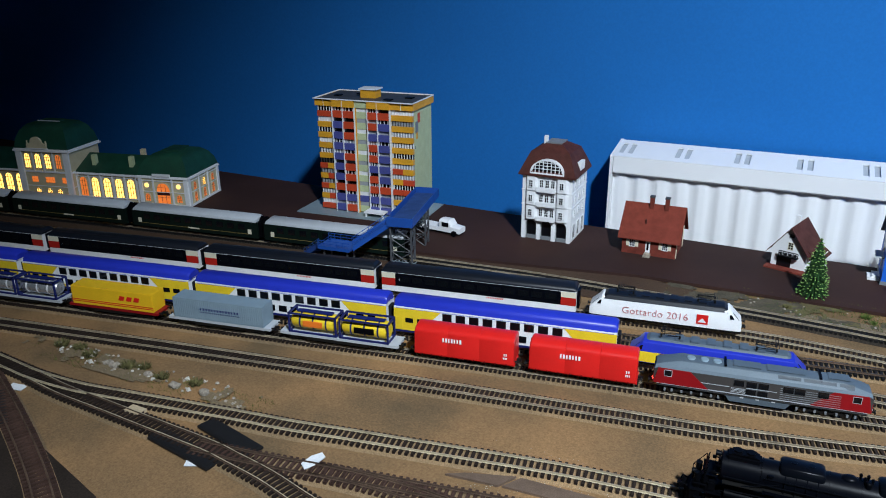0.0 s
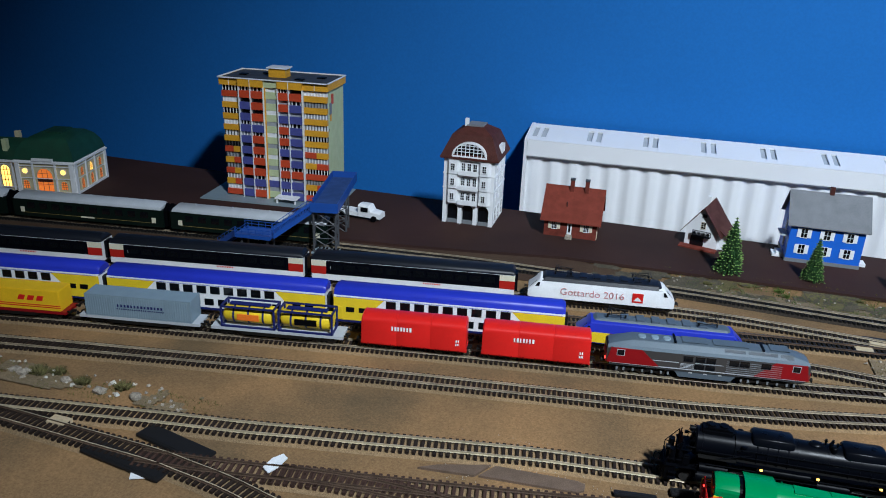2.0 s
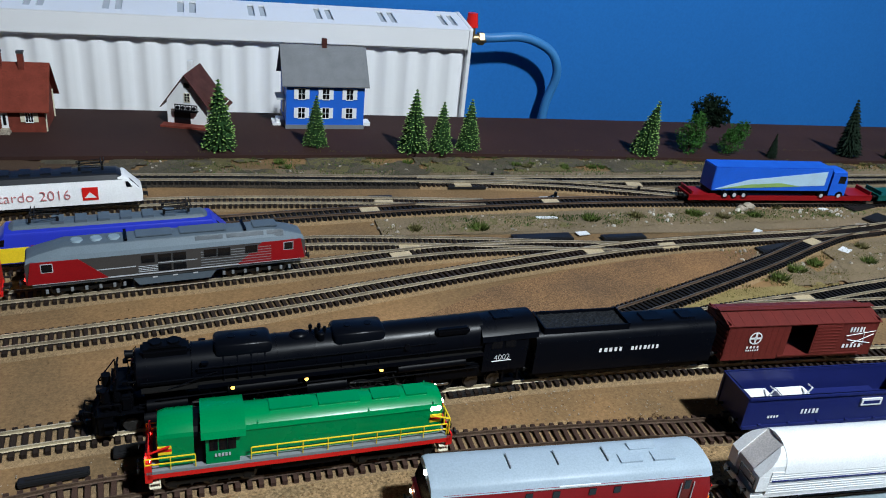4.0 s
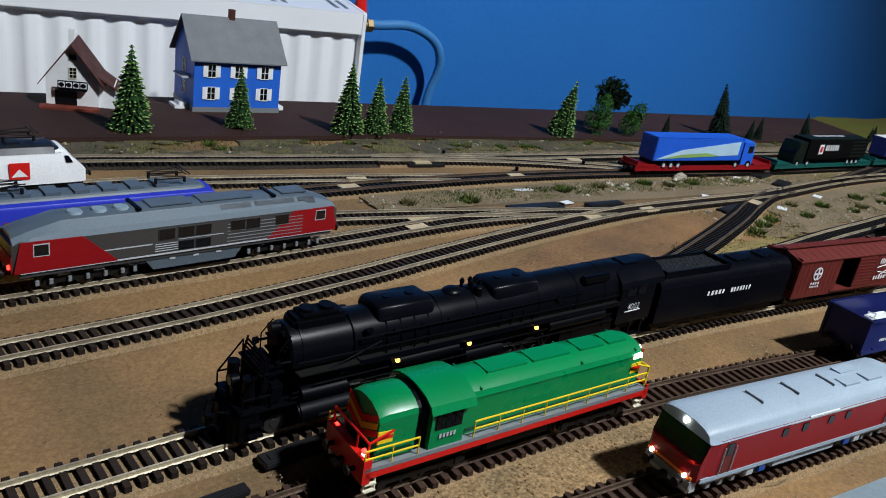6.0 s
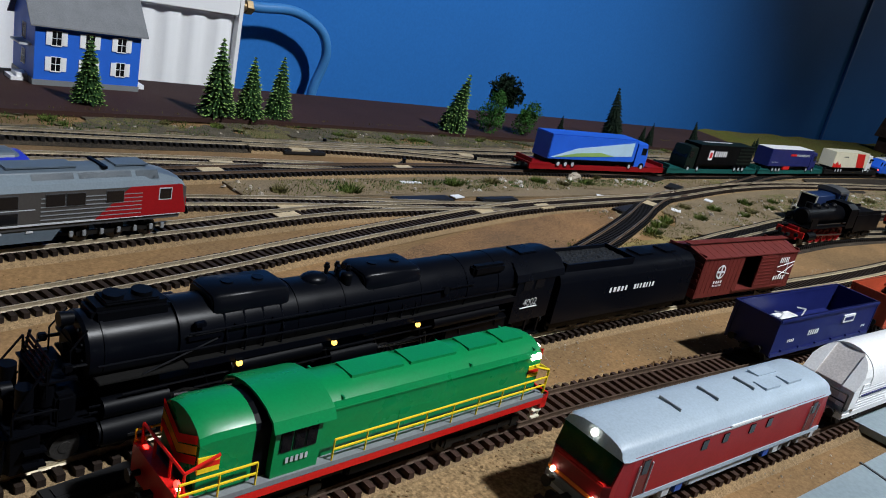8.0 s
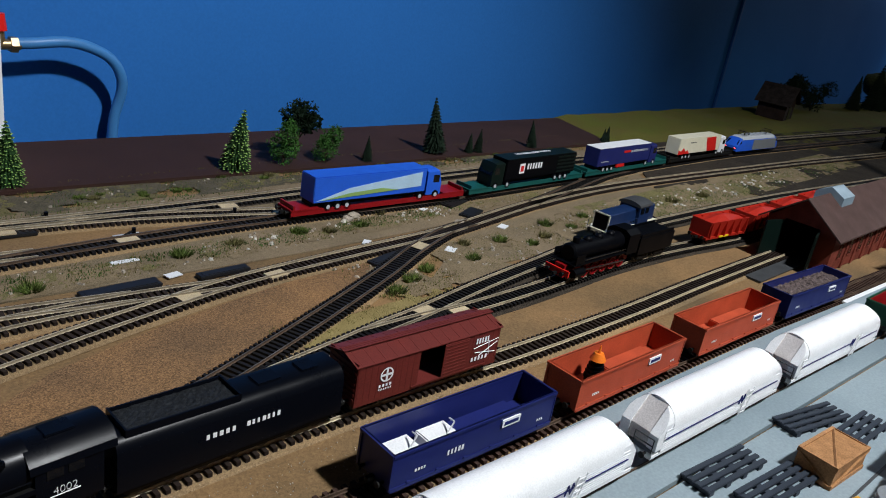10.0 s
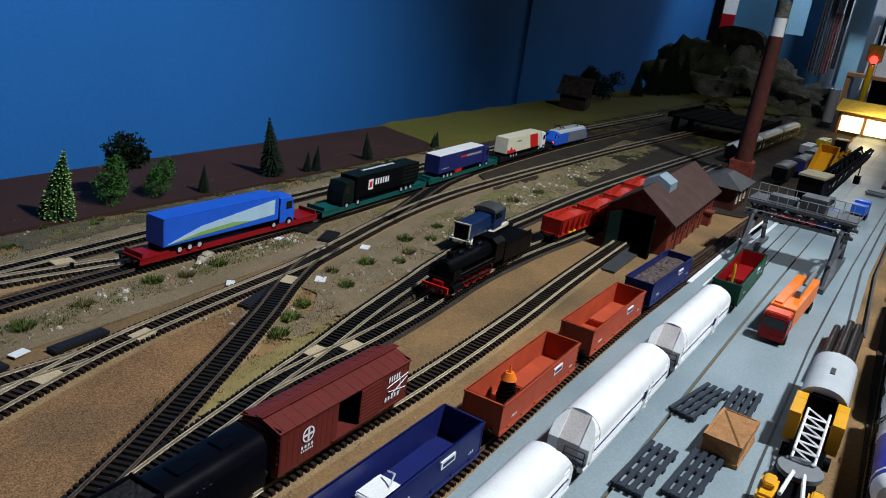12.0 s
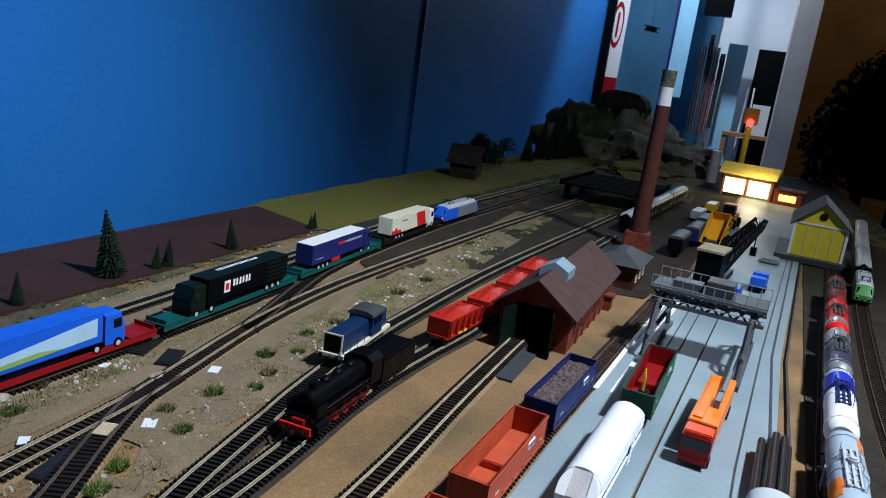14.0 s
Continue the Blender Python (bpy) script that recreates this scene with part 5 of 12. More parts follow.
    for y in (-0.008, 0.008):
        headlamp(t, (0.0872, y, 0.0350), 0.0016, LAMPGLOW, "lit headlamp", (1, 0, 0))
    headlamp(t, (-L / 2 + 0.002, -0.0125, 0.0185), 0.0013, LAMPGLOW, "lit marker lamp")
    headlamp(t, (-L / 2 + 0.002, 0.0125, 0.0185), 0.0013, REDGLOW, "red tail lamp")
    headlamp(t, (-L / 2 + 0.0005, -0.0145, 0.0225), 0.0013, REDGLOW, "red tail lamp")
    pieces("end_platform", B((-L / 2 - 0.001, -L / 2 + 0.003, -w / 2, w / 2, 0.0075, 0.0190), (L / 2 - 0.003, L / 2 + 0.001, -w / 2, w / 2, 0.0075, 0.0150)), RED, t, "red buffer beam")
    for s in (-1, 1):
        bm = bmesh.new()
        y = s * (w / 2 - 0.0006)
        for z in (0.0195, 0.0235):
            rod(bm, (-0.034, y, z), (0.090, y, z), 0.00045, 5)
        for i in range(9):
            x = -0.034 + i * 0.0155
            rod(bm, (x, y, 0.015), (x, y, 0.0235), 0.0004, 5)
        for z in (0.0195, 0.0235):
            rod(bm, (-0.094, y, z), (-0.066, y, z), 0.00045, 5)
        for x in (-0.094, -0.080, -0.066):
            rod(bm, (x, y, 0.015), (x, y, 0.0235), 0.0004, 5)
        part("handrail", bm, YELLOW, t, "yellow handrail")
    for s, mt in ((-1, RED), (1, YELLOW)):
        bm = bmesh.new()
        x = s * (L / 2 - 0.0015)
        rod(bm, (x, -0.0155, 0.0262), (x, 0.0155, 0.0262), 0.0006, 5)
        for y in (-0.0155, -0.006, 0.006, 0.0155):
            rod(bm, (x, y, 0.014), (x, y, 0.0262), 0.0006, 5)
        rod(bm, (x, -0.0155, 0.0262), (x - s * 0.012, -0.0155, 0.030), 0.0006, 5)
        part("end_rail", bm, mt, t)
    bm = bmesh.new()
    for s in (-1, 1):
        for y in (-0.0155, 0.0155):
            x = s * (L / 2 - 0.004)
            for dx in (-0.003, 0.003):
                rod(bm, (x + dx, y, 0.002), (x + dx, y, 0.0135), 0.0005, 5)
            for k in range(3):
                box(bm, x - 0.003, x + 0.003, y - 0.0015, y + 0.0015, 0.0025 + k * 0.0035, 0.0031 + k * 0.0035)
    pieces("step", bm, CREAM, t)
    part("fuel_tank", B((-0.022, 0.022, -0.0140, 0.0140, 0.0025, 0.0098), bevel=0.0008), BLACK, t)
    bogies(t, (-0.058, 0.058), 0.044, 0.0054, 3)
    ends(t, L, 0.0118)
    taller(t, 1.07)
    for ob in t.children:
        if not ob.name.startswith("bogie"):
            ob.location.z += 0.0055
    part("bolster", B((-0.080, 0.080, -0.0110, 0.0110, 0.0085, 0.0160)), BLACK, t)
    return t


def goggle_diesel(m):
    L, w = 0.186, 0.0340
    t = thing("express_diesel_locomotive", "red diesel locomotive with raked cab, light grey roof and lit lamps", "locomotive", m)
    z0 = 0.0105
    a = section(w, z0, 0.0310, 0.0, 8)
    half = [(L / 2, section(w - 0.007, z0, 0.0188, 0, 8)), (L / 2 - 0.0022, section(w - 0.0015, z0, 0.0200, 0, 8)), (L / 2 - 0.0058, section(w - 0.0015, z0, 0.0310, 0, 8)), (L / 2 - 0.0120, a)]
    part("body", loft(bmesh.new(), [(-x, q) for x, q in half] + half[::-1]), DARKRED, t, "dark red body")
    r = section(w + 0.0008, 0.0302, 0.0322, 0.0050, 12, 0.0014)
    tip = section(w - 0.0004, 0.0304, 0.0316, 0.0046, 12, 0.0014)
    part("roof", loft(bmesh.new(), [(-L / 2 + 0.0040, tip), (-L / 2 + 0.0070, r), (L / 2 - 0.0070, r), (L / 2 - 0.0040, tip)]), SKYGREY, t, "pale blue-grey roof", smooth=35)
    each("roof_hatch", [(x0, x1, y0, y1, 0.0362, 0.0378) for x0, x1, y0, y1 in ((0.030, 0.044, -0.0085, -0.0010), (0.052, 0.066, -0.0085, -0.0010), (0.040, 0.058, 0.0020, 0.0085))], SKYGREY, t)
    each("roof_seam", [(x, x + 0.0006, -0.0060, 0.0060, 0.0365, 0.0382) for x in (-0.040, -0.010, 0.022)], GREY, t)
    slab("gutter", t, -0.028, 0.050, 0.0300, 0.0306, w + 0.0006, LTGREY, "pale gutter strip")
    for s in (-1, 1):
        bm = bmesh.new()
        x0, x1 = s * (L / 2 - 0.0014), s * (L / 2 - 0.0046)
        v = [bm.verts.new(p) for p in ((x0, -0.0158, 0.0206), (x0, 0.0158, 0.0206), (x1, 0.0160, 0.0301), (x1, -0.0160, 0.0301))]
        bm.faces.new(v)
        bmesh.ops.solidify(bm, geom=bm.faces[:], thickness=0.0005)
        part("windscreen", bm, GLASS, t, "dark raked windscreen")
        part("nose_ledge", B((s * (L / 2 - 0.0004) - 0.0014, s * (L / 2 - 0.0004) + 0.0014, -0.0140, 0.0140, 0.0190, 0.0203), bevel=0.0005), RED, t, "bright red ledge under the windscreen")
        part("orange_band", B((s * (L / 2 - 0.0008) - 0.0012, s * (L / 2 - 0.0008) + 0.0012, -0.0146, 0.0146, 0.0112, 0.0126)), ORANGE, t, "orange front band")
        part("plough", B((s * (L / 2 - 0.003) - 0.003, s * (L / 2 - 0.003) + 0.003, -0.0150, 0.0150, 0.0035, 0.0104), bevel=0.001), LTGREY, t, "pale grey front apron")
        for y in (-0.0112, 0.0112):
            headlamp(t, (s * (L / 2 + 0.0005), y, 0.0122), 0.0011, LAMPGLOW if s < 0 else WHITE, "lit headlamp", (s, 0, 0))
        headlamp(t, (s * (L / 2 - 0.0040), 0, 0.0338), 0.0015, LAMPGLOW if s < 0 else WHITE, "large lit top lamp", (s, 0, 0))
        slab("cab_door", t, s * (L / 2 - 0.020) - 0.0030, s * (L / 2 - 0.020) + 0.0030, 0.0128, 0.0292, w, MAROON, "recessed cab door", 0.0003)
        slab("cab_window", t, s * (L / 2 - 0.020) - 0.0020, s * (L / 2 - 0.020) + 0.0020, 0.0225, 0.0285, w, GLASS, "", 0.0006)
        for k in (-0.0042, 0.0042):
            for y in (-w / 2 - 0.0006, w / 2 + 0.0006):
                part("door_handrail", rod(bmesh.new(), (s * (L / 2 - 0.020) + k, y, 0.0130), (s * (L / 2 - 0.020) + k, y, 0.0270), 0.0004, 5), LTGREY, t, "pale grey handrail")
        for c in (-0.058, 0.058):
            y0, y1 = sorted((s * 0.0125, s * 0.0142))
            part("bogie_frame", B((c - 0.023, c + 0.023, y0, y1, 0.0068, 0.0090)), LTGREY, t, "pale grey bogie frame")
            for x in (-0.019, -0.0095, 0.0, 0.0095, 0.019):
                part("spring", B((c + x - 0.0016, c + x + 0.0016, y0 - 0.0002, y1 + 0.0002, 0.0030, 0.0068), bevel=0.0003), GREY, t)
    slab("grey_stripe", t, -L / 2 + 0.004, L / 2 - 0.004, 0.0103, 0.0124, w, SKYGREY, "pale grey lower stripe")
    for x in (-0.030, -0.013, 0.010, 0.026):
        for y in (-w / 2, w / 2):
            part("side_window", B((x - 0.0022, x + 0.0022, y - 0.0005, y + 0.0005, 0.0240, 0.0282)), GLASS, t)
    part("fuel_tank", B((-0.028, 0.028, -0.0150, 0.0150, 0.0040, 0.0100), bevel=0.0008), SKYGREY, t, "pale blue-grey fuel tank")
    for x in (-0.048, -0.038, 0.038, 0.048):
        for y in (-0.0152, 0.0152):
            part("sand_box", B((x - 0.0030, x + 0.0030, y - 0.0010, y + 0.0010, 0.0050, 0.0100), bevel=0.0004), BRIDGEBLUE if abs(x) < 0.04 else LTGREY, t, "small box under the sill")
    slab("centre_band", t, -0.012, 0.014, 0.0310, 0.0318, w + 0.0010, WHITE, "pale roof joint")
    pieces("buffer_beam", B((-L / 2 - 0.0005, -L / 2 + 0.001, -0.015, 0.015, 0.0065, 0.0104), (L / 2 - 0.001, L / 2 + 0.0005, -0.015, 0.015, 0.0065, 0.0104)), GREY, t)
    bogies(t, (-0.058, 0.058), 0.029, 0.0054)
    ends(t, L, 0.0085)
    return taller(t, 1.12)


def small_diesel(m):
    L, w = 0.136, 0.0335
    t = thing("centre_cab_diesel_locomotive", "dark blue diesel locomotive with cream front edging", "locomotive", m)
    part("frame", B((-L / 2, L / 2, -w / 2, w / 2, 0.0100, 0.0140)), CREAM, t, "cream frame line")
    hood = section(0.0240, 0.0140, 0.0345, 0.0022, 8, 0.0012)
    part("front_hood", loft(bmesh.new(), [(-L / 2 + 0.004, hood), (0.012, hood)]), DEEPBLUE, t, smooth=35)
    part("rear_hood", loft(bmesh.new(), [(0.038, hood), (L / 2 - 0.004, hood)]), DEEPBLUE, t, smooth=35)
    cab = section(0.0330, 0.0140, 0.0380, 0.0060, 8, 0.0010)
    part("cab", loft(bmesh.new(), [(0.010, cab), (0.040, cab)]), DEEPBLUE, t, smooth=35)
    part("cab_roof", loft(bmesh.new(), [(0.007, section(0.0345, 0.0385, 0.0390, 0.0060, 8)), (0.043, section(0.0345, 0.0385, 0.0390, 0.0060, 8))]), DKGREY, t, smooth=35)
    panes(t, [0.018, 0.031], 0.009, 0.0285, 0.0360, 0.0324)
    bm = bmesh.new()
    x = -L / 2 + 0.0028
    for y in (-0.0122, 0.0106):
        box(bm, x, x + 0.0018, y, y + 0.0016, 0.0150, 0.0362)
    box(bm, x, x + 0.0018, -0.0122, 0.0122, 0.0352, 0.0368)
    part("cream_edging", bm, CREAM, t, "cream edging round the grille")
    part("grille", B((x + 0.0004, x + 0.0015, -0.0105, 0.0105, 0.0150, 0.0352)), BLACK, t)
    for y in (-0.0118, 0.0118):
        headlamp(t, (x - 0.0005, y, 0.0160), 0.0018, WHITE, "")
    bm = bmesh.new()
    for s in (-1, 1):
        y = s * 0.0160
        rod(bm, (-L / 2, y, 0.024), (0.010, y, 0.024), 0.0004, 5)
        for k in range(5):
            rod(bm, (-L / 2 + k * 0.019, y, 0.014), (-L / 2 + k * 0.019, y, 0.024), 0.0004, 5)
    part("handrail", bm, DEEPBLUE, t)
    bogies(t, (-0.040, 0.040), 0.029)
    ends(t, L)
    return t


def circle(r, z, n=20, sy=1.0):
    return [(r * sy * math.cos(2 * math.pi * i / n), z + r * math.sin(2 * math.pi * i / n)) for i in range(n)]


def driver_mesh(r):
    bm = bmesh.new()
    for s in (-1, 1):
        y = s * 0.0088
        rings = []
        n = 24
        for rr, yy in ((r, y - 0.0012), (r, y + 0.0012), (r * 0.86, y + 0.0012), (r * 0.86, y - 0.0012)):
            rings.append([bm.verts.new((rr * math.cos(2 * math.pi * i / n), yy, r + rr * math.sin(2 * math.pi * i / n))) for i in range(n)])
        for k in range(4):
            a, b = rings[k], rings[(k + 1) % 4]
            for i in range(n):
                bm.faces.new((a[i], a[(i + 1) % n], b[(i + 1) % n], b[i]))
        for i in range(12):
            q = 2 * math.pi * i / 12
            rod(bm, (0, y, r), (r * 0.88 * math.cos(q), y, r + r * 0.88 * math.sin(q)), 0.0005, 4)
        rod(bm, (0, y - 0.0014, r), (0, y + 0.0014, r), r * 0.26, 10)
    rod(bm, (0, -0.009, r), (0, 0.009, r), 0.0011, 6)
    return mesh_of("driving_wheel", bm, DARK, 40)


def articulated_steam(m):
    """The long black engine; it faces -x. Local x = 0 is the middle of the engine."""
    t = thing("articulated_steam_locomotive", "very long black articulated steam locomotive with lit running lamps", "locomotive", m)
    zc, BACK = 0.0420, 0.112
    bm = bmesh.new()
    loft(bm, [(-0.1335, circle(0.0126, zc, 32)), (-0.1322, circle(0.0138, zc, 32)), (-0.0945, circle(0.0139, zc, 32)), (-0.0940, circle(0.0145, zc, 32)), (-0.020, circle(0.0148, zc + 0.0002, 32)), (0.030, circle(0.0156, zc + 0.0004, 32)), (BACK, circle(0.0158, zc + 0.0004, 32))])
    part("boiler", bm, SATIN_BLACK, t, "satin black boiler", smooth=35)
    bm = bmesh.new()
    for x, q in ((-0.126, 0.0141), (-0.0945, 0.0148), (-0.038, 0.0150), (-0.012, 0.0152), (0.036, 0.0159), (0.070, 0.0161), (0.096, 0.0161)):
        loft(bm, [(x - 0.0006, circle(q, zc + 0.0003, 32)), (x + 0.0006, circle(q, zc + 0.0003, 32))])
    pieces("boiler_band", bm, SATIN_BLACK, t, smooth=35)
    # smokebox front: door, hinges, bell, marker arms
    bm = rod(bmesh.new(), (-0.1330, 0, zc), (-0.1358, 0, zc), 0.0088, 24, 0.0070)
    rod(bm, (-0.1358, 0, zc), (-0.1376, 0, zc), 0.0020, 12)
    for k in range(12):
        q = 2 * math.pi * k / 12
        rod(bm, (-0.1326, 0.0110 * math.cos(q), zc + 0.0110 * math.sin(q)), (-0.1346, 0.0110 * math.cos(q), zc + 0.0110 * math.sin(q)), 0.0007, 6)
    box(bm, -0.1362, -0.1338, -0.0100, 0.0100, zc + 0.0030, zc + 0.0042)
    box(bm, -0.1362, -0.1338, -0.0100, 0.0100, zc - 0.0042, zc - 0.0030)
    part("smokebox_door", bm, BLACK, t, "round bolted smokebox door", smooth=35)
    bm = rod(bmesh.new(), (-0.1340, 0, zc + 0.0120), (-0.1395, 0, zc + 0.0120), 0.0024, 14, 0.0030)
    part("bell", bm, BLACK, t, smooth=35)
    for s in (-1, 1):
        bm = rod(bmesh.new(), (-0.1320, s * 0.0125, zc - 0.0010), (-0.1400, s * 0.0125, zc - 0.0010), 0.0007, 6)
        box(bm, -0.1420, -0.1385, s * 0.0125 - 0.0013, s * 0.0125 + 0.0013, zc - 0.0025, zc + 0.0005, bevel=0.0004)
        part("marker_lamp", bm, BLACK, t)
        bm = bmesh.new()
        for a, b in (((-0.1322, s * 0.0096, zc + 0.0112), (-0.1385, s * 0.0102, zc + 0.0040)), ((-0.1385, s * 0.0102, zc + 0.0040), (-0.1385, s * 0.0102, zc - 0.0060)), ((-0.1385, s * 0.0102, zc - 0.0060), (-0.1325, s * 0.0096, zc - 0.0100))):
            rod(bm, a, b, 0.0004, 5)
        part("grab_iron", bm, BLACK, t)
    # top of the boiler
    for x0, x1, hw in ((-0.079, -0.042, 0.0104), (0.000, 0.037, 0.0108)):
        bm = bmesh.new()
        top, low = zc + 0.0186, zc + 0.0098
        lo = [(-hw - 0.0008, low), (-hw - 0.0002, top - 0.0022), (-hw + 0.0022, top - 0.0004), (0, top), (hw - 0.0022, top - 0.0004), (hw + 0.0002, top - 0.0022), (hw + 0.0008, low)]
        hi = [(y * 0.90, z if z == low else z - 0.0016) for y, z in lo]
        loft(bm, [(x0, hi), (x0 + 0.0026, lo), (x1 - 0.0026, lo), (x1, hi)])
        bmesh.ops.bevel(bm, geom=bm.edges[:], offset=0.0006, segments=2, affect="EDGES", clamp_overlap=True)
        sand = part("sand_box", bm, SATIN_BLACK, t, "long rounded sand box", smooth=45)
        for k in (0.3, 0.7):
            part("filler_lid", rod(bmesh.new(), (x0 + (x1 - x0) * k, 0, top - 0.0004), (x0 + (x1 - x0) * k, 0, top + 0.0006), 0.0026, 16), SATIN_BLACK, sand)
        for s in (-1, 1):
            for k in range(4):
                x = x0 + 0.005 + k * (x1 - x0 - 0.010) / 3
                bm = rod(rod(bmesh.new(), (x, s * (hw + 0.0002), low + 0.001), (x, s * 0.0156, zc + 0.001), 0.0005, 5), (x, s * 0.0156, zc + 0.001), (x, s * 0.0152, 0.0355), 0.0005, 5)
                part("sand_pipe", bm, SATIN_BLACK, t)
    bm = ball(bmesh.new(), (-0.0225, 0, zc + 0.0140), 0.0058, (1.25, 1, 0.62), 3)
    part("steam_dome", bm, SATIN_BLACK, t, "low steam dome", smooth=60)
    bm = bmesh.new()
    box(bm, -0.1290, -0.0960, -0.0068, 0.0068, zc + 0.0098, zc + 0.0172, bevel=0.0018)
    box(bm, -0.1240, -0.1010, -0.0056, 0.0056, zc + 0.0170, zc + 0.0186, bevel=0.0006)
    part("twin_chimney", bm, BLACK, t, "low double chimney casing")
    for x in (-0.1185, -0.1065):
        part("chimney_rim", rod(bmesh.new(), (x, 0, zc + 0.0180), (x, 0, zc + 0.0202), 0.0042, 18), BLACK, t, smooth=40)
    for k in range(4):
        bm = rod(bmesh.new(), (-0.0142 + k * 0.0030, 0.0024 * (-1) ** k, zc + 0.0138), (-0.0142 + k * 0.0030, 0.0024 * (-1) ** k, zc + 0.0204), 0.0010, 8)
        rod(bm, (-0.0142 + k * 0.0030, 0.0024 * (-1) ** k, zc + 0.0180), (-0.0142 + k * 0.0030, 0.0024 * (-1) ** k, zc + 0.0192), 0.0015, 8)
        part("safety_valve", bm, BLACK, t)
    bm = rod(bmesh.new(), (-0.0085, -0.0060, zc + 0.0125), (-0.0085, -0.0060, zc + 0.0172), 0.0028, 14)
    part("turret", ball(bm, (-0.0085, -0.0060, zc + 0.0172), 0.0028, (1, 1, 0.5), 2), BLACK, t, smooth=45)
    bm = B((0.074, 0.100, -0.0145, -0.0090, zc + 0.0092, zc + 0.0150), bevel=0.0014)
    part("steam_turret_casing", bm, BLACK, t, "long steam turret casing before the cab")
    for s in (-1, 1):
        for k, (x0, x1, z) in enumerate(((-0.092, 0.074, zc + 0.0060), (-0.130, 0.110, zc - 0.0010))):
            part("handrail", rod(bmesh.new(), (x0, s * 0.0158, z), (x1, s * (0.0158 + 0.0012 * k), z), 0.00045, 6), SATIN_BLACK, t)
        for k in range(10):
            x = -0.088 + k * 0.018
            part("handrail_knob", rod(bmesh.new(), (x, s * 0.0135, zc + 0.0058), (x, s * 0.0160, zc + 0.0060), 0.0005, 5), SATIN_BLACK, t)
        part("washout_plug", rod(bmesh.new(), (0.052, s * 0.0148, zc + 0.0048), (0.052, s * 0.0166, zc + 0.0052), 0.0022, 12), BLACK, t)
        for z, x0, x1 in ((zc + 0.0085, -0.089, -0.084), (zc + 0.0030, -0.092, -0.076)):
            part("inspection_cover", B((x0, x1, *sorted((s * 0.0128, s * 0.0152)), z - 0.0011, z + 0.0011), bevel=0.0003), SATIN_BLACK, t)
    # cab
    cab = [(-0.0172, 0.0180), (-0.0172, 0.0440), (-0.0162, 0.0484), (-0.0110, 0.0536), (-0.005, 0.0556), (0, 0.0561), (0.005, 0.0556), (0.0110, 0.0536), (0.0162, 0.0484), (0.0172, 0.0440), (0.0172, 0.0180)]
    body = part("cab", loft(bmesh.new(), [(BACK, cab), (0.148, cab)]), SATIN_BLACK, t, "black cab", smooth=30)
    roof = [(y * 1.05, z + 0.0007) for y, z in cab[1:-1]]
    part("cab_roof", loft(bmesh.new(), [(BACK - 0.0025, roof), (0.1555, roof)]), SATIN_BLACK, t, smooth=30)
    panes(body, [0.122, 0.133], 0.0085, 0.0385, 0.0450, 0.0342)
    part("roof_hatch", B((0.122, 0.138, -0.0060, 0.0060, 0.0560, 0.0575), bevel=0.0005), SATIN_BLACK, t)
    words("4002", 0.0066, WHITE, t, pose(0.127, -0.0178, 0.0282, 90, 0, 0), "white cab number")
    part("number_line", B((0.119, 0.135, -0.0178, -0.0170, 0.0268, 0.0272)), WHITE, t, "thin white line under the number")
    for s in (-1, 1):
        # running boards, pipes and tanks along the side
        for x0, x1, z in ((-0.130, -0.092, 0.0340), (-0.092, 0.000, 0.0348), (0.000, BACK, 0.0348)):
            part("running_board", B((x0, x1, *sorted((s * 0.0120, s * 0.0178)), z, z + 0.0010), bevel=0.0002), DARK, t, "dark running board")
        part("board_edge", B((-0.092, BACK, *sorted((s * 0.0174, s * 0.0180)), 0.0332, 0.0362)), SATIN_BLACK, t)
        part("air_tank", rod(bmesh.new(), (-0.072, s * 0.0155, 0.0295), (-0.026, s * 0.0155, 0.0295), 0.0034, 14), BLACK, t, smooth=40)
        part("air_tank", rod(bmesh.new(), (0.046, s * 0.0155, 0.0292), (0.098, s * 0.0155, 0.0292), 0.0034, 14), BLACK, t, smooth=40)
        part("side_stay", rod(bmesh.new(), (-0.078, s * 0.0150, zc + 0.0015), (-0.112, s * 0.0172, 0.0352), 0.00045, 5), SATIN_BLACK, t)
        for z, x0, x1 in ((0.0283, -0.120, 0.105), (0.0242, -0.088, -0.006), (0.0235, 0.014, 0.108)):
            part("pipe", rod(bmesh.new(), (x0, s * 0.0172, z), (x1, s * 0.0172, z), 0.0005, 6), BLACK, t)
        for k in range(7):
            x = -0.084 + k * 0.030
            part("pipe", rod(bmesh.new(), (x, s * 0.0172, 0.0300), (x + 0.006, s * 0.0150, 0.0180), 0.0005, 5), BLACK, t)
        # cylinders, crossheads and motion of both engines
        for x0, x1 in ((-0.128, -0.098), (-0.020, 0.010)):
            bm = rod(bmesh.new(), (x0, s * 0.0150, 0.0128), (x1, s * 0.0150, 0.0128), 0.0058, 20)
            rod(bm, (x0 - 0.0012, s * 0.0150, 0.0128), (x1 + 0.0012, s * 0.0150, 0.0128), 0.0050, 20)
            cyl = part("cylinder", bm, BLACK, t, smooth=35)
            bm = rod(bmesh.new(), (x0 + 0.001, s * 0.0142, 0.0222), (x1 - 0.001, s * 0.0142, 0.0222), 0.0040, 16)
            part("valve_chest", bm, BLACK, cyl, smooth=35)
            part("cylinder_saddle", B((x0 + 0.002, x1 - 0.002, *sorted((s * 0.0050, s * 0.0138)), 0.0090, 0.0250)), BLACK, cyl)
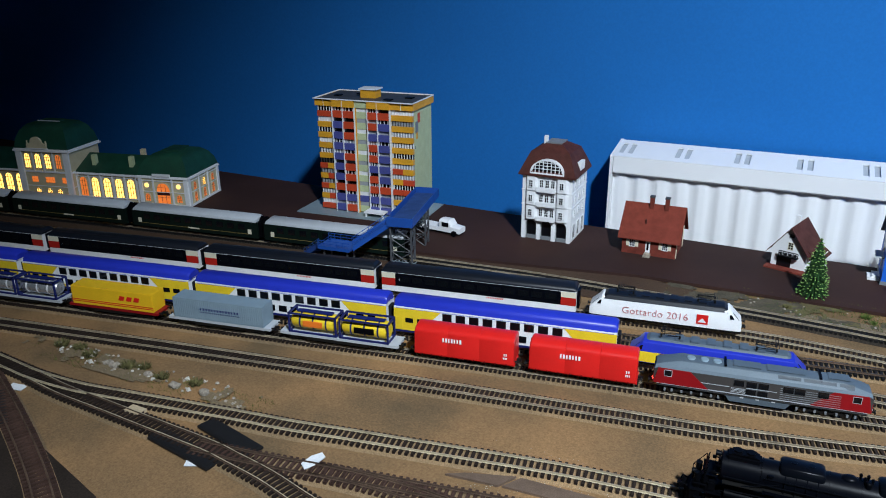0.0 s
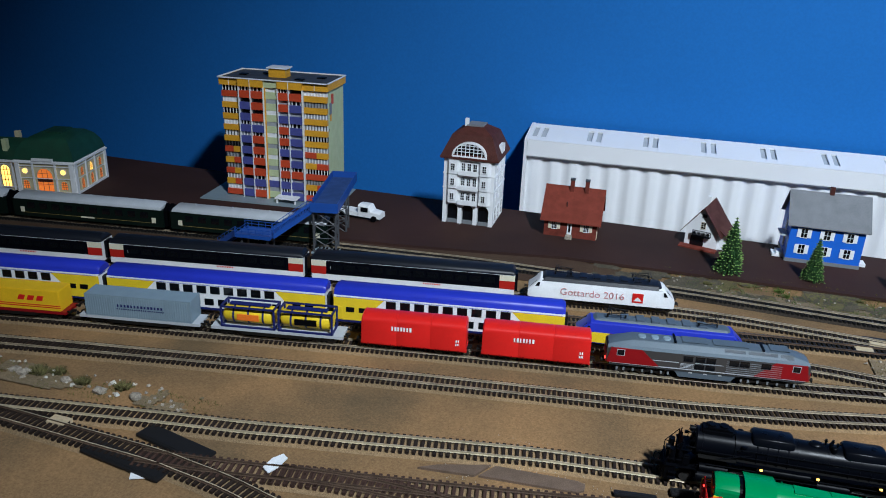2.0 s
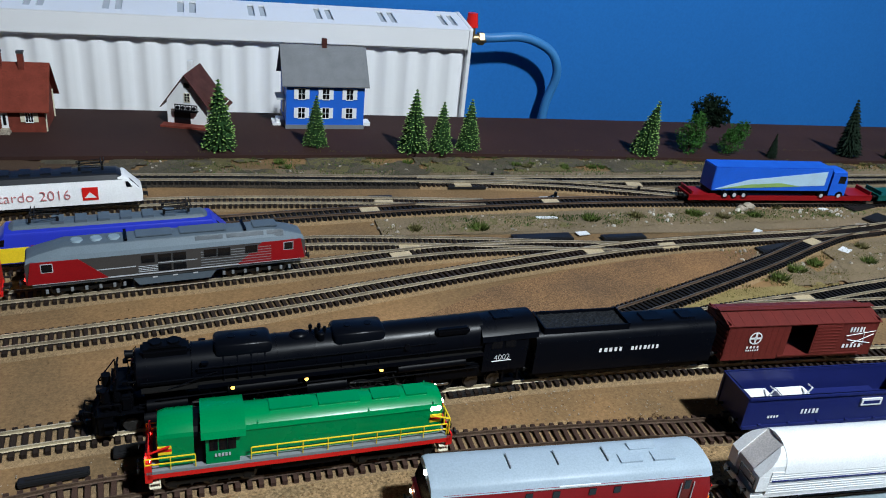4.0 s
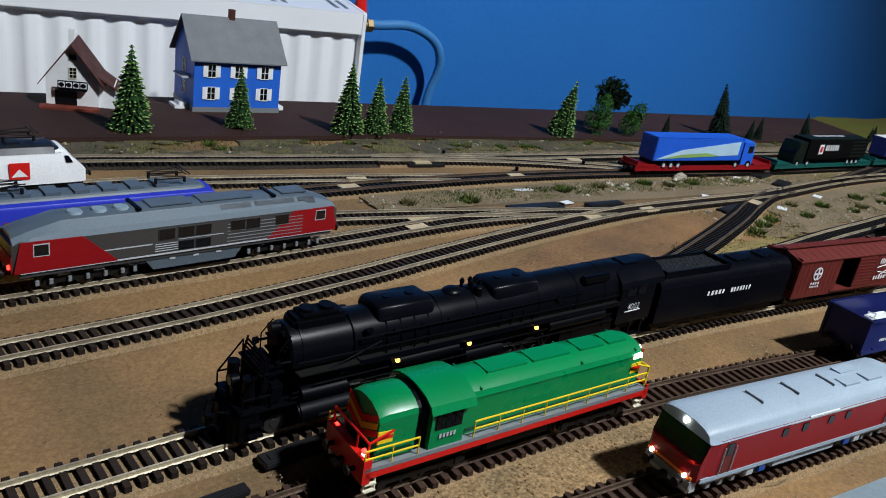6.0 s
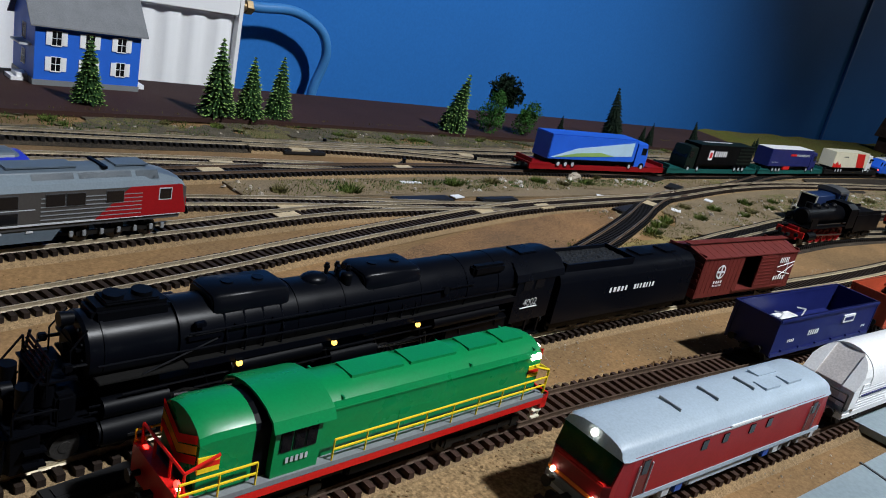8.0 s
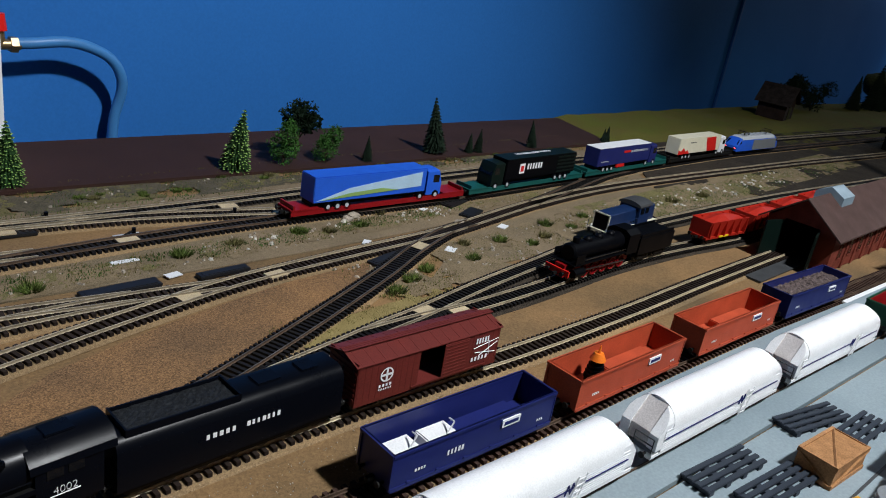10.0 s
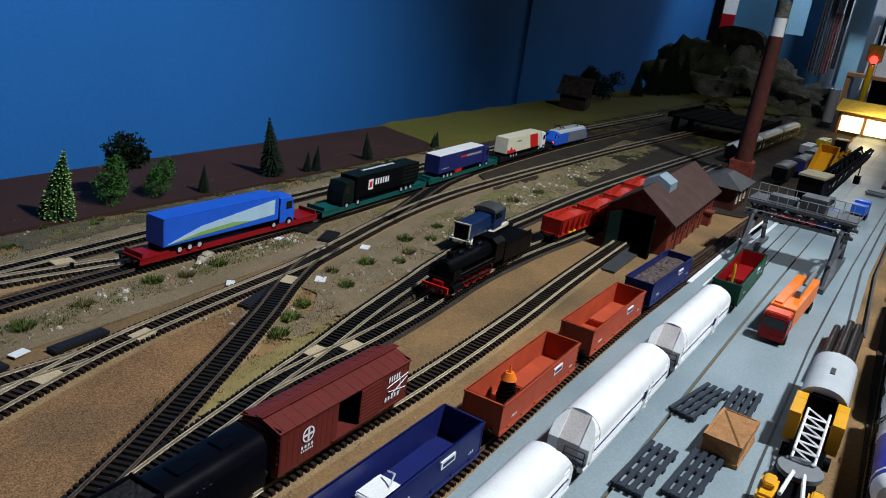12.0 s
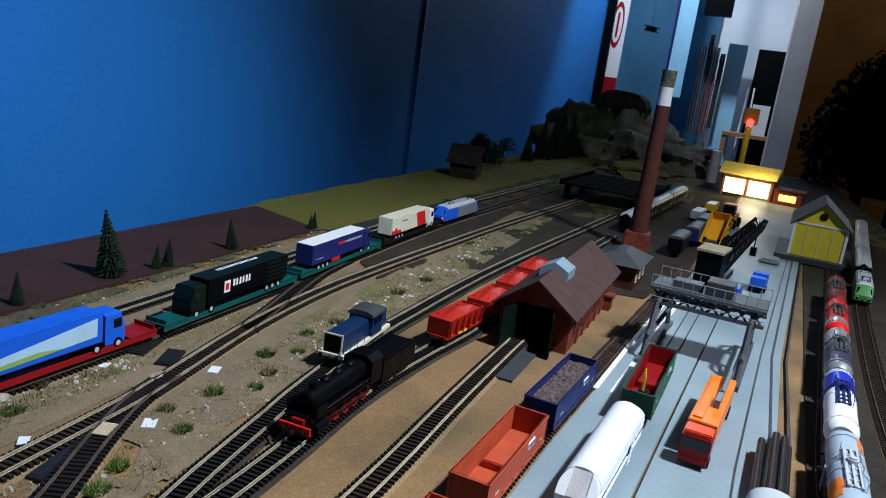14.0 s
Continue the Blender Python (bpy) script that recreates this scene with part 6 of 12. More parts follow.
            part("cover_plate", B((x0 + 0.010, x1 - 0.008, *sorted((s * 0.0207, s * 0.0210)), 0.0116, 0.0128)), STEEL, cyl, "bright worn plate")
            part("piston_rod", rod(bmesh.new(), (x1, s * 0.0150, 0.0128), (x1 + 0.014, s * 0.0150, 0.0128), 0.0008, 8), STEEL, t)
            part("slide_bar", B((x1, x1 + 0.020, *sorted((s * 0.0142, s * 0.0158)), 0.0152, 0.0162)), STEEL, t, "bright steel slide bar")
            part("crosshead", B((x1 + 0.010, x1 + 0.017, *sorted((s * 0.0140, s * 0.0160)), 0.0112, 0.0152), bevel=0.0005), STEEL, t)
            part("main_rod", rod(bmesh.new(), (x1 + 0.014, s * 0.0152, 0.0126), (x1 + 0.055, s * 0.0146, 0.0086), 0.0009, 6), STEEL, t, "steel main rod")
            part("side_rod", B((x1 + 0.012, x1 + 0.078, *sorted((s * 0.0124, s * 0.0134)), 0.0075, 0.0096), bevel=0.0003), STEEL, t, "bright steel side rod")
            part("radius_rod", rod(bmesh.new(), (x1 + 0.002, s * 0.0150, 0.0215), (x1 + 0.032, s * 0.0150, 0.0200), 0.0006, 6), STEEL, t)
            part("expansion_link", rod(bmesh.new(), (x1 + 0.033, s * 0.0150, 0.0245), (x1 + 0.036, s * 0.0150, 0.0160), 0.0010, 6), DARK, t)
            part("eccentric_rod", rod(bmesh.new(), (x1 + 0.035, s * 0.0152, 0.0165), (x1 + 0.054, s * 0.0155, 0.0100), 0.0006, 6), STEEL, t)
        for x in (-0.069, -0.020, 0.033):
            p = part("running_lamp", ball(bmesh.new(), (x, s * 0.0190, 0.0322), 0.0014, (1, 1, 1), 2), AMBERGLOW, t, "small lit running lamp")
            part("lamp_hood", B((x - 0.0016, x + 0.0016, *sorted((s * 0.0176, s * 0.0196)), 0.0336, 0.0341)), BLACK, p)
        part("cab_step", B((0.128, 0.146, *sorted((s * 0.0130, s * 0.0165)), 0.0060, 0.0070), (0.130, 0.1315, *sorted((s * 0.0150, s * 0.0160)), 0.0070, 0.0180), (0.1425, 0.144, *sorted((s * 0.0150, s * 0.0160)), 0.0070, 0.0180)), BLACK, t)
        part("ash_pan", B((0.060, 0.112, *sorted((s * 0.0080, s * 0.0150)), 0.0130, 0.0240), bevel=0.001), BLACK, t)
    dm = driver_mesh(0.0098)
    for x0 in (-0.088, 0.020):
        for k in range(4):
            part("driving_wheel", dm, DARK, t, at=pose(x0 + k * 0.0210, 0, 0))
    for x in (-0.138, -0.116, 0.108, 0.126):
        part("wheelset", WHEELS[0.0054], WHEEL, t, at=pose(x, 0, 0))
    part("main_frame", B((-0.140, 0.150, -0.0062, 0.0062, 0.006, 0.0235)), BLACK, t)
    part("boiler_saddle", loft(bmesh.new(), [(-0.128, [(-0.0120, 0.020), (0.0120, 0.020), (0.0075, 0.033), (-0.0075, 0.033)]), (-0.100, [(-0.0120, 0.020), (0.0120, 0.020), (0.0075, 0.033), (-0.0075, 0.033)])]), BLACK, t)
    # pilot, deck, air pumps and the stepped front platform
    pil = loft(bmesh.new(), [(-0.1640, [(-0.0080, 0.0030), (0.0080, 0.0030), (0.0080, 0.0150), (-0.0080, 0.0150)]), (-0.1600, [(-0.0140, 0.0022), (0.0140, 0.0022), (0.0142, 0.0172), (-0.0142, 0.0172)]), (-0.1500, [(-0.0152, 0.0030), (0.0152, 0.0030), (0.0155, 0.0180), (-0.0155, 0.0180)])])
    pilot = part("pilot", pil, BLACK, t, "rounded cast pilot", smooth=30)
    for i in range(9):
        y = -0.0120 + i * 0.0030
        part("pilot_bar", rod(bmesh.new(), (-0.1606 - 0.0036 * (1 - abs(y) / 0.0142), y, 0.0165), (-0.1624 - 0.0036 * (1 - abs(y) / 0.0142), y * 1.05, 0.0022), 0.0006, 5), BLACK, pilot)
    bm = B((-0.1700, -0.1600, -0.0016, 0.0016, 0.0085, 0.0125), (-0.1735, -0.1690, -0.0026, 0.0026, 0.0075, 0.0135), bevel=0.0006)
    part("coupler", bm, BLACK, t)
    for s in (-1, 1):
        bm = bmesh.new()
        for a, b in (((-0.1620, s * 0.0060, 0.0150), (-0.1690, s * 0.0062, 0.0175)), ((-0.1690, s * 0.0062, 0.0175), (-0.1705, s * 0.0064, 0.0120)), ((-0.1705, s * 0.0064, 0.0120), (-0.1685, s * 0.0066, 0.0075))):
            rod(bm, a, b, 0.0007, 6)
        part("air_hose", bm, BLACK, t)
        part("front_step", B((-0.1560, -0.1480, *sorted((s * 0.0140, s * 0.0175)), 0.0055, 0.0064), (-0.1560, -0.1480, *sorted((s * 0.0140, s * 0.0175)), 0.0115, 0.0124)), BLACK, t)
    part("front_deck", B((-0.1610, -0.1260, -0.0158, 0.0158, 0.0180, 0.0192), bevel=0.0003), BLACK, t, "flat front deck")
    for s in (-1, 1):
        for dx in (-0.1540, -0.1465):
            bm = rod(bmesh.new(), (dx, s * 0.0088, 0.0192), (dx, s * 0.0088, 0.0250), 0.0036, 16)
            rod(bm, (dx, s * 0.0088, 0.0250), (dx, s * 0.0088, 0.0262), 0.0020, 12)
            rod(bm, (dx, s * 0.0088, 0.0262), (dx, s * 0.0088, 0.0345), 0.0033, 16)
            part("air_pump", bm, BLACK, t, "upright air pump", smooth=40)
        part("pump_shield", B((-0.1440, -0.1360, *sorted((s * 0.0050, s * 0.0135)), 0.0192, 0.0300), bevel=0.0012), BLACK, t)
        bm = bmesh.new()
        for a, b in (((-0.1600, s * 0.0148, 0.0192), (-0.1600, s * 0.0148, 0.0262)), ((-0.1600, s * 0.0148, 0.0262), (-0.1475, s * 0.0122, 0.0432)), ((-0.1475, s * 0.0122, 0.0432), (-0.1475, s * 0.0122, 0.0300)), ((-0.1440, s * 0.0148, 0.0192), (-0.1440, s * 0.0148, 0.0262)), ((-0.1600, s * 0.0148, 0.0262), (-0.1440, s * 0.0148, 0.0262))):
            rod(bm, a, b, 0.0005, 5)
        part("front_handrail", bm, BLACK, t)
        for z in (0.0215, 0.0242):
            part("ladder_rung", rod(bmesh.new(), (-0.1320, s * 0.0150, z), (-0.1240, s * 0.0150, z), 0.0005, 5), BLACK, t)
    part("pump_platform", B((-0.1500, -0.1360, -0.0125, 0.0125, 0.0356, 0.0364)), BLACK, t)
    for k in range(5):
        part("platform_bar", rod(bmesh.new(), (-0.1480 + k * 0.0006, -0.0120, 0.0365 + k * 0.0018), (-0.1480 + k * 0.0006, 0.0120, 0.0365 + k * 0.0018), 0.0006, 6), BLACK, t)
    for y in (-0.0120, -0.004, 0.004, 0.0120):
        part("platform_post", rod(bmesh.new(), (-0.1484, y, 0.0300), (-0.1450, y, 0.0450), 0.0006, 6), BLACK, t)
    bm = rod(bmesh.new(), (-0.1555, 0, 0.0292), (-0.1600, 0, 0.0292), 0.0028, 16, 0.0031)
    lampcase = part("headlamp", bm, BLACK, t, "unlit front headlamp", smooth=40)
    part("lens", rod(bmesh.new(), (-0.1600, 0, 0.0292), (-0.1604, 0, 0.0292), 0.0024, 16), GLASS, lampcase)
    part("headlamp_stand", B((-0.1590, -0.1550, -0.0020, 0.0020, 0.0192, 0.0260)), BLACK, t)
    # the front is a little shorter than drawn above
    done = set()
    for ob in t.children_recursive:
        if ob.location.x < -0.08:
            ob.location.x = -0.08 + (ob.location.x + 0.08) * 0.91
        elif ob.location.x == 0.0 and ob.type == "MESH" and ob.data.name not in done:
            done.add(ob.data.name)
            for v in ob.data.vertices:
                if v.co.x < -0.08:
                    v.co.x = -0.08 + (v.co.x + 0.08) * 0.91
    return t


def steam_tender(m):
    L, w = 0.158, 0.0340
    t = thing("steam_tender", "long black steam engine tender with white lettering bars", "tender", m)
    sec = [(-w / 2, 0.0110), (-w / 2, 0.0372), (-w / 2 + 0.0014, 0.0415), (-w / 2 + 0.0052, 0.0452), (-w / 2 + 0.0085, 0.0462), (w / 2 - 0.0085, 0.0462), (w / 2 - 0.0052, 0.0452), (w / 2 - 0.0014, 0.0415), (w / 2, 0.0372), (w / 2, 0.0110)]
    part("body", loft(bmesh.new(), [(-L / 2, sec), (L / 2, sec)]), SATIN_BLACK, t, "smooth black tank body", smooth=30)
    each("coal_bunker_rim", [(-L / 2 + 0.006, 0.000, -0.0130, -0.0118, 0.0440, 0.0490), (-L / 2 + 0.006, 0.000, 0.0118, 0.0130, 0.0440, 0.0490), (-0.0012, 0.0002, -0.0130, 0.0130, 0.0455, 0.0496), (-L / 2 + 0.006, -L / 2 + 0.0072, -0.0130, 0.0130, 0.0455, 0.0496)], SATIN_BLACK, t, "raised bunker rim")
    n, g = 30, []
    bm = bmesh.new()
    for i in range(n + 1):
        x = -L / 2 + 0.0072 + (L / 2 - 0.0084) * i / n
        g.append([bm.verts.new((x, -0.0118 + 0.0236 * k / 12, 0.0466 + 0.0007 * noise.noise(Vector((x * 420, k * 0.8, 2))))) for k in range(13)])
    for a, b in zip(g, g[1:]):
        for k in range(12):
            bm.faces.new((a[k], b[k], b[k + 1], a[k + 1]))
    part("coal", bm, COAL, t, "fine dark grey coal")
    each("water_hatch", [(0.016, 0.034, -0.0065, 0.0065, 0.0460, 0.0474), (0.050, 0.064, -0.0065, 0.0065, 0.0460, 0.0474)], SATIN_BLACK, t, bevel=0.0006)
    bm = bmesh.new()
    for x in [-L / 2 + 0.003 + i * (L - 0.006) / 30 for i in range(31)]:
        for s in (-1, 1):
            for z in (0.0135, 0.0385):
                ball(bm, (x, s * w / 2, z), 0.00028, (1, 1, 1), 0)
    pieces("rivet", bm, SATIN_BLACK, t)
    pieces("lettering_bar", bars(5, 0.022, 0.0036, seed=21), WHITE, t, "white lettering bars", at=pose(-0.014, -w / 2 - 0.0002, 0.0270))
    pieces("lettering_bar", bars(7, 0.026, 0.0036, seed=22), WHITE, t, "white lettering bars", at=pose(0.016, -w / 2 - 0.0002, 0.0270))
    part("frame", B((-L / 2 - 0.001, L / 2 + 0.001, -0.0150, 0.0150, 0.0085, 0.0112)), BLACK, t)
    bm = bmesh.new()
    x = L / 2 + 0.0012
    for y in (-0.013, -0.006):
        rod(bm, (x, y, 0.010), (x, y, 0.046), 0.0005, 5)
    for k in range(8):
        rod(bm, (x, -0.013, 0.012 + 0.004 * k), (x, -0.006, 0.012 + 0.004 * k), 0.0004, 5)
    part("ladder", bm, BLACK, t)
    headlamp(t, (L / 2 + 0.0006, 0.0, 0.0425), 0.0018, WHITE, "", (1, 0, 0))
    for i in range(7):
        part("wheelset", WHEELS[0.0054], WHEEL, t, at=pose(-L / 2 + 0.014 + i * 0.0215, 0, 0))
    part("side_frame", B((-L / 2 + 0.006, L / 2 - 0.006, -0.0120, -0.0106, 0.0040, 0.0095), (-L / 2 + 0.006, L / 2 - 0.006, 0.0106, 0.0120, 0.0040, 0.0095)), DARK, t)
    ends(t, L)
    return t


def goods_steam(m):
    """A smaller black engine with red wheels; it faces -x."""
    t = thing("goods_steam_locomotive", "black goods steam locomotive with red wheels and buffer beam", "locomotive", m)
    zc = 0.0320
    part("boiler", loft(bmesh.new(), [(-0.070, circle(0.0085, zc)), (-0.068, circle(0.0105, zc)), (0.030, circle(0.0112, zc))]), BLACK, t, smooth=35)
    bm = rod(bmesh.new(), (-0.058, 0, zc + 0.009), (-0.058, 0, zc + 0.0165), 0.0042, 14)
    for x in (-0.035, -0.012, 0.012):
        ball(bm, (x, 0, zc + 0.010), 0.0058, (1.1, 0.9, 0.9), 2)
    pieces("boiler_dome", bm, BLACK, t, smooth=50)
    cab = [(-0.0165, 0.018), (-0.0165, 0.0430), (-0.009, 0.0478), (0.009, 0.0478), (0.0165, 0.0430), (0.0165, 0.018)]
    part("cab", loft(bmesh.new(), [(0.030, cab), (0.054, cab)]), BLACK, t)
    part("running_board", B((-0.076, 0.032, -0.0165, 0.0165, 0.0208, 0.0220)), BLACK, t)
    pieces("smoke_deflector", B((-0.073, -0.056, -0.0160, -0.0152, 0.0225, 0.0330), (-0.073, -0.056, 0.0152, 0.0160, 0.0225, 0.0330)), BLACK, t)
    part("frame", B((-0.080, 0.052, -0.0065, 0.0065, 0.0050, 0.0200)), DARKRED, t, "red frame")
    part("buffer_beam", B((-0.0845, -0.082, -0.0165, 0.0165, 0.0095, 0.0165)), RED, t, "red buffer beam")
    part("cylinder", rod(rod(bmesh.new(), (-0.074, -0.0145, 0.0115), (-0.054, -0.0145, 0.0115), 0.005, 14), (-0.074, 0.0145, 0.0115), (-0.054, 0.0145, 0.0115), 0.005, 14), BLACK, t)
    bm = bmesh.new()
    for s in (-1, 1):
        rod(bm, (-0.054, s * 0.0125, 0.0115), (0.036, s * 0.0125, 0.0090), 0.0009, 6)
        rod(bm, (-0.068, s * 0.0150, 0.0255), (0.03, s * 0.0150, 0.0255), 0.0005, 5)
    part("side_rod", bm, STEEL, t)
    me = driver_mesh(0.0080).copy()
    me.materials.clear()
    me.materials.append(DARKRED)
    for k in range(5):
        part("driving_wheel", me, DARKRED, t, at=pose(-0.042 + k * 0.0185, 0, 0))
    part("wheelset", WHEELS[0.0054], WHEEL, t, at=pose(-0.068, 0, 0))
    ends(t, 0.168)
    td = [(-0.0155, 0.012), (-0.0155, 0.0340), (0.0155, 0.0340), (0.0155, 0.012)]
    p = part("tender_body", loft(bmesh.new(), [(0.060, td), (0.142, td)]), BLACK, t, "black tender")
    part("tender_top", B((0.062, 0.140, -0.0145, -0.0132, 0.034, 0.0385), (0.062, 0.140, 0.0132, 0.0145, 0.034, 0.0385), (0.064, 0.138, -0.0132, 0.0132, 0.0335, 0.0355)), BLACK, p)
    bogies(t, (0.080, 0.122), 0.021)
    return t

# ---- the trains on their lines ----
for x1 in (0.237, -0.071, -0.379, -0.687, -0.995):
    double_deck_coach(LINES["d"].stand(x1 - 0.302, x1), "double-deck train")


def blue_yellow(t, L, w):
    slanted(t, "yellow_flank", [(-L / 2 + 0.004, 0.0085), (-0.012, 0.0085), (-0.040, 0.0225), (-L / 2 + 0.006, 0.0225)], w, YELLOW, "yellow flank")
    slanted(t, "white_flank", [(-0.012, 0.0085), (0.030, 0.0085), (0.012, 0.0225), (-0.040, 0.0225)], w, WHITE, "white flank")


modern_electric("blue_electric_locomotive", "blue and yellow electric locomotive with grey roof", LINES["d"].stand(0.246, 0.462), 0.208, BLUE, SLATE, blue_yellow, 0.0095)
for x1 in (0.152, -0.155, -0.462, -0.769, -1.076):
    express_coach(LINES["e"].stand(x1 - 0.300, x1), "express train")


def event_livery(t, L, w):
    words("Gottardo 2016", 0.0148, paint("faded_red_lettering", (0.56, 0.20, 0.21), 0.4), t, pose(-0.012, -w / 2 - 0.0004, 0.0148, 90, 0, 0), "red lettering")
    part("emblem", B((0.044, 0.059, -w / 2 - 0.0004, -w / 2, 0.0125, 0.0265)), RED, t, "red square emblem")
    bm = bmesh.new()
    pts = [(0.0455, 0.0150), (0.0512, 0.0215), (0.0575, 0.0150)]
    v = [bm.verts.new((x, -w / 2 - 0.0006, z)) for x, z in pts]
    bm.faces.new(v)
    part("emblem_peak", bm, WHITE, t)


modern_electric("white_electric_locomotive", "white electric locomotive with dark roof and red lettering", LINES["e"].stand(0.165, 0.376), 0.205, WHITE, BLACKROOF, event_livery)
for x1 in (-0.177, -0.464, -0.751, -1.038):
    green_coach(LINES["f"].stand(x1 - 0.277, x1), "sleeping-car train")

heavy_diesel(LINES["c"].stand(0.288, 0.526))
hood_wagon(LINES["c"].stand(0.141, 0.276), "hooded wagons")
hood_wagon(LINES["c"].stand(-0.007, 0.128), "hooded wagons")
t = thing("tank_container_wagon", "flat wagon with two yellow tank containers in blue frames", "freight wagon", LINES["c"].stand(-0.200, -0.022))
flat_frame(t, 0.170)
tank_container(t, -0.037, YELLOW, NAVY, NAVY, "blue frame of a yellow tank", ORANGE)
tank_container(t, 0.037, YELLOW, NAVY, NAVY, "blue frame of a yellow tank", BLACK)
t = thing("container_wagon", "flat wagon carrying a long grey corrugated container", "freight wagon", LINES["c"].stand(-0.371, -0.207))
flat_frame(t, 0.160)
c = container(t, -0.070, 0.070, BLUEGREY, "grey corrugated container")
pieces("legend", bars(14, 0.062, 0.0034, seed=31), NAVY, c, "dark lettering bars", at=pose(0.004, -0.0150, 0.0285))
pieces("legend", bars(22, 0.064, 0.0014, seed=32), NAVY, c, at=pose(0.004, -0.0150, 0.0250))
t = thing("yellow_container_wagon", "red flat wagon carrying a yellow container with red lettering bars", "freight wagon", LINES["c"].stand(-0.5385, -0.3835))
flat_frame(t, 0.150, DARKRED)
box_body = part("container", B((-0.069, 0.069, -0.0142, 0.0142, 0.0130, 0.0420), bevel=0.0008), paint("parcel_yellow_paint", (0.80, 0.49, 0.012), 0.4), t, "smooth amber yellow container")
for k in range(3):
    x = 0.012 + k * 0.0125
    slanted(box_body, "legend_block", [(x, 0.0270), (x + 0.0085, 0.0270), (x + 0.0115, 0.0338), (x + 0.0030, 0.0338)], 0.0284, RED, "slanted red lettering block")
slab("red_line", t, -0.069, 0.069, 0.0205, 0.0216, 0.0284, RED)
slab("red_line", t, -0.069, 0.069, 0.0178, 0.0189, 0.0284, RED)
t = thing("silver_tank_wagon", "flat wagon with two silver tank containers in dark frames", "freight wagon", LINES["c"].stand(-0.712, -0.547))
flat_frame(t, 0.158)
tank_container(t, -0.037, SILVER, WHITE, NAVY, "dark frame of a silver tank")
tank_container(t, 0.037, SILVER, WHITE, NAVY, "dark frame of a silver tank")
for k in range(3):
    x = -0.724 - 0.178 * k
    t = thing("silver_tank_wagon", "flat wagon with two silver tank containers in dark frames", "freight wagon", LINES["c"].stand(x - 0.165, x))
    flat_frame(t, 0.158)
    tank_container(t, -0.037, SILVER, WHITE, NAVY, "dark frame of a silver tank")
    tank_container(t, 0.037, SILVER, WHITE, NAVY, "dark frame of a silver tank")

# the long black engine and its train
BB = 0.915
a = LINES["a"]
box_car(a.stand(BB - 0.073, BB + 0.073))
steam_tender(a.stand(BB - 0.073 - 0.012 - 0.158, BB - 0.085))
articulated_steam(a.stand(0.372, 0.640) @ pose(0.010, 0, 0))

hood_diesel(LINES["g"].stand(0.396, 0.583))
goggle_diesel(LINES["h"].stand(0.545, 0.735))
g = LINES["g"]
first = gondola(g.stand(0.803, 0.955), "open goods wagons", NAVY, "navy blue open goods wagon with two white hatches inside")
for x in (-0.055, -0.022):
    p = part("hatch", B((x - 0.013, x + 0.013, -0.011, 0.011, 0.0125, 0.0240), bevel=0.001), WHITE, first, "white box inside")
    bm = rod(bmesh.new(), (x + 0.004, -0.003, 0.024), (x + 0.009, -0.003, 0.032), 0.0006, 5)
    rod(bm, (x + 0.009, -0.003, 0.032), (x + 0.011, 0.004, 0.030), 0.0006, 5)
    part("hatch_lever", bm, WHITE, p)
pieces("legend", bars(5, 0.016, 0.0040, seed=41), WHITE, first, at=pose(-0.022, -0.0172, 0.0200))
second = gondola(g.stand(0.983, 1.141), "open goods wagons", OXIDE, "oxide red open goods wagon with a small lamp inside")
gondola(g.stand(1.170, 1.332), "open goods wagons", OXIDE, "empty oxide red open goods wagon")
gondola(g.stand(1.352, 1.514), "open goods wagons", NAVY, "navy blue open goods wagon filled with gravel", load=(LOAD, 0.0285))
t = thing("work_lamp", "small black work lamp with an orange flame-shaped top", "lamp", second.matrix_basis @ pose(-0.030, 0.002, 0.0125))
bm = rod(bmesh.new(), (0, 0, 0), (0, 0, 0.004), 0.0075, 14)
for k in range(4):
    rod(bm, (0, 0, 0.004 + k * 0.0035), (0, 0, 0.006 + k * 0.0035), 0.0085 - 0.0006 * k, 14)
rod(bm, (0, 0, 0.004), (0, 0, 0.022), 0.0055, 12)
part("spring_body", bm, BLACK, t, smooth=40)
bm = rod(bmesh.new(), (0, 0, 0.021), (0, 0, 0.027), 0.0070, 14, 0.004)
rod(bm, (0, 0, 0.027), (0, 0, 0.034), 0.0015, 8, 0.0004)
part("cap", bm, ORANGE, t, "orange cap", smooth=40)
h = LINES["h"]
for a0, a1 in ((0.757, 0.963), (0.974, 1.185), (1.196, 1.408)):
    hopper(h.stand(a0, a1), "white hopper wagons")
third = gondola(h.stand(1.435, 1.625), "open goods wagons", paint("wagon_green_paint", (0.012, 0.085, 0.042), 0.45), "green open goods wagon with a red interior", inside=DARKRED, L=0.172)
pieces("inner_lining", B((-0.0845, 0.0845, -0.0158, -0.0150, 0.0126, 0.0355), (-0.0845, 0.0845, 0.0150, 0.0158, 0.0126, 0.0355), (-0.085, -0.0842, -0.015, 0.015, 0.0126, 0.0355), (0.0842, 0.085, -0.015, 0.015, 0.0126, 0.0355)), DARKRED, third, "red inner lining")
bm = bmesh.new()
for k in range(5):
    rod(bm, (-0.004 + 0.002 * k, 0.002 * (k % 2), 0), (-0.004 + 0.003 * k, 0.001 * k, 0.030 + 0.003 * (k % 3)), 0.001, 6)
t = thing("yellow_tool_stack", "bundle of yellow and black upright tools in the wagon", "tools", third.matrix_basis @ pose(-0.045, 0, 0.0125))
part("rods", bm, YELLOW, t)
part("clamp", B((-0.006, 0.010, -0.004, 0.006, 0.0, 0.012), bevel=0.001), BLACK, t)

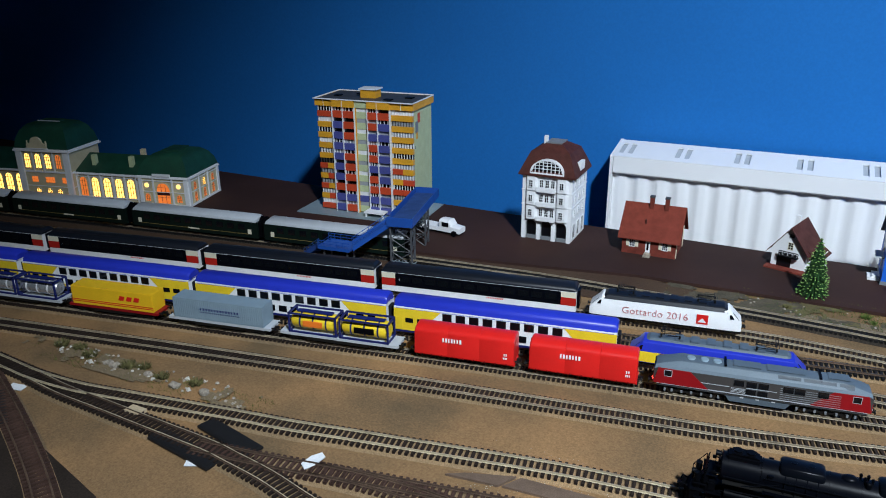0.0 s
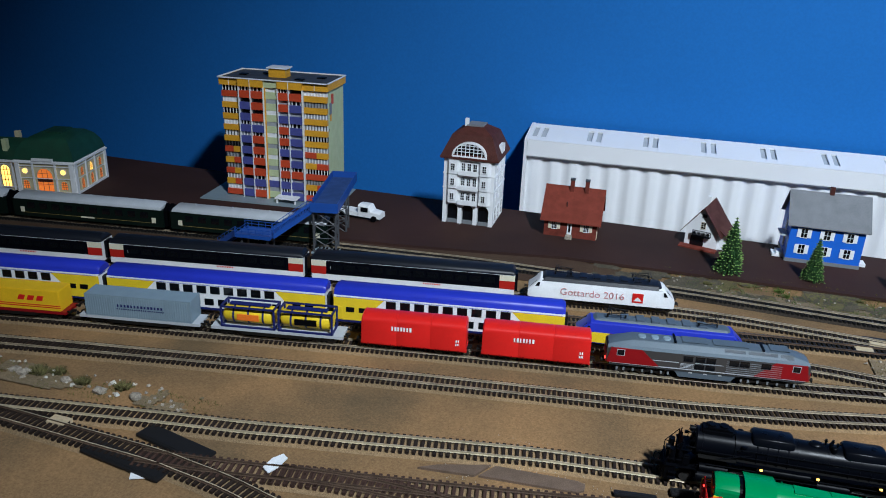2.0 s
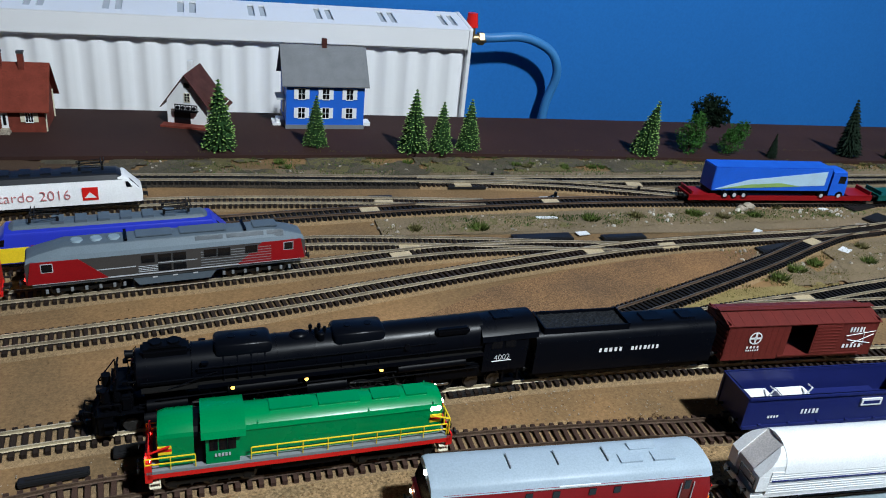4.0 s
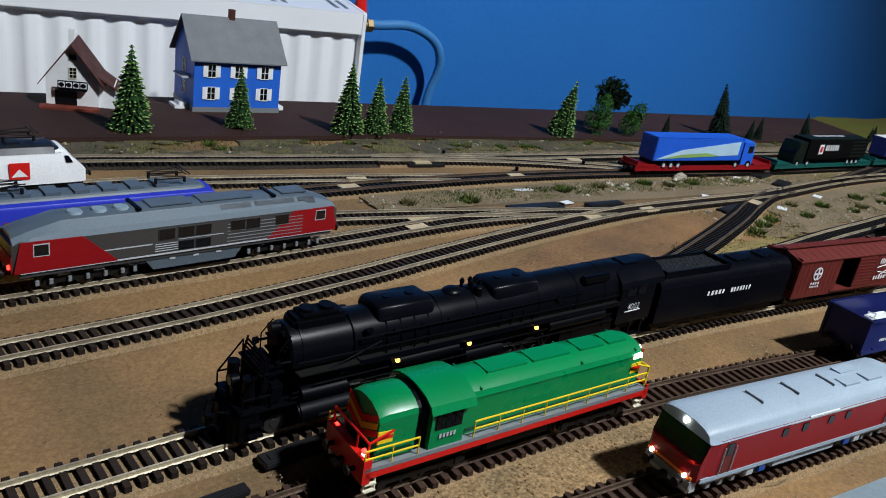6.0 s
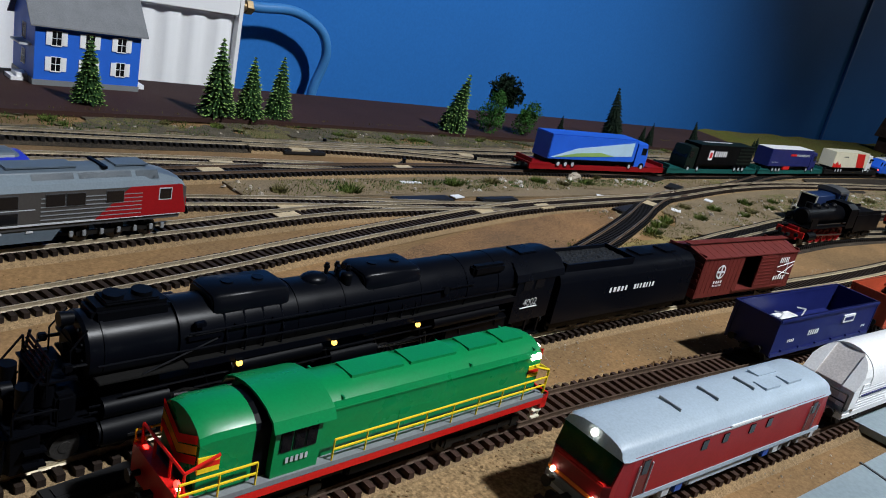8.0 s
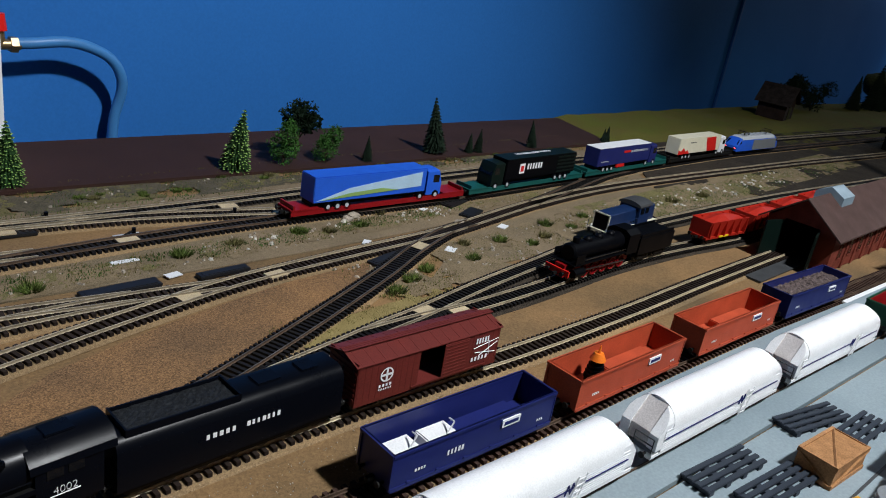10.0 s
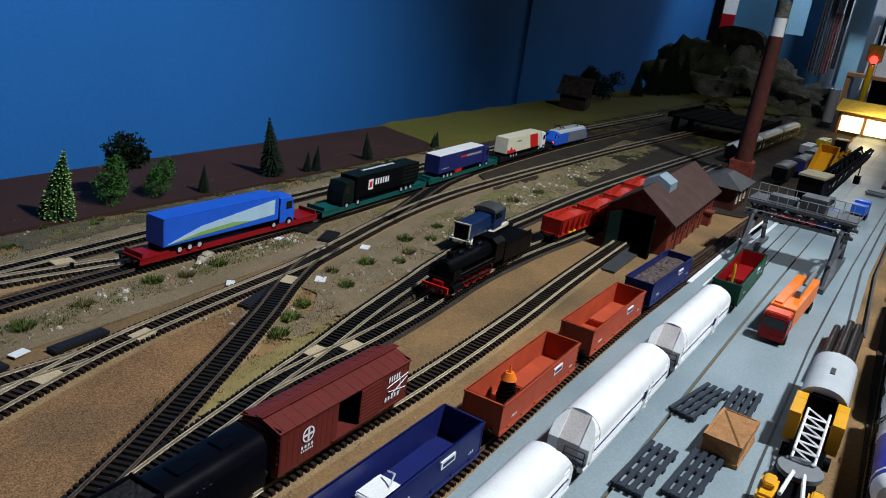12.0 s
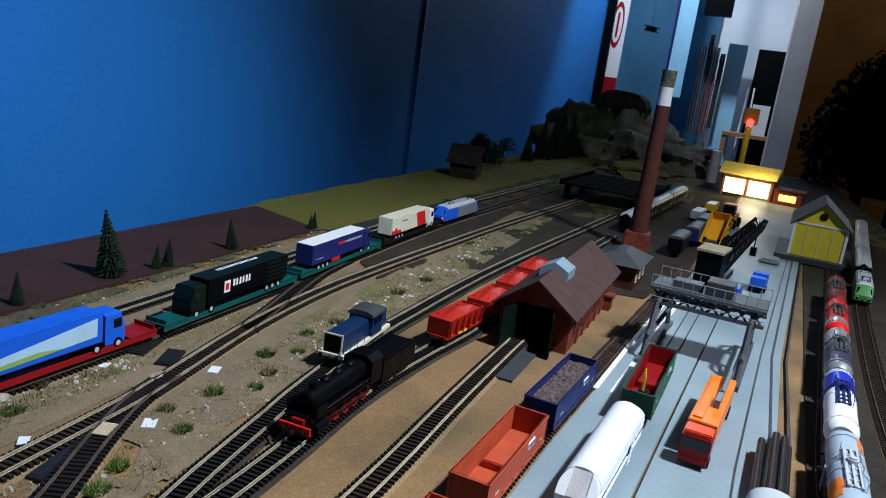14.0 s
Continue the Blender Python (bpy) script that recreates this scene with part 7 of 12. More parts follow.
small_diesel(LINES["u"].stand(1.375, 1.515))
goods_steam(LINES["v"].stand(1.205, 1.43) @ pose(-0.028, 0, 0))
for x0 in (1.515, 1.628, 1.743, 1.86):
    m = LINES["v"].stand(x0, x0 + 0.105)
    t = thing("red_hopper_wagon", "bright red open ore wagon with sloping sides", "freight wagon", m, "red ore wagons")
    bm = bmesh.new()
    for s in (-1, 1):
        loft(bm, [(-0.048, [(s * 0.011, 0.0125), (s * 0.0165, 0.0355), (s * 0.0155, 0.0355), (s * 0.0100, 0.0125)]), (0.048, [(s * 0.011, 0.0125), (s * 0.0165, 0.0355), (s * 0.0155, 0.0355), (s * 0.0100, 0.0125)])])
        x0b, x1b = sorted((s * 0.048, s * 0.047))
        box(bm, x0b, x1b, -0.0150, 0.0150, 0.0125, 0.0350)
        for k in range(6):
            x = -0.045 + 0.018 * k
            box(bm, x - 0.0007, x + 0.0007, *sorted((s * 0.0125, s * 0.0172)), 0.0125, 0.0345)
    box(bm, -0.050, 0.050, -0.0145, 0.0145, 0.0095, 0.0128)
    part("body", bm, ORERED, t)
    bm = bmesh.new()
    loft(bm, [(-0.0465, [(-0.0150, 0.031), (0, 0.033), (0.0150, 0.031)]), (0, [(-0.0152, 0.034), (0, 0.0395), (0.0152, 0.034)]), (0.0465, [(-0.0150, 0.031), (0, 0.033), (0.0150, 0.031)])])
    part("load", bm, ORERED, t, "heaped red load")
    part("yellow_label", B((-0.02, 0.004, -0.0160, -0.0150, 0.0110, 0.0135)), YELLOW, t)
    bogies(t, (-0.030, 0.030), 0.021)
    ends(t, 0.100)

# ---- the train of lorries on pocket wagons ----
TEAL = paint("teal_paint", (0.008, 0.085, 0.075), 0.42)


def pocket_wagon(m, group, label, frame=TEAL):
    t = thing("lorry_wagon", label, "freight wagon", m, group)
    L = 0.284
    bm = B((-L / 2, L / 2, -0.0150, -0.0130, 0.0040, 0.0105), (-L / 2, L / 2, 0.0130, 0.0150, 0.0040, 0.0105), (-L / 2, -L / 2 + 0.040, -0.0150, 0.0150, 0.0090, 0.0118), (L / 2 - 0.040, L / 2, -0.0150, 0.0150, 0.0090, 0.0118), (-L / 2 + 0.04, L / 2 - 0.04, -0.0130, 0.0130, 0.0040, 0.0055))
    part("frame", bm, frame, t, "low teal frame" if frame is TEAL else "low dark frame")
    for s in (-1, 1):
        part("end_rail", B((s * (L / 2 - 0.004) - 0.001, s * (L / 2 - 0.004) + 0.001, -0.0145, 0.0145, 0.0118, 0.0170)), frame, t)
    bogies(t, (-L / 2 + 0.022, L / 2 - 0.022), 0.021)
    ends(t, L, 0.0085)
    return t


def semi(t, flip, cab, side, roof, z=0.0055, front=0.098):
    """A tractor and trailer standing in the wagon."""
    s = -1 if flip else 1
    w = 0.0295
    x0, x1 = sorted((-s * 0.112, s * 0.066))
    tr = part("trailer", B((x0, x1, -w / 2, w / 2, z + 0.012, z + 0.0440), bevel=0.0008), side, t, "box trailer")
    part("trailer_roof", B((x0 + 0.0005, x1 - 0.0005, -w / 2 + 0.0004, w / 2 - 0.0004, z + 0.0440, z + 0.0446)), roof, tr)
    part("chassis", B((x0, x1, -0.010, 0.010, z + 0.007, z + 0.012)), BLACK, tr)
    bm = bmesh.new()
    pr = section(0.0285, z + 0.006, z + 0.0385, 0.0020, 6)
    lo = section(0.0280, z + 0.006, z + 0.0220, 0.0010, 6)
    c = [(s * 0.069, pr), (s * 0.090, pr), (s * 0.0955, lo)]
    loft(bm, c if s > 0 else c[::-1])
    cb = part("tractor_cab", bm, cab, t, "tractor cab", smooth=30)
    bm = bmesh.new()
    xa, xb = s * 0.0958, s * 0.0908
    v = [bm.verts.new(p) for p in ((xa, -0.0125, z + 0.0225), (xa, 0.0125, z + 0.0225), (xb, 0.0120, z + 0.0365), (xb, -0.0120, z + 0.0365))]
    bm.faces.new(v)
    bmesh.ops.solidify(bm, geom=bm.faces[:], thickness=0.0004)
    part("windscreen", bm, GLASS, cb)
    for q in (-1, 1):
        part("side_window", B((*sorted((s * 0.080, s * 0.0905)), *sorted((q * 0.0139, q * 0.0146)), z + 0.0235, z + 0.0335)), GLASS, cb)
    for x in (-s * 0.090, -s * 0.076, -s * 0.062, s * 0.058, s * 0.086):
        for y in (-0.0125, 0.0125):
            wh = part("wheel", rod(bmesh.new(), (x, y - 0.0025, z + 0.0060), (x, y + 0.0025, z + 0.0060), 0.0058, 16), BLACK, t)
            part("hub", rod(bmesh.new(), (x, y * 1.19, z + 0.0060), (x, y * 1.235, z + 0.0060), 0.0028, 10), LTGREY, wh)
    return tr


m = LINES["m"]
t = pocket_wagon(m.stand(1.919, 2.205), "lorry wagons", "low wagon carrying a white and red articulated lorry", DARK)
tr = semi(t, False, WHITE, CREAM, CREAM)
slanted(tr, "red_field", [(0.012, 0.0185), (0.052, 0.0185), (0.040, 0.0480), (-0.002, 0.0480)], 0.0295, RED, "slanting red field", 0.0004)
slanted(tr, "red_splash", [(-0.111, 0.0180), (-0.066, 0.0180), (-0.074, 0.0260), (-0.082, 0.0225), (-0.092, 0.0310), (-0.100, 0.0240), (-0.111, 0.0270)], 0.0295, RED, "torn red shape", 0.0004)
pieces("legend", bars(8, 0.024, 0.0024, seed=51), DKGREY, tr, at=pose(-0.055, -0.0150, 0.0390))
t = pocket_wagon(m.stand(1.625, 1.911), "lorry wagons", "teal low wagon carrying a navy blue lorry with white roof")
tr = semi(t, False, NAVY, NAVY, WHITE)
pieces("legend", bars(16, 0.062, 0.0042, seed=52), LTGREY, tr, at=pose(0.026, -0.0150, 0.0370))
part("red_mark", B((-0.030, -0.006, -0.0151, -0.0147, 0.0375, 0.0415)), RED, tr)
pieces("legend", bars(12, 0.026, 0.0016, seed=53), LTGREY, tr, at=pose(-0.088, -0.0150, 0.0250))
part("red_box", B((-0.046, -0.020, -0.0150, -0.0120, 0.0120, 0.0180)), RED, tr)
t = pocket_wagon(m.stand(1.331, 1.617), "lorry wagons", "teal low wagon carrying a dark green lorry with white lettering bars")
tr = semi(t, True, DKGREEN, BLACK, DKGREEN)
pieces("legend", bars(6, 0.040, 0.0090, seed=54), WHITE, tr, "white lettering bars", at=pose(0.004, -0.0150, 0.0315))
part("shield", B((-0.034, -0.022, -0.0152, -0.0147, 0.0260, 0.0415)), WHITE, tr, "white and red shield")
part("shield_heart", B((-0.0315, -0.0245, -0.0154, -0.0150, 0.0290, 0.0380)), RED, tr)
part("roof_legend", bars(16, 0.090, 0.0060, seed=55), WHITE, tr, at=pose(0.02, 0.002, 0.0503, -90, 0, 0))
ribs = bmesh.new()
for q in range(5):
    box(ribs, 0.062, 0.112, -0.0152, 0.0152, 0.020 + q * 0.006, 0.0225 + q * 0.006)
pieces("tail_slat", ribs, DKGREEN, tr)
t = pocket_wagon(m.stand(1.037, 1.323), "lorry wagons", "low wagon carrying a bright blue lorry with a landscape panel", DARKRED)
tr = semi(t, False, TRUCKBLUE, TRUCKBLUE, TRUCKBLUE)
slanted(tr, "pale_panel", [(-0.108, 0.0200), (0.058, 0.0260), (0.058, 0.0455), (-0.060, 0.0330)], 0.0295, paint("pale_blue_print", (0.42, 0.60, 0.75)), "pale landscape panel", 0.0004)
slanted(tr, "green_hill", [(-0.100, 0.0205), (0.020, 0.0245), (-0.010, 0.0290), (-0.060, 0.0265)], 0.0295, paint("print_green", (0.25, 0.40, 0.12)), "", 0.0006)


def blue_silver(t, L, w):
    slanted(t, "silver_flank", [(-0.028, 0.0085), (L / 2 - 0.010, 0.0085), (L / 2 - 0.020, 0.0310), (-0.028, 0.0310)], w - 0.0012, GREY, "silver grey flank", 0.0010)
    pieces("tail_lamp", B((-L / 2 - 0.0008, -L / 2 + 0.001, -0.0130, -0.0095, 0.0125, 0.0150), (-L / 2 - 0.0008, -L / 2 + 0.001, 0.0095, 0.0130, 0.0125, 0.0150)), REDGLOW, t, "lit red tail lamps")


modern_electric("blue_silver_locomotive", "bright blue and silver electric locomotive with red tail lamps", m.stand(2.215, 2.427), 0.205, TRUCKBLUE, LTGREY, blue_silver)

# ---- buildings ----
def gabled(t, w, d, eave, ridge, along, wallmat, roofmat, over=0.006, thick=0.0016, roofname="roof", walls=True):
    """Walls and a pitched roof over the rectangle 0..w, 0..d. along: the axis of the ridge."""
    if walls:
        bm = bmesh.new()
        if along == "x":
            pts = [(0, 0), (0, eave), (d / 2, ridge), (d, eave), (d, 0)]
            loft(bm, [(0, pts), (w, pts)])
        else:
            a = [bm.verts.new((x, 0, z)) for x, z in ((0, 0), (0, eave), (w / 2, ridge), (w, eave), (w, 0))]
            b = [bm.verts.new((x, d, z)) for x, z in ((0, 0), (0, eave), (w / 2, ridge), (w, eave), (w, 0))]
            bm.faces.new(a)
            bm.faces.new(b)
            for i in range(5):
                bm.faces.new((a[i], a[(i + 1) % 5], b[(i + 1) % 5], b[i]))
        part("house_wall", bm, wallmat, t)
    half = (d if along == "x" else w) / 2
    slope = (ridge - eave) / half
    for s in (-1, 1):
        e = half + over
        zl = ridge - slope * e
        prof = [(half + s * e, zl), (half, ridge), (half, ridge + thick * 1.3), (half + s * e, zl + thick)]
        bm = bmesh.new()
        if along == "x":
            loft(bm, [(-over, prof), (w + over, prof)])
        else:
            a = [bm.verts.new((x, -over, z)) for x, z in prof]
            b = [bm.verts.new((x, d + over, z)) for x, z in prof]
            bm.faces.new(a)
            bm.faces.new(b)
            for i in range(4):
                bm.faces.new((a[i], a[(i + 1) % 4], b[(i + 1) % 4], b[i]))
        part(roofname, bm, roofmat, t, "roof slope")


def casement(t, x, z, w, h, frame=WHITE, glass=GLASS, y=0.0, bars_x=1, bars_z=2, shutters=None, side=None):
    """A window in the plane y, with a frame and glazing bars. side: a turn about z, for other walls."""
    at = pose(x, y, z) if side is None else side @ pose(x, y, z)
    p = part("window", B((-w / 2, w / 2, -0.0003, 0.0006, -h / 2, h / 2)), glass, t, at=at)
    f, r = bmesh.new(), 0.0007
    box(f, -w / 2 - r, -w / 2, -0.0009, 0.0004, -h / 2 - r, h / 2 + r)
    box(f, w / 2, w / 2 + r, -0.0009, 0.0004, -h / 2 - r, h / 2 + r)
    box(f, -w / 2, w / 2, -0.0009, 0.0004, h / 2, h / 2 + r)
    box(f, -w / 2 - r, w / 2 + r, -0.0013, 0.0004, -h / 2 - r * 1.4, -h / 2)
    for i in range(bars_x):
        k = -w / 2 + w * (i + 1) / (bars_x + 1)
        box(f, k - 0.0003, k + 0.0003, -0.0007, 0.0, -h / 2, h / 2)
    for i in range(bars_z):
        k = -h / 2 + h * (i + 1) / (bars_z + 1)
        box(f, -w / 2, w / 2, -0.0007, 0.0, k - 0.00025, k + 0.00025)
    part("window_frame", f, frame, p)
    if shutters:
        for s in (-1, 1):
            x0, x1 = sorted((s * (w / 2 + 0.0008), s * (w / 2 + 0.0062)))
            part("shutter", B((x0, x1, -0.0011, 0.0002, -h / 2, h / 2)), shutters, p)
    return p


# the tower block
t = thing("tower_block", "ten-storey tower block with yellow, red and violet balconies", "building", pose(-0.471, 1.710, 0.0055, 0, 0, 4.5) @ Matrix.Diagonal((1.03, 1.0, 1.01, 1.0)))
W, D, HT = 0.200, 0.096, 0.214
part("core", B((0.001, W - 0.001, 0.003, D, 0, HT)), PALEGREEN, t, "pale green rendered core")
part("plinth", B((-0.04, W + 0.02, -0.04, D + 0.01, -0.0005, 0.0018)), CONCRETE, t, "grey paved plinth")
tone = {"r": TOWERRED, "y": TOWERYELLOW, "v": TOWERBLUE}
SH = HT / 10.2
RAILBARS = [mesh_of("window_bar", B((-0.0007, 0.0007, -0.0010, 0.0004, 0, SH * 0.44)), m) for m in (WHITE, DKGREY)]
GLASSES = [CLEARVIEW, WHITE, GLASS]
rnd = random.Random(12)
# wide outer bays: a low coloured panel and a band of windows; some panels are halved in two colours
for x0, x1, marks in ((0.0, 0.034, "r y y y y ry yr ry yr r"), (0.157, W, "y y y y y ry yr rr yr rr")):
    for i, c in enumerate(marks.split()):
        z = HT - (i + 1) * SH
        step = (x1 - x0) / len(c)
        for k, q in enumerate(c):
            part("balcony", B((x0 + k * step + 0.0002, x0 + (k + 1) * step - 0.0002, -0.0045, 0.004, z, z + SH * 0.50)), tone[q], t)
        part("balcony_window", B((x0 + 0.0006, x1 - 0.0006, -0.0012, 0.004, z + SH * 0.50, z + SH * 0.98)), GLASSES[rnd.choice((0, 0, 1, 2))], t)
        n = 8 if x1 - x0 > 0.038 else 6
        kind = RAILBARS[rnd.choice((0, 0, 1))]
        for k in range(n):
            part("window_bar", kind, None, t, at=pose(x0 + 0.0018 + (x1 - x0 - 0.0036) * k / (n - 1), -0.0013, z + SH * 0.52))
# inner bays: deep balconies between white fins
for x0, x1, marks in ((0.036, 0.0565, "rvvvvvvrvv"), (0.058, 0.081, "rrrvrrrrvr"), (0.110, 0.129, "rrvrrvrrvv"), (0.131, 0.1545, "rvvvvvvrvv")):
    for i, c in enumerate(marks):
        z = HT - (i + 1) * SH
        part("balcony", B((x0, x1, -0.0085, 0.002, z, z + SH * 0.62)), tone[c], t)
        part("balcony_window", B((x0, x1, -0.0030, 0.002, z + SH * 0.62, z + SH * 0.99)), GLASSES[rnd.choice((0, 2, 2))], t)
        if rnd.random() < 0.45:
            for k in range(3):
                part("window_bar", RAILBARS[0], None, t, at=pose(x0 + 0.004 + k * (x1 - x0 - 0.008) / 2, -0.0040, z + SH * 0.56))
for i in range(10):
    z = HT - (i + 1) * SH
    part("stair_panel", B((0.0845, 0.106, -0.004, 0.002, z, z + SH * 0.60)), PALEGREEN if i != 8 else TOWERBLUE, t)
    part("stair_window", B((0.0845, 0.106, -0.0030, 0.002, z + SH * 0.60, z + SH)), CLEARVIEW if i % 2 else WHITE, t)
for x in (0.035, 0.0573, 0.0820, 0.1092, 0.1300, 0.1556):
    part("mullion", B((x - 0.0007, x + 0.0007, -0.0100, 0.002, 0.0, HT)), WHITE, t, "white upright fin")
for x in (0.0830, 0.1064):
    part("stair_frame", B((x, x + 0.0016, -0.0060, 0.002, 0.0, HT)), TOWERYELLOW, t, "ochre upright strip")
each("cornice", [(-0.003, 0.0345, -0.0065, D + 0.003, HT, HT + 0.0135), (0.0345, 0.0820, -0.0105, D + 0.003, HT, HT + 0.0135), (0.1092, 0.1556, -0.0105, D + 0.003, HT, HT + 0.0135), (0.1556, W + 0.003, -0.0065, D + 0.003, HT, HT + 0.0135)], TOWERYELLOW, t, "yellow attic cornice")
part("stair_head", B((0.0820, 0.1092, -0.0070, D + 0.003, HT, HT + 0.0125)), PALEGREEN, t)
for x in (0.016, 0.0573, 0.1300, 0.178):
    part("cornice_joint", B((x - 0.0005, x + 0.0005, -0.0110 if 0.0345 < x < 0.1556 else -0.0070, 0.0, HT, HT + 0.0137)), WHITE, t)
part("roof", B((0.0, W, -0.006, D, HT + 0.0115, HT + 0.0139)), DKGREY, t, "dark flat roof")
each("parapet", [(-0.004, W + 0.004, -0.0115, -0.0095, HT + 0.0135, HT + 0.0155), (-0.004, -0.002, -0.0115, D + 0.004, HT + 0.0135, HT + 0.0155), (W + 0.002, W + 0.004, -0.0115, D + 0.004, HT + 0.0135, HT + 0.0155), (-0.004, W + 0.004, D + 0.002, D + 0.004, HT + 0.0135, HT + 0.0155)], WHITE, t, "white parapet edge")
part("lift_house", B((0.080, 0.112, 0.026, 0.052, HT + 0.0134, HT + 0.030)), TOWERYELLOW, t)
part("lift_roof", B((0.077, 0.115, 0.023, 0.055, HT + 0.030, HT + 0.0322)), WHITE, t)
each("roof_hatch", [(0.02, 0.034, 0.03, 0.043, HT + 0.0135, HT + 0.0158), (0.135, 0.150, 0.012, 0.024, HT + 0.0135, HT + 0.0158), (0.165, 0.180, 0.045, 0.058, HT + 0.0135, HT + 0.0158), (0.055, 0.070, 0.060, 0.072, HT + 0.0135, HT + 0.0158)], BLACK, t)
for y0, y1, z0, z1, mt in ((0.024, 0.036, 0.186, 0.205, TOWERRED), (0.012, 0.026, 0.168, 0.190, GREY), (0.016, 0.024, 0.156, 0.170, TOWERYELLOW), (0.010, 0.013, 0.138, 0.144, GREY)):
    part("mural_patch", B((W - 0.0014, W - 0.0004, y0, y1, z0, z1), bevel=0.0004), mt, t)
pieces("entrance_canopy", B((0.104, 0.146, -0.030, 0.0, 0.010, 0.0125), (0.106, 0.109, -0.028, -0.025, 0.0018, 0.010), (0.141, 0.144, -0.028, -0.025, 0.0018, 0.010)), WHITE, t)

# the white corner house
t = thing("corner_house", "white four-storey corner house with arched shopfronts and a brown mansard roof", "building", pose(-0.0365, 1.712, 0.0055) @ Matrix.Diagonal((1.06, 1.06, 1.03, 1.0)))
W, D, E = 0.088, 0.088, 0.118
part("ground_floor", B((0, 0.007, 0, D, 0, 0.036), (W - 0.007, W, 0, D, 0, 0.036), (0.027, 0.034, 0, D, 0, 0.036), (W - 0.034, W - 0.027, 0, D, 0, 0.036), (0.001, W - 0.001, 0.008, D, 0, 0.036)), WHITE, t, "white piers")
part("upper_wall", B((0, W, 0, D, 0.036, E)), WHITE, t, "white rendered upper floors")
for x0, x1 in ((0.008, 0.026), (0.035, W - 0.035), (W - 0.026, W - 0.008)):
    part("shop_window", B((x0, x1, 0.006, 0.0085, 0.002, 0.032)), GLASS, t)
    bm = bmesh.new()
    n = 10
    xc, r = (x0 + x1) / 2, (x1 - x0) / 2 + 0.001
    for i in range(n):
        a, b = math.pi * i / n, math.pi * (i + 1) / n
        zz = 0.036 - r if r < 0.012 else 0.028
        v = [bm.verts.new((xc + r * math.cos(a), 0.0, min(0.036, zz + r * math.sin(a)))), bm.verts.new((xc + r * math.cos(b), 0.0, min(0.036, zz + r * math.sin(b)))), bm.verts.new((xc + r * math.cos(b), 0.0, 0.0365)), bm.verts.new((xc + r * math.cos(a), 0.0, 0.0365))]
        try:
            bm.faces.new(v)
        except ValueError:
            pass
    part("arch", bm, WHITE, t)
    part("shop_sill", B((x0, x1, 0.002, 0.007, 0, 0.006)), GREY, t)
for fl in range(3):
    z = 0.050 + fl * 0.0265
    for xb in (0.017, W - 0.017):
        bm = bmesh.new()
        prism(bm, [(xb - 0.011, 0.0), (xb - 0.007, -0.006), (xb + 0.007, -0.006), (xb + 0.011, 0.0)], z - 0.011, z + 0.013)
        part("bay", bm, WHITE, t, "white bay window")
        casement(t, xb, z + 0.001, 0.0060, 0.0115, y=-0.0061)
    for xb in (W / 2 - 0.010, W / 2, W / 2 + 0.010):
        casement(t, xb, z + 0.001, 0.0058, 0.013, y=0.0)
    part("balcony", B((W / 2 - 0.017, W / 2 + 0.017, -0.0075, 0.0, z - 0.0125, z - 0.0105), (W / 2 - 0.017, W / 2 + 0.017, -0.0075, -0.0065, z - 0.0105, z - 0.0045)), WHITE, t, "white balcony")
    part("string_course", B((-0.001, W + 0.001, -0.001, D + 0.001, z + 0.0135, z + 0.0150)), WHITE, t)
    side = pose(W, 0, 0, 0, 0, 90)
    for k in range(3):
        casement(t, 0.018 + k * 0.026, z + 0.001, 0.0070, 0.013, y=0.0, side=side)
for k in range(3):
    casement(t, 0.018 + k * 0.026, 0.018, 0.013, 0.026, y=0.0, side=pose(W, 0, 0, 0, 0, 90), bars_z=1)
bm = bmesh.new()
o = 0.006
rings = []
for z, i in ((E, -o), (E + 0.003, -o), (E + 0.040, 0.010), (E + 0.052, 0.030)):
    rings.append([bm.verts.new(p) for p in ((i, i, z), (W - i, i, z), (W - i, D - i, z), (i, D - i, z))])
for a, b in zip(rings, rings[1:]):
    for i in range(4):
        bm.faces.new((a[i], a[(i + 1) % 4], b[(i + 1) % 4], b[i]))
bm.faces.new(rings[-1])
bm.faces.new(rings[0][::-1])
part("mansard_roof", bm, ROOFDARK, t, "dark brown mansard roof")
part("roof_cap", B((0.030, W - 0.030, 0.028, D - 0.028, E + 0.0515, E + 0.054)), ROOFGREY, t)
bm = bmesh.new()
n = 14
outer = [(W / 2 + 0.030 * math.cos(math.pi * i / n), E + 0.006 + 0.024 * math.sin(math.pi * i / n)) for i in range(n + 1)]
inner = [(W / 2 + 0.026 * math.cos(math.pi * i / n), E + 0.0085 + 0.0195 * math.sin(math.pi * i / n)) for i in range(n + 1)]
for i in range(n):
    for y in (-0.0052, ):
        a = [bm.verts.new((x, y, z)) for x, z in (outer[i], outer[i + 1], inner[i + 1], inner[i])]
        b = [bm.verts.new((x, 0.006, z)) for x, z in (outer[i], outer[i + 1], inner[i + 1], inner[i])]
        bm.faces.new(a)
        bm.faces.new((a[0], a[1], b[1], b[0]))
        bm.faces.new((a[3], a[2], b[2], b[3]))
for k in range(7):
    x = W / 2 - 0.021 + k * 0.007
    h = 0.0195 * math.sqrt(max(0.0, 1 - ((x - W / 2) / 0.026) ** 2))
    box(bm, x - 0.0006, x + 0.0006, -0.0048, -0.0038, E + 0.006, E + 0.0085 + h)
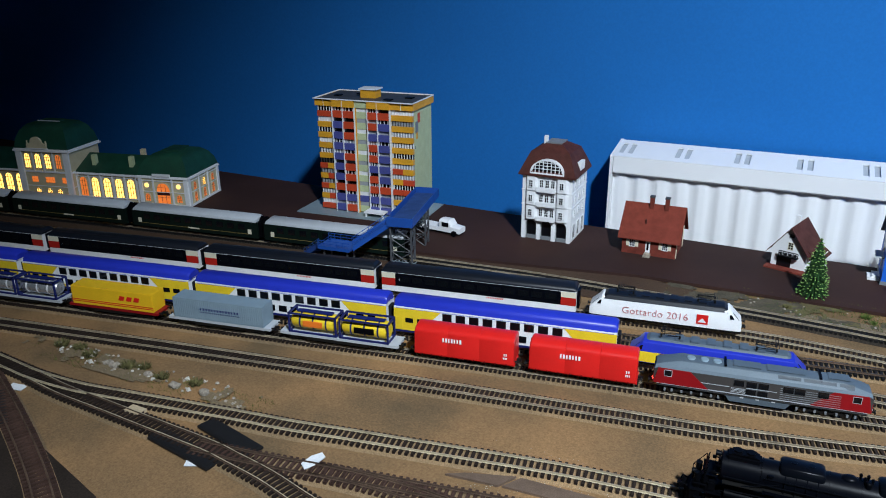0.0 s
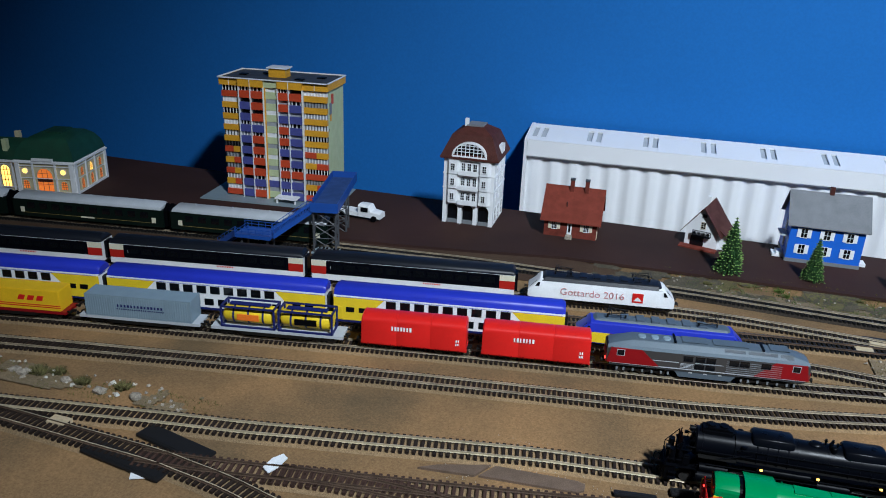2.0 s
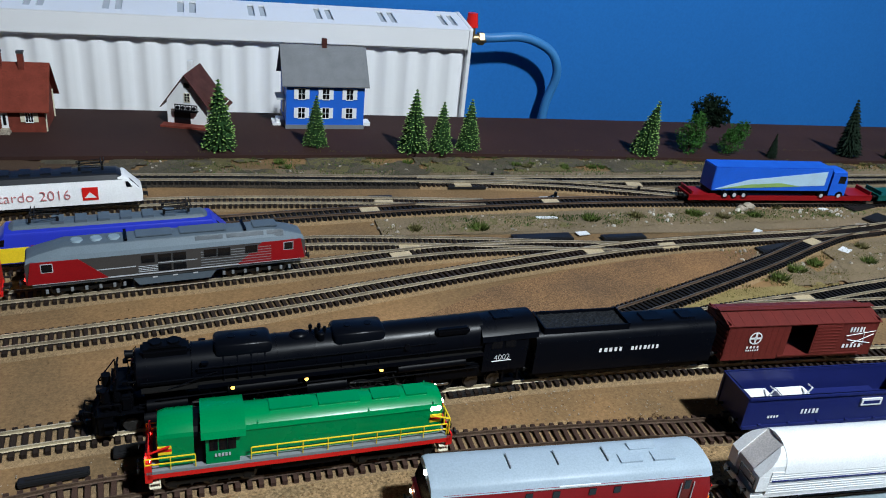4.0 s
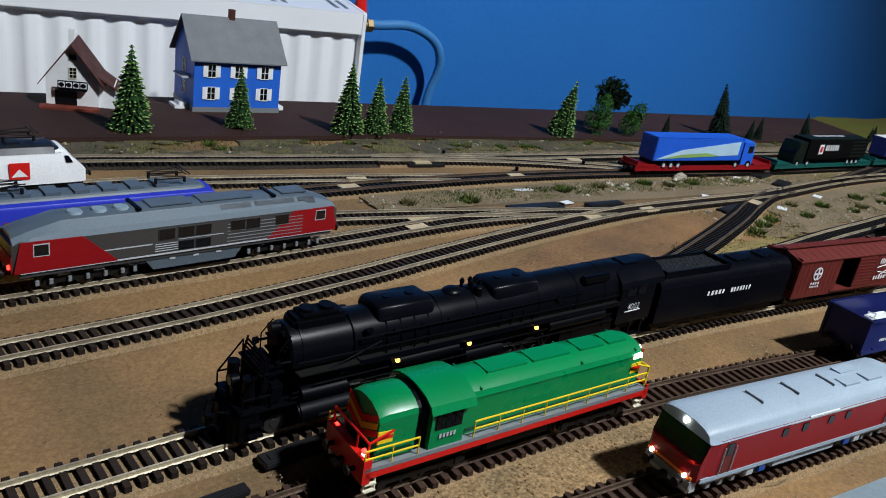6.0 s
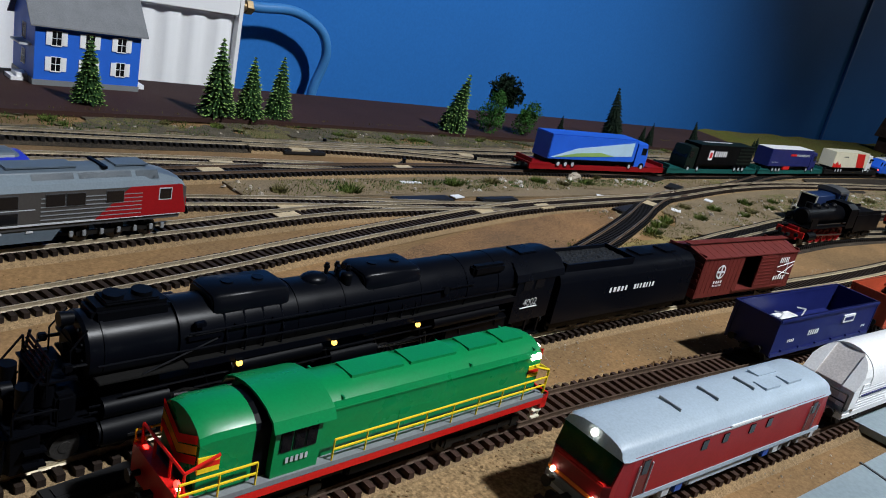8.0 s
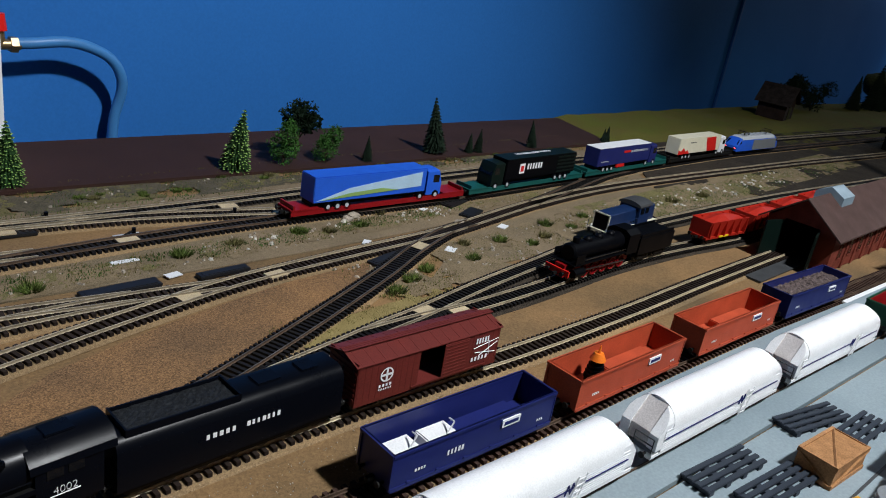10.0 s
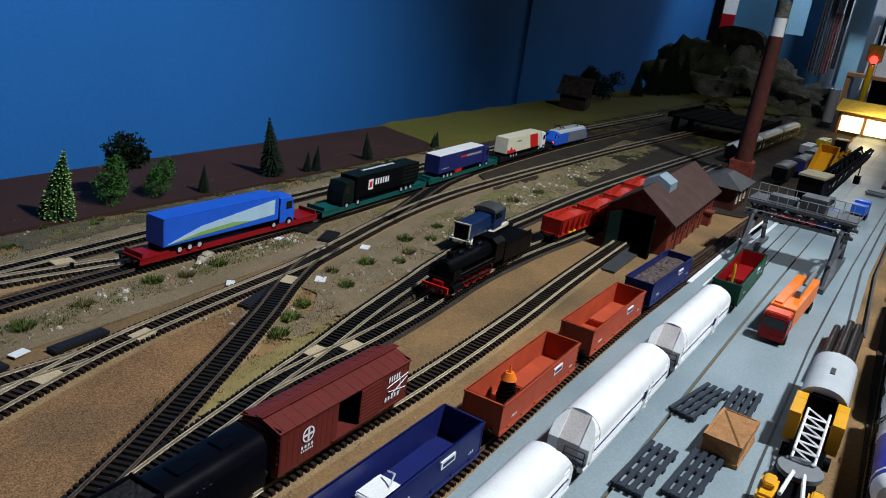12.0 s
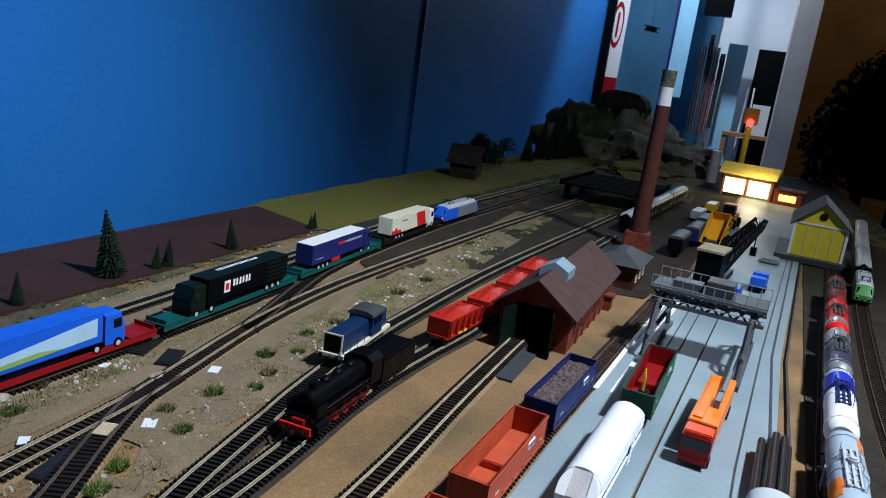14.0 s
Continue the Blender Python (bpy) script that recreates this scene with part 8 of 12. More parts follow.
for k in range(3):
    h = 0.005 + k * 0.0055
    wd = 0.026 * math.sqrt(max(0.05, 1 - (h / 0.0205) ** 2))
    box(bm, W / 2 - wd, W / 2 + wd, -0.0048, -0.0038, E + 0.0080 + h, E + 0.0090 + h)
box(bm, W / 2 - 0.030, W / 2 + 0.030, -0.0056, 0.004, E + 0.004, E + 0.0065)
g = part("gable_frame", bm, WHITE, t, "white half-round gable window frame")
bm = bmesh.new()
v = [bm.verts.new((x, -0.0034, z)) for x, z in inner]
bm.faces.new(v)
part("gable_glass", bm, GLASS, g)
part("side_dormer", B((W - 0.008, W + 0.004, 0.030, 0.056, E + 0.004, E + 0.022)), WHITE, t)
part("chimney", B((0.026, 0.032, 0.030, 0.036, E + 0.04, E + 0.064)), WHITE, t)

# the brick cottage
t = thing("brick_cottage", "small red-brick cottage with a brown tiled roof and white shutters", "building", pose(0.151, 1.712, 0.0055))
gabled(t, 0.092, 0.080, 0.036, 0.0805, "x", BRICK, ROOFRED, 0.007)
for x in (0.018, 0.074):
    casement(t, x, 0.020, 0.0085, 0.012, shutters=CREAM, bars_x=2)
d = part("door", B((0.041, 0.049, -0.0012, 0.001, 0.006, 0.026)), WHITE, t, "white door")
part("door_pane", B((0.0432, 0.0468, -0.0016, -0.001, 0.010, 0.024)), GLASS, d)
part("steps", B((0.039, 0.051, -0.012, 0.0, -0.0005, 0.003), (0.040, 0.050, -0.008, 0.0, 0.003, 0.006)), STONE, t)
for x, y in ((0.040, 0.036), (0.066, 0.036)):
    c = part("chimney", B((x - 0.0035, x + 0.0035, y - 0.0035, y + 0.0035, 0.066, 0.095)), BRICK, t)
    part("chimney_pot", B((x - 0.0042, x + 0.0042, y - 0.0042, y + 0.0042, 0.095, 0.098)), DKGREY, c)
part("roof_vent", rod(bmesh.new(), (0.036, 0.014, 0.048), (0.036, 0.014, 0.061), 0.0012, 6), ROOFDARK, t)
pieces("gable_trim", B((0.0918, 0.0932, 0.004, 0.008, 0.0, 0.038), (0.0918, 0.0932, 0.072, 0.076, 0.0, 0.038)), CREAM, t)

# the white chalet
t = thing("gabled_chalet", "white gabled chalet with brown roof and carved balcony", "building", pose(0.393, 1.754, 0.0055, 0, 0, -17) @ Matrix.Diagonal((0.95, 1.0, 0.88, 1.0)))
gabled(t, 0.058, 0.062, 0.040, 0.082, "y", WHITE, ROOFDARK, 0.008)
part("terrace", B((-0.006, 0.060, -0.016, 0.0, -0.0005, 0.003)), BRICK, t)
part("side_wing", B((0.052, 0.076, 0.010, 0.055, 0, 0.030)), WHITE, t)
bm = bmesh.new()
pts = [(0.050, 0.046), (0.080, 0.024), (0.080, 0.026), (0.050, 0.048)]
a = [bm.verts.new((x, 0.004, z)) for x, z in pts]
b = [bm.verts.new((x, 0.062, z)) for x, z in pts]
bm.faces.new(a)
bm.faces.new(b)
for i in range(4):
    bm.faces.new((a[i], a[(i + 1) % 4], b[(i + 1) % 4], b[i]))
part("lean_to_roof", bm, ROOFDARK, t)
bm = bmesh.new()
box(bm, 0.014, 0.046, -0.0085, -0.0075, 0.026, 0.0275)
box(bm, 0.014, 0.046, -0.0085, -0.0075, 0.0355, 0.037)
for k in range(4):
    x = 0.018 + 0.008 * k
    rod(bm, (x, -0.0084, 0.0315), (x, -0.0076, 0.0315), 0.0030, 10)
for k in range(5):
    box(bm, 0.0138 + 0.008 * k, 0.0150 + 0.008 * k, -0.0085, -0.0075, 0.027, 0.036)
box(bm, 0.014, 0.046, -0.0085, 0.0, 0.0245, 0.026)
part("balcony", bm, BLACK, t, "dark carved balcony")
part("porch_opening", B((0.010, 0.034, -0.0006, 0.002, 0.003, 0.022)), GLASS, t)
casement(t, 0.030, 0.046, 0.0075, 0.013, CREAM)
casement(t, 0.030, 0.066, 0.0070, 0.005, DKGREY, bars_z=0)
part("chimney", B((0.022, 0.029, 0.030, 0.037, 0.06, 0.096)), WHITE, t)

# the blue house
t = thing("blue_house", "bright blue two-storey house with white shutters and grey roof", "building", pose(0.556, 1.735, 0.0055))
HOUSEBLUE = paint("house_blue", (0.022, 0.13, 0.62), 0.5)
gabled(t, 0.114, 0.078, 0.070, 0.112, "x", HOUSEBLUE, ROOFGREY, 0.006)
part("base", B((-0.001, 0.115, -0.001, 0.079, 0, 0.006)), GREY, t, "grey base course")
for z in (0.024, 0.052):
    for x in (0.022, 0.057, 0.092):
        casement(t, x, z, 0.0095, 0.0150, shutters=WHITE, bars_x=1, bars_z=1)
side = pose(0, 0.078, 0, 0, 0, -90)
for z in (0.024, 0.052):
    casement(t, 0.04, z, 0.010, 0.015, side=side, bars_z=1)
part("side_steps", B((-0.018, -0.001, 0.015, 0.040, -0.0005, 0.004), (-0.012, -0.001, 0.017, 0.038, 0.004, 0.008)), WHITE, t, "white side steps")
part("side_canopy", B((-0.012, 0.0, 0.010, 0.045, 0.040, 0.042)), LTGREY, t)
part("end_steps", B((0.115, 0.128, 0.015, 0.035, -0.0005, 0.005)), WHITE, t)
part("chimney", B((0.055, 0.062, 0.036, 0.043, 0.098, 0.124)), ROOFDARK, t)

# the station, lit from inside
t = thing("station_building", "long cream station with green roofs and glowing arched windows", "building", pose(-0.742, 1.606, 0.0045, 0, 0, 12.5))


def arched(t, x, z, w, h, mat, y=0.0, side=None):
    n, bm = 8, bmesh.new()
    pts = [(-w / 2, 0), (w / 2, 0)] + [(w / 2 * math.cos(math.pi * i / n), h - w / 2 + w / 2 * math.sin(math.pi * i / n)) for i in range(n + 1)]
    v = [bm.verts.new((px, -0.0006, pz)) for px, pz in pts]
    bm.faces.new(v)
    f = bmesh.new()
    for k in (-w / 6, w / 6):
        box(f, k - 0.0005, k + 0.0005, -0.0012, -0.0006, 0, h * 0.93)
    for k in (0.3, 0.55, 0.78):
        box(f, -w / 2, w / 2, -0.0012, -0.0006, h * k - 0.0004, h * k + 0.0004)
    g = bmesh.new()
    for s in (-1, 1):
        x0, x1 = sorted((s * w / 2, s * (w / 2 + 0.0014)))
        box(g, x0, x1, -0.0018, 0.0005, -0.001, h - w / 2)
    for i in range(n):
        a0, a1 = math.pi * i / n, math.pi * (i + 1) / n
        ring = [(r * math.cos(q), r * math.sin(q)) for r, q in ((w / 2, a0), (w / 2 + 0.0014, a0), (w / 2 + 0.0014, a1), (w / 2, a1))]
        lo, hi = [[g.verts.new((px, py, h - w / 2 + pz)) for px, pz in ring] for py in (-0.0018, 0.0005)]
        g.faces.new(lo)
        g.faces.new(hi[::-1])
        g.faces.new((lo[1], lo[2], hi[2], hi[1]))
        g.faces.new((lo[0], lo[3], hi[3], hi[0]))
    base = pose(x, y, z) if side is None else side @ pose(x, y, z)
    p = part("window", bm, mat, t, "glowing arched window", at=base)
    part("glazing_bar", f, WOOD, p)
    part("window_frame", g, PLASTER, p)


part("wing_wall", B((-0.262, 0, 0, 0.11, 0, 0.058)), PLASTER, t, "cream plastered wing")
part("pavilion_wall", B((-0.105, 0.008, -0.008, 0.118, 0, 0.060)), PLASTER, t, "cream plastered end pavilion")
part("cornice", B((-0.262, -0.108, -0.0045, 0.11, 0.0580, 0.0605), (-0.262, -0.108, -0.0030, 0.11, 0.0608, 0.0625)), WHITE, t, "white stepped wing cornice")
part("cornice", B((-0.108, 0.012, -0.012, 0.122, 0.0600, 0.0628), (-0.106, 0.010, -0.0105, 0.120, 0.0630, 0.0655)), WHITE, t, "white stepped pavilion cornice")
part("architrave", B((-0.262, -0.106, -0.0018, 0.0, 0.0525, 0.0538)), WHITE, t)
part("architrave", B((-0.1065, 0.0095, -0.0098, 0.1195, 0.0535, 0.0550)), WHITE, t)
part("attic_board", B((-0.070, -0.030, -0.013, -0.008, 0.0655, 0.0700)), WHITE, t)
part("plinth", B((-0.1065, 0.0105, -0.0105, 0.1205, 0.0, 0.0050)), WHITE, t)
part("string_course", B((-0.1060, 0.0090, -0.0098, 0.1190, 0.0300, 0.0312)), WHITE, t)
part("sill_band", B((-0.262, -0.105, -0.0020, 0.0, 0.0075, 0.0092)), WHITE, t)
for k in range(6):
    part("pilaster", B((-0.2620 + k * 0.0288, -0.2585 + k * 0.0288, -0.0024, 0.0, 0, 0.058)), WHITE, t, "white pilaster")
for x, w in ((-0.1055, 0.0080), (-0.0735, 0.0030), (-0.0295, 0.0030), (-0.0005, 0.0090)):
    part("pilaster", B((x, x + w, -0.0108, -0.008, 0, 0.060)), WHITE, t, "white pilaster")
for y, w in ((-0.0085, 0.0085), (0.034, 0.0025), (0.071, 0.0025), (0.1115, 0.0075)):
    part("pilaster", B((0.008, 0.0108, y, y + w, 0, 0.060)), WHITE, t, "white pilaster")
for k in range(5):
    arched(t, -0.246 + k * 0.0288, 0.0095, 0.0170, 0.042, WINGLOW if k else WINDIM)
arched(t, -0.050, 0.006, 0.030, 0.044, WINDIM, -0.008)
part("transom", B((-0.0645, -0.0355, -0.0098, -0.0092, 0.0240, 0.0300)), ROOFDARK, t, "dark band across the great arch")
for x in (-0.088, -0.014):
    part("round_window", rod(bmesh.new(), (x, -0.0092, 0.044), (x, -0.0078, 0.044), 0.0048, 14), WINGLOW, t)
    part("window_surround", rod(bmesh.new(), (x, -0.0086, 0.044), (x, -0.0078, 0.044), 0.0064, 16), WHITE, t)
    arched(t, x, 0.010, 0.012, 0.016, WINDIM, -0.008)
side = pose(0.008, 0.118, 0, 0, 0, 90) @ pose(-0.118, 0, 0)
for k in range(3):
    arched(t, 0.018 + k * 0.037, 0.034, 0.011, 0.016, WINGLOW if k == 1 else WINDIM, 0.0, side)
    arched(t, 0.018 + k * 0.037, 0.008, 0.011, 0.020, WINDIM, 0.0, side)


def hipped(t, x0, x1, y0, y1, z, h, inset, mat, name="roof"):
    bm = bmesh.new()
    rings = []
    for k in range(5):
        a = math.pi / 2 * k / 4
        i, zz = inset * (k / 4) ** 1.6, z + h * math.sin(a)
        rings.append([bm.verts.new(p) for p in ((x0 + i, y0 + i, zz), (x1 - i, y0 + i, zz), (x1 - i, y1 - i, zz), (x0 + i, y1 - i, zz))])
    for a, b in zip(rings, rings[1:]):
        for i in range(4):
            bm.faces.new((a[i], a[(i + 1) % 4], b[(i + 1) % 4], b[i]))
    bm.faces.new(rings[-1])
    bm.faces.new(rings[0][::-1])
    return part(name, bm, mat, t, "curved green metal roof", smooth=30)


hipped(t, -0.106, 0.010, -0.010, 0.120, 0.0655, 0.044, 0.040, ROOFGREEN)
part("roof_deck", B((-0.066, -0.030, 0.032, 0.078, 0.1090, 0.1125)), ROOFGREEN, t, "raised dark green roof deck")
bm = bmesh.new()
loft(bm, [(-0.262, [(-0.003, 0.0625), (0.055, 0.092), (0.113, 0.0625)]), (-0.09, [(-0.003, 0.0625), (0.055, 0.092), (0.113, 0.0625)])])
part("wing_roof", bm, ROOFGREEN, t, "green pitched roof")
for x in (-0.232, -0.142):
    part("chimney", B((x, x + 0.009, 0.018, 0.028, 0.068, 0.096)), PALEGREEN, t, "pale green chimney")
part("chimney", B((-0.136, -0.127, 0.055, 0.064, 0.085, 0.104)), PLASTER, t)
# the taller centre block with its curved crest
x0, x1 = -0.390, -0.262
part("centre_wall", B((x0, x1, -0.014, 0.086, 0, 0.106)), PLASTER, t, "taller cream centre block")
part("centre_cornice", B((x0 - 0.005, x1 + 0.005, -0.019, 0.091, 0.1065, 0.1095), (x0 - 0.003, x1 + 0.003, -0.017, 0.089, 0.1097, 0.1125)), WHITE, t, "white stepped cornice")
part("centre_band", B((x0 - 0.0015, x1 + 0.0015, -0.0158, 0.0875, 0.0600, 0.0640)), WHITE, t, "white string course")
part("centre_band", B((x0 - 0.0010, x1 + 0.0010, -0.0152, 0.0870, 0.0290, 0.0305)), WHITE, t, "white string course")
for x in (x0, x1 - 0.012):
    part("corner_pier", B((x - 0.001, x + 0.013, -0.0175, -0.013, 0, 0.1065)), WHITE, t, "white corner pier")
for x in (-0.352, -0.327, -0.3015):
    part("pilaster", B((x - 0.0015, x + 0.0015, -0.0155, -0.014, 0.064, 0.1065)), WHITE, t)
hipped(t, x0 - 0.002, x1 + 0.002, -0.016, 0.088, 0.1125, 0.052, 0.036, ROOFGREEN, "dome_roof")
part("dome_deck", B((x0 + 0.040, x1 - 0.040, 0.026, 0.048, 0.1640, 0.1665)), ROOFGREEN, t)
part("deck_edge", B((x0 + 0.037, x1 - 0.037, 0.022, 0.025, 0.1640, 0.1662)), LTGREY, t, "pale edge of the roof deck")
crest = [(-0.024, 0.0), (0.024, 0.0), (0.024, 0.010), (0.017, 0.012)] + [(0.014 * math.cos(math.pi * k / 8), 0.014 + 0.012 * math.sin(math.pi * k / 8)) for k in range(9)] + [(-0.017, 0.012), (-0.024, 0.010)]
bm = bmesh.new()
a, b = [[bm.verts.new((x - 0.334, y, 0.1125 + z)) for x, z in crest] for y in (-0.0185, -0.0140)]
bm.faces.new(a)
bm.faces.new(b[::-1])
for k in range(len(crest)):
    bm.faces.new((a[k - 1], a[k], b[k], b[k - 1]))
bmesh.ops.recalc_face_normals(bm, faces=bm.faces)
part("crest", bm, PLASTER, t, "ornate curved crest")
part("crest_rim", B((-0.360, -0.308, -0.0195, -0.0135, 0.1125, 0.1145)), WHITE, t)
for x in (-0.357, -0.311):
    part("crest_urn", rod(bmesh.new(), (x, -0.016, 0.1225), (x, -0.016, 0.1300), 0.0022, 8, 0.0010), PLASTER, t)
for x, mt in ((-0.365, WINGLOW), (-0.339, WINGLOW), (-0.3145, WINGLOW), (-0.2885, WINDIM)):
    arched(t, x, 0.070, 0.0135, 0.031, mt, -0.014)
for xc, n in ((-0.355, 2), (-0.317, 3), (-0.280, 2)):
    for k in range(n):
        x = xc + (k - (n - 1) / 2) * 0.0075
        p = part("window", B((x - 0.0031, x + 0.0031, -0.0152, -0.0138, 0.0385, 0.0500)), WINDIM, t, "small glowing window")
        part("glazing_bar", B((x - 0.0031, x + 0.0031, -0.0158, -0.0152, 0.0440, 0.0446)), WOOD, p)
for x in (-0.350, -0.322, -0.297, -0.272):
    arched(t, x, 0.012, 0.011, 0.013, WINGLOW, -0.014)
part("far_wing_wall", B((-0.835, x0, -0.003, 0.11, 0, 0.058)), PLASTER, t)
part("far_cornice", B((-0.835, x0, -0.0075, 0.11, 0.0580, 0.0605), (-0.835, x0, -0.0060, 0.11, 0.0608, 0.0625)), WHITE, t)
bm = bmesh.new()
loft(bm, [(-0.835, [(-0.006, 0.0625), (0.055, 0.095), (0.113, 0.0625)]), (x0, [(-0.006, 0.0625), (0.055, 0.095), (0.113, 0.0625)])])
part("far_wing_roof", bm, ROOFGREEN, t)
for k in range(9):
    arched(t, x0 - 0.014 - k * 0.0272, 0.0095, 0.0180, 0.042, WINGLOW, -0.003)

# the blue footbridge
t = thing("footbridge", "bright blue steel footbridge with stairs and lattice towers", "footbridge", pose(-0.175, 1.496, 0.0))
DECK = pose(0, 0, 0, 0, 0, 12)
part("deck", B((-0.0215, 0.0215, 0.0, 0.185, 0.0755, 0.0785)), material("blue_deck_boards", (0.035, 0.075, 0.22), 0.8), t, "worn blue deck boards", at=DECK)


def fence(a, b, high=0.001):
    """Two rails and posts along a straight edge, above a flat side beam."""
    a, b = Vector(a), Vector(b)
    bm = bmesh.new()
    up = Vector((0, 0, 1))
    for h in (0.0055, 0.0105):
        rod(bm, a + up * h, b + up * h, 0.00055, 5)
    n = max(2, int((b - a).length / 0.011))
    for i in range(n + 1):
        p = a.lerp(b, i / n)
        rod(bm, p - up * 0.003, p + up * 0.0105, 0.0005, 4)
    d = (b - a).normalized()
    s = Vector((-d.y, d.x, 0)).normalized() * 0.0007
    v = [bm.verts.new(q) for q in (a - s - up * 0.005, b - s - up * 0.005, b - s + up * high, a - s + up * high, a + s - up * 0.005, b + s - up * 0.005, b + s + up * high, a + s + up * high)]
    for q in ((0, 1, 2, 3), (7, 6, 5, 4), (0, 4, 5, 1), (3, 2, 6, 7), (0, 3, 7, 4), (1, 5, 6, 2)):
        bm.faces.new([v[k] for k in q])
    return bm


for a, b in (((-0.0222, 0.024, 0.0785), (-0.0222, 0.185, 0.0785)), ((0.0222, 0.0, 0.0785), (0.0222, 0.185, 0.0785)), ((-0.0222, -0.001, 0.0785), (0.0222, -0.001, 0.0785)), ((-0.0222, 0.186, 0.0785), (0.0222, 0.186, 0.0785))):
    part("deck_railing", fence(a, b, 0.0102), BRIDGEBLUE, t, at=DECK)
for y0 in (0.006, 0.100):
    bm = bmesh.new()
    for x in (-0.018, 0.018):
        for y in (y0, y0 + 0.022):
            box(bm, x - 0.0013, x + 0.0013, y - 0.0013, y + 0.0013, 0, 0.0755)
    for k in range(3):
        z0, z1 = 0.004 + k * 0.023, 0.027 + k * 0.023
        for y in (y0, y0 + 0.022):
            rod(bm, (-0.018, y, z0), (0.018, y, z1), 0.0008, 4)
            rod(bm, (0.018, y, z0), (-0.018, y, z1), 0.0008, 4)
            rod(bm, (-0.018, y, z1), (0.018, y, z1), 0.0008, 4)
        for x in (-0.018, 0.018):
            rod(bm, (x, y0, z0), (x, y0 + 0.022, z1), 0.0008, 4)
            rod(bm, (x, y0 + 0.022, z0), (x, y0, z1), 0.0008, 4)
    part("lattice_tower", bm, GUNMETAL, t, "grey lattice tower", at=DECK)
    part("tower_foot", B((-0.022, 0.022, y0 - 0.004, y0 + 0.026, 0, 0.003)), CONCRETE, t, at=DECK)
for a, b in (((-0.022, 0.012, 0.0785), (-0.078, -0.026, 0.0365)), ((-0.130, -0.030, 0.0365), (-0.176, -0.012, 0.004))):
    a, b = Vector(a), Vector(b)
    d = Vector((b.x - a.x, b.y - a.y, 0)).normalized()
    s = Vector((-d.y, d.x, 0)) * 0.0125
    for q in (s, -s):
        part("stair_railing", fence(a + q, b + q, 0.004), BRIDGEBLUE, t)
    for i in range(14):
        c = a.lerp(b, (i + 0.5) / 14)
        part("stair_tread", B((-0.0022, 0.0022, -0.012, 0.012, -0.0016, 0)), BRIDGEBLUE, t, at=pose(c.x, c.y, c.z, 0, 0, math.degrees(math.atan2(d.y, d.x))))
LAND = pose(-0.104, -0.028, 0.0, 0, 0, 4)
part("landing", B((-0.030, 0.030, -0.019, 0.019, 0.0325, 0.0365)), BRIDGEBLUE, t, at=LAND)
for y in (-0.019, 0.019):
    part("landing_railing", fence((-0.030, y, 0.0365), (0.030, y, 0.0365)), BRIDGEBLUE, t, at=LAND)
for x in (-0.022, 0.022):
    for y in (-0.012, 0.012):
        part("landing_post", B((x - 0.0013, x + 0.0013, y - 0.0013, y + 0.0013, 0, 0.0325)), GUNMETAL, t, at=LAND)

# the white truck beside the bridge
t = thing("parked_truck", "small white lorry parked behind the footbridge", "truck", pose(-0.172, 1.676, 0.0055, 0, 0, -6))
part("cab", loft(bmesh.new(), [(-0.010, section(0.024, 0.006, 0.026, 0.003, 6)), (0.010, section(0.024, 0.006, 0.026, 0.003, 6)), (0.016, section(0.024, 0.006, 0.017, 0.002, 6)), (0.034, section(0.021, 0.006, 0.015, 0.002, 6))]), WHITE, t, smooth=40)
part("side_window", B((-0.004, 0.010, -0.0129, 0.0129, 0.0165, 0.0245)), GLASS, t)
part("bed", B((-0.055, -0.011, -0.012, 0.012, 0.006, 0.014)), WHITE, t)
for x in (-0.042, 0.022):
    for y in (-0.012, 0.012):
        part("wheel", rod(bmesh.new(), (x, y - 0.0025, 0.0055), (x, y + 0.0025, 0.0055), 0.0055, 16), BLACK, t)

# ---- engine shed, chimney, yard ----
t = thing("engine_shed", "red-brick engine shed with brown roof and open dark doors", "building", pose(1.622, 0.993, 0.0, 0, 0, -2.0))
W, D, E, RG = 0.315, 0.097, 0.056, 0.092
part("side_wall", B((0, W, 0, 0.004, 0, E)), BRICK, t, "red brick side wall")
part("side_wall", B((0, W, D - 0.004, D, 0, E)), BRICK, t, "red brick side wall")
bm = bmesh.new()
for x in (W - 0.004,):
    pts = [(0.004, 0), (D - 0.004, 0), (D - 0.004, E), (D / 2, RG), (0.004, E)]
    loft(bm, [(x, pts), (x + 0.004, pts)])
part("rear_wall", bm, BRICK, t)
bm = bmesh.new()
for pts in ([(0.004, 0), (0.024, 0), (0.024, E), (0.004, E)], [(D - 0.024, 0), (D - 0.004, 0), (D - 0.004, E), (D - 0.024, E)], [(0.004, E), (D - 0.004, E), (D / 2, RG)]):
    loft(bm, [(0, pts), (0.004, pts)])
part("front_wall", bm, BRICK, t, "red brick gable front")
for s, y in ((1, D - 0.024), (-1, 0.024)):
    part("door_leaf", B((0, 0.040, -0.0012, 0.0012, 0.002, E - 0.002)), DKGREEN, t, "open dark green door leaf", at=pose(0, y, 0, 0, 0, 180 - s * 14))
for s in (-1, 1):
    e = D / 2 + 0.010
    slope = (RG - E) / (D / 2)
    pr = [(D / 2 + s * e, RG - slope * e), (D / 2, RG), (D / 2, RG + 0.0025), (D / 2 + s * e, RG + 0.0025 - slope * e)]
    part("roof", loft(bmesh.new(), [(-0.012, pr), (W + 0.010, pr)]), ROOFBROWN, t, "brown sheet roof slope")
for x in (0.085, 0.115):
    pass
bm = bmesh.new()
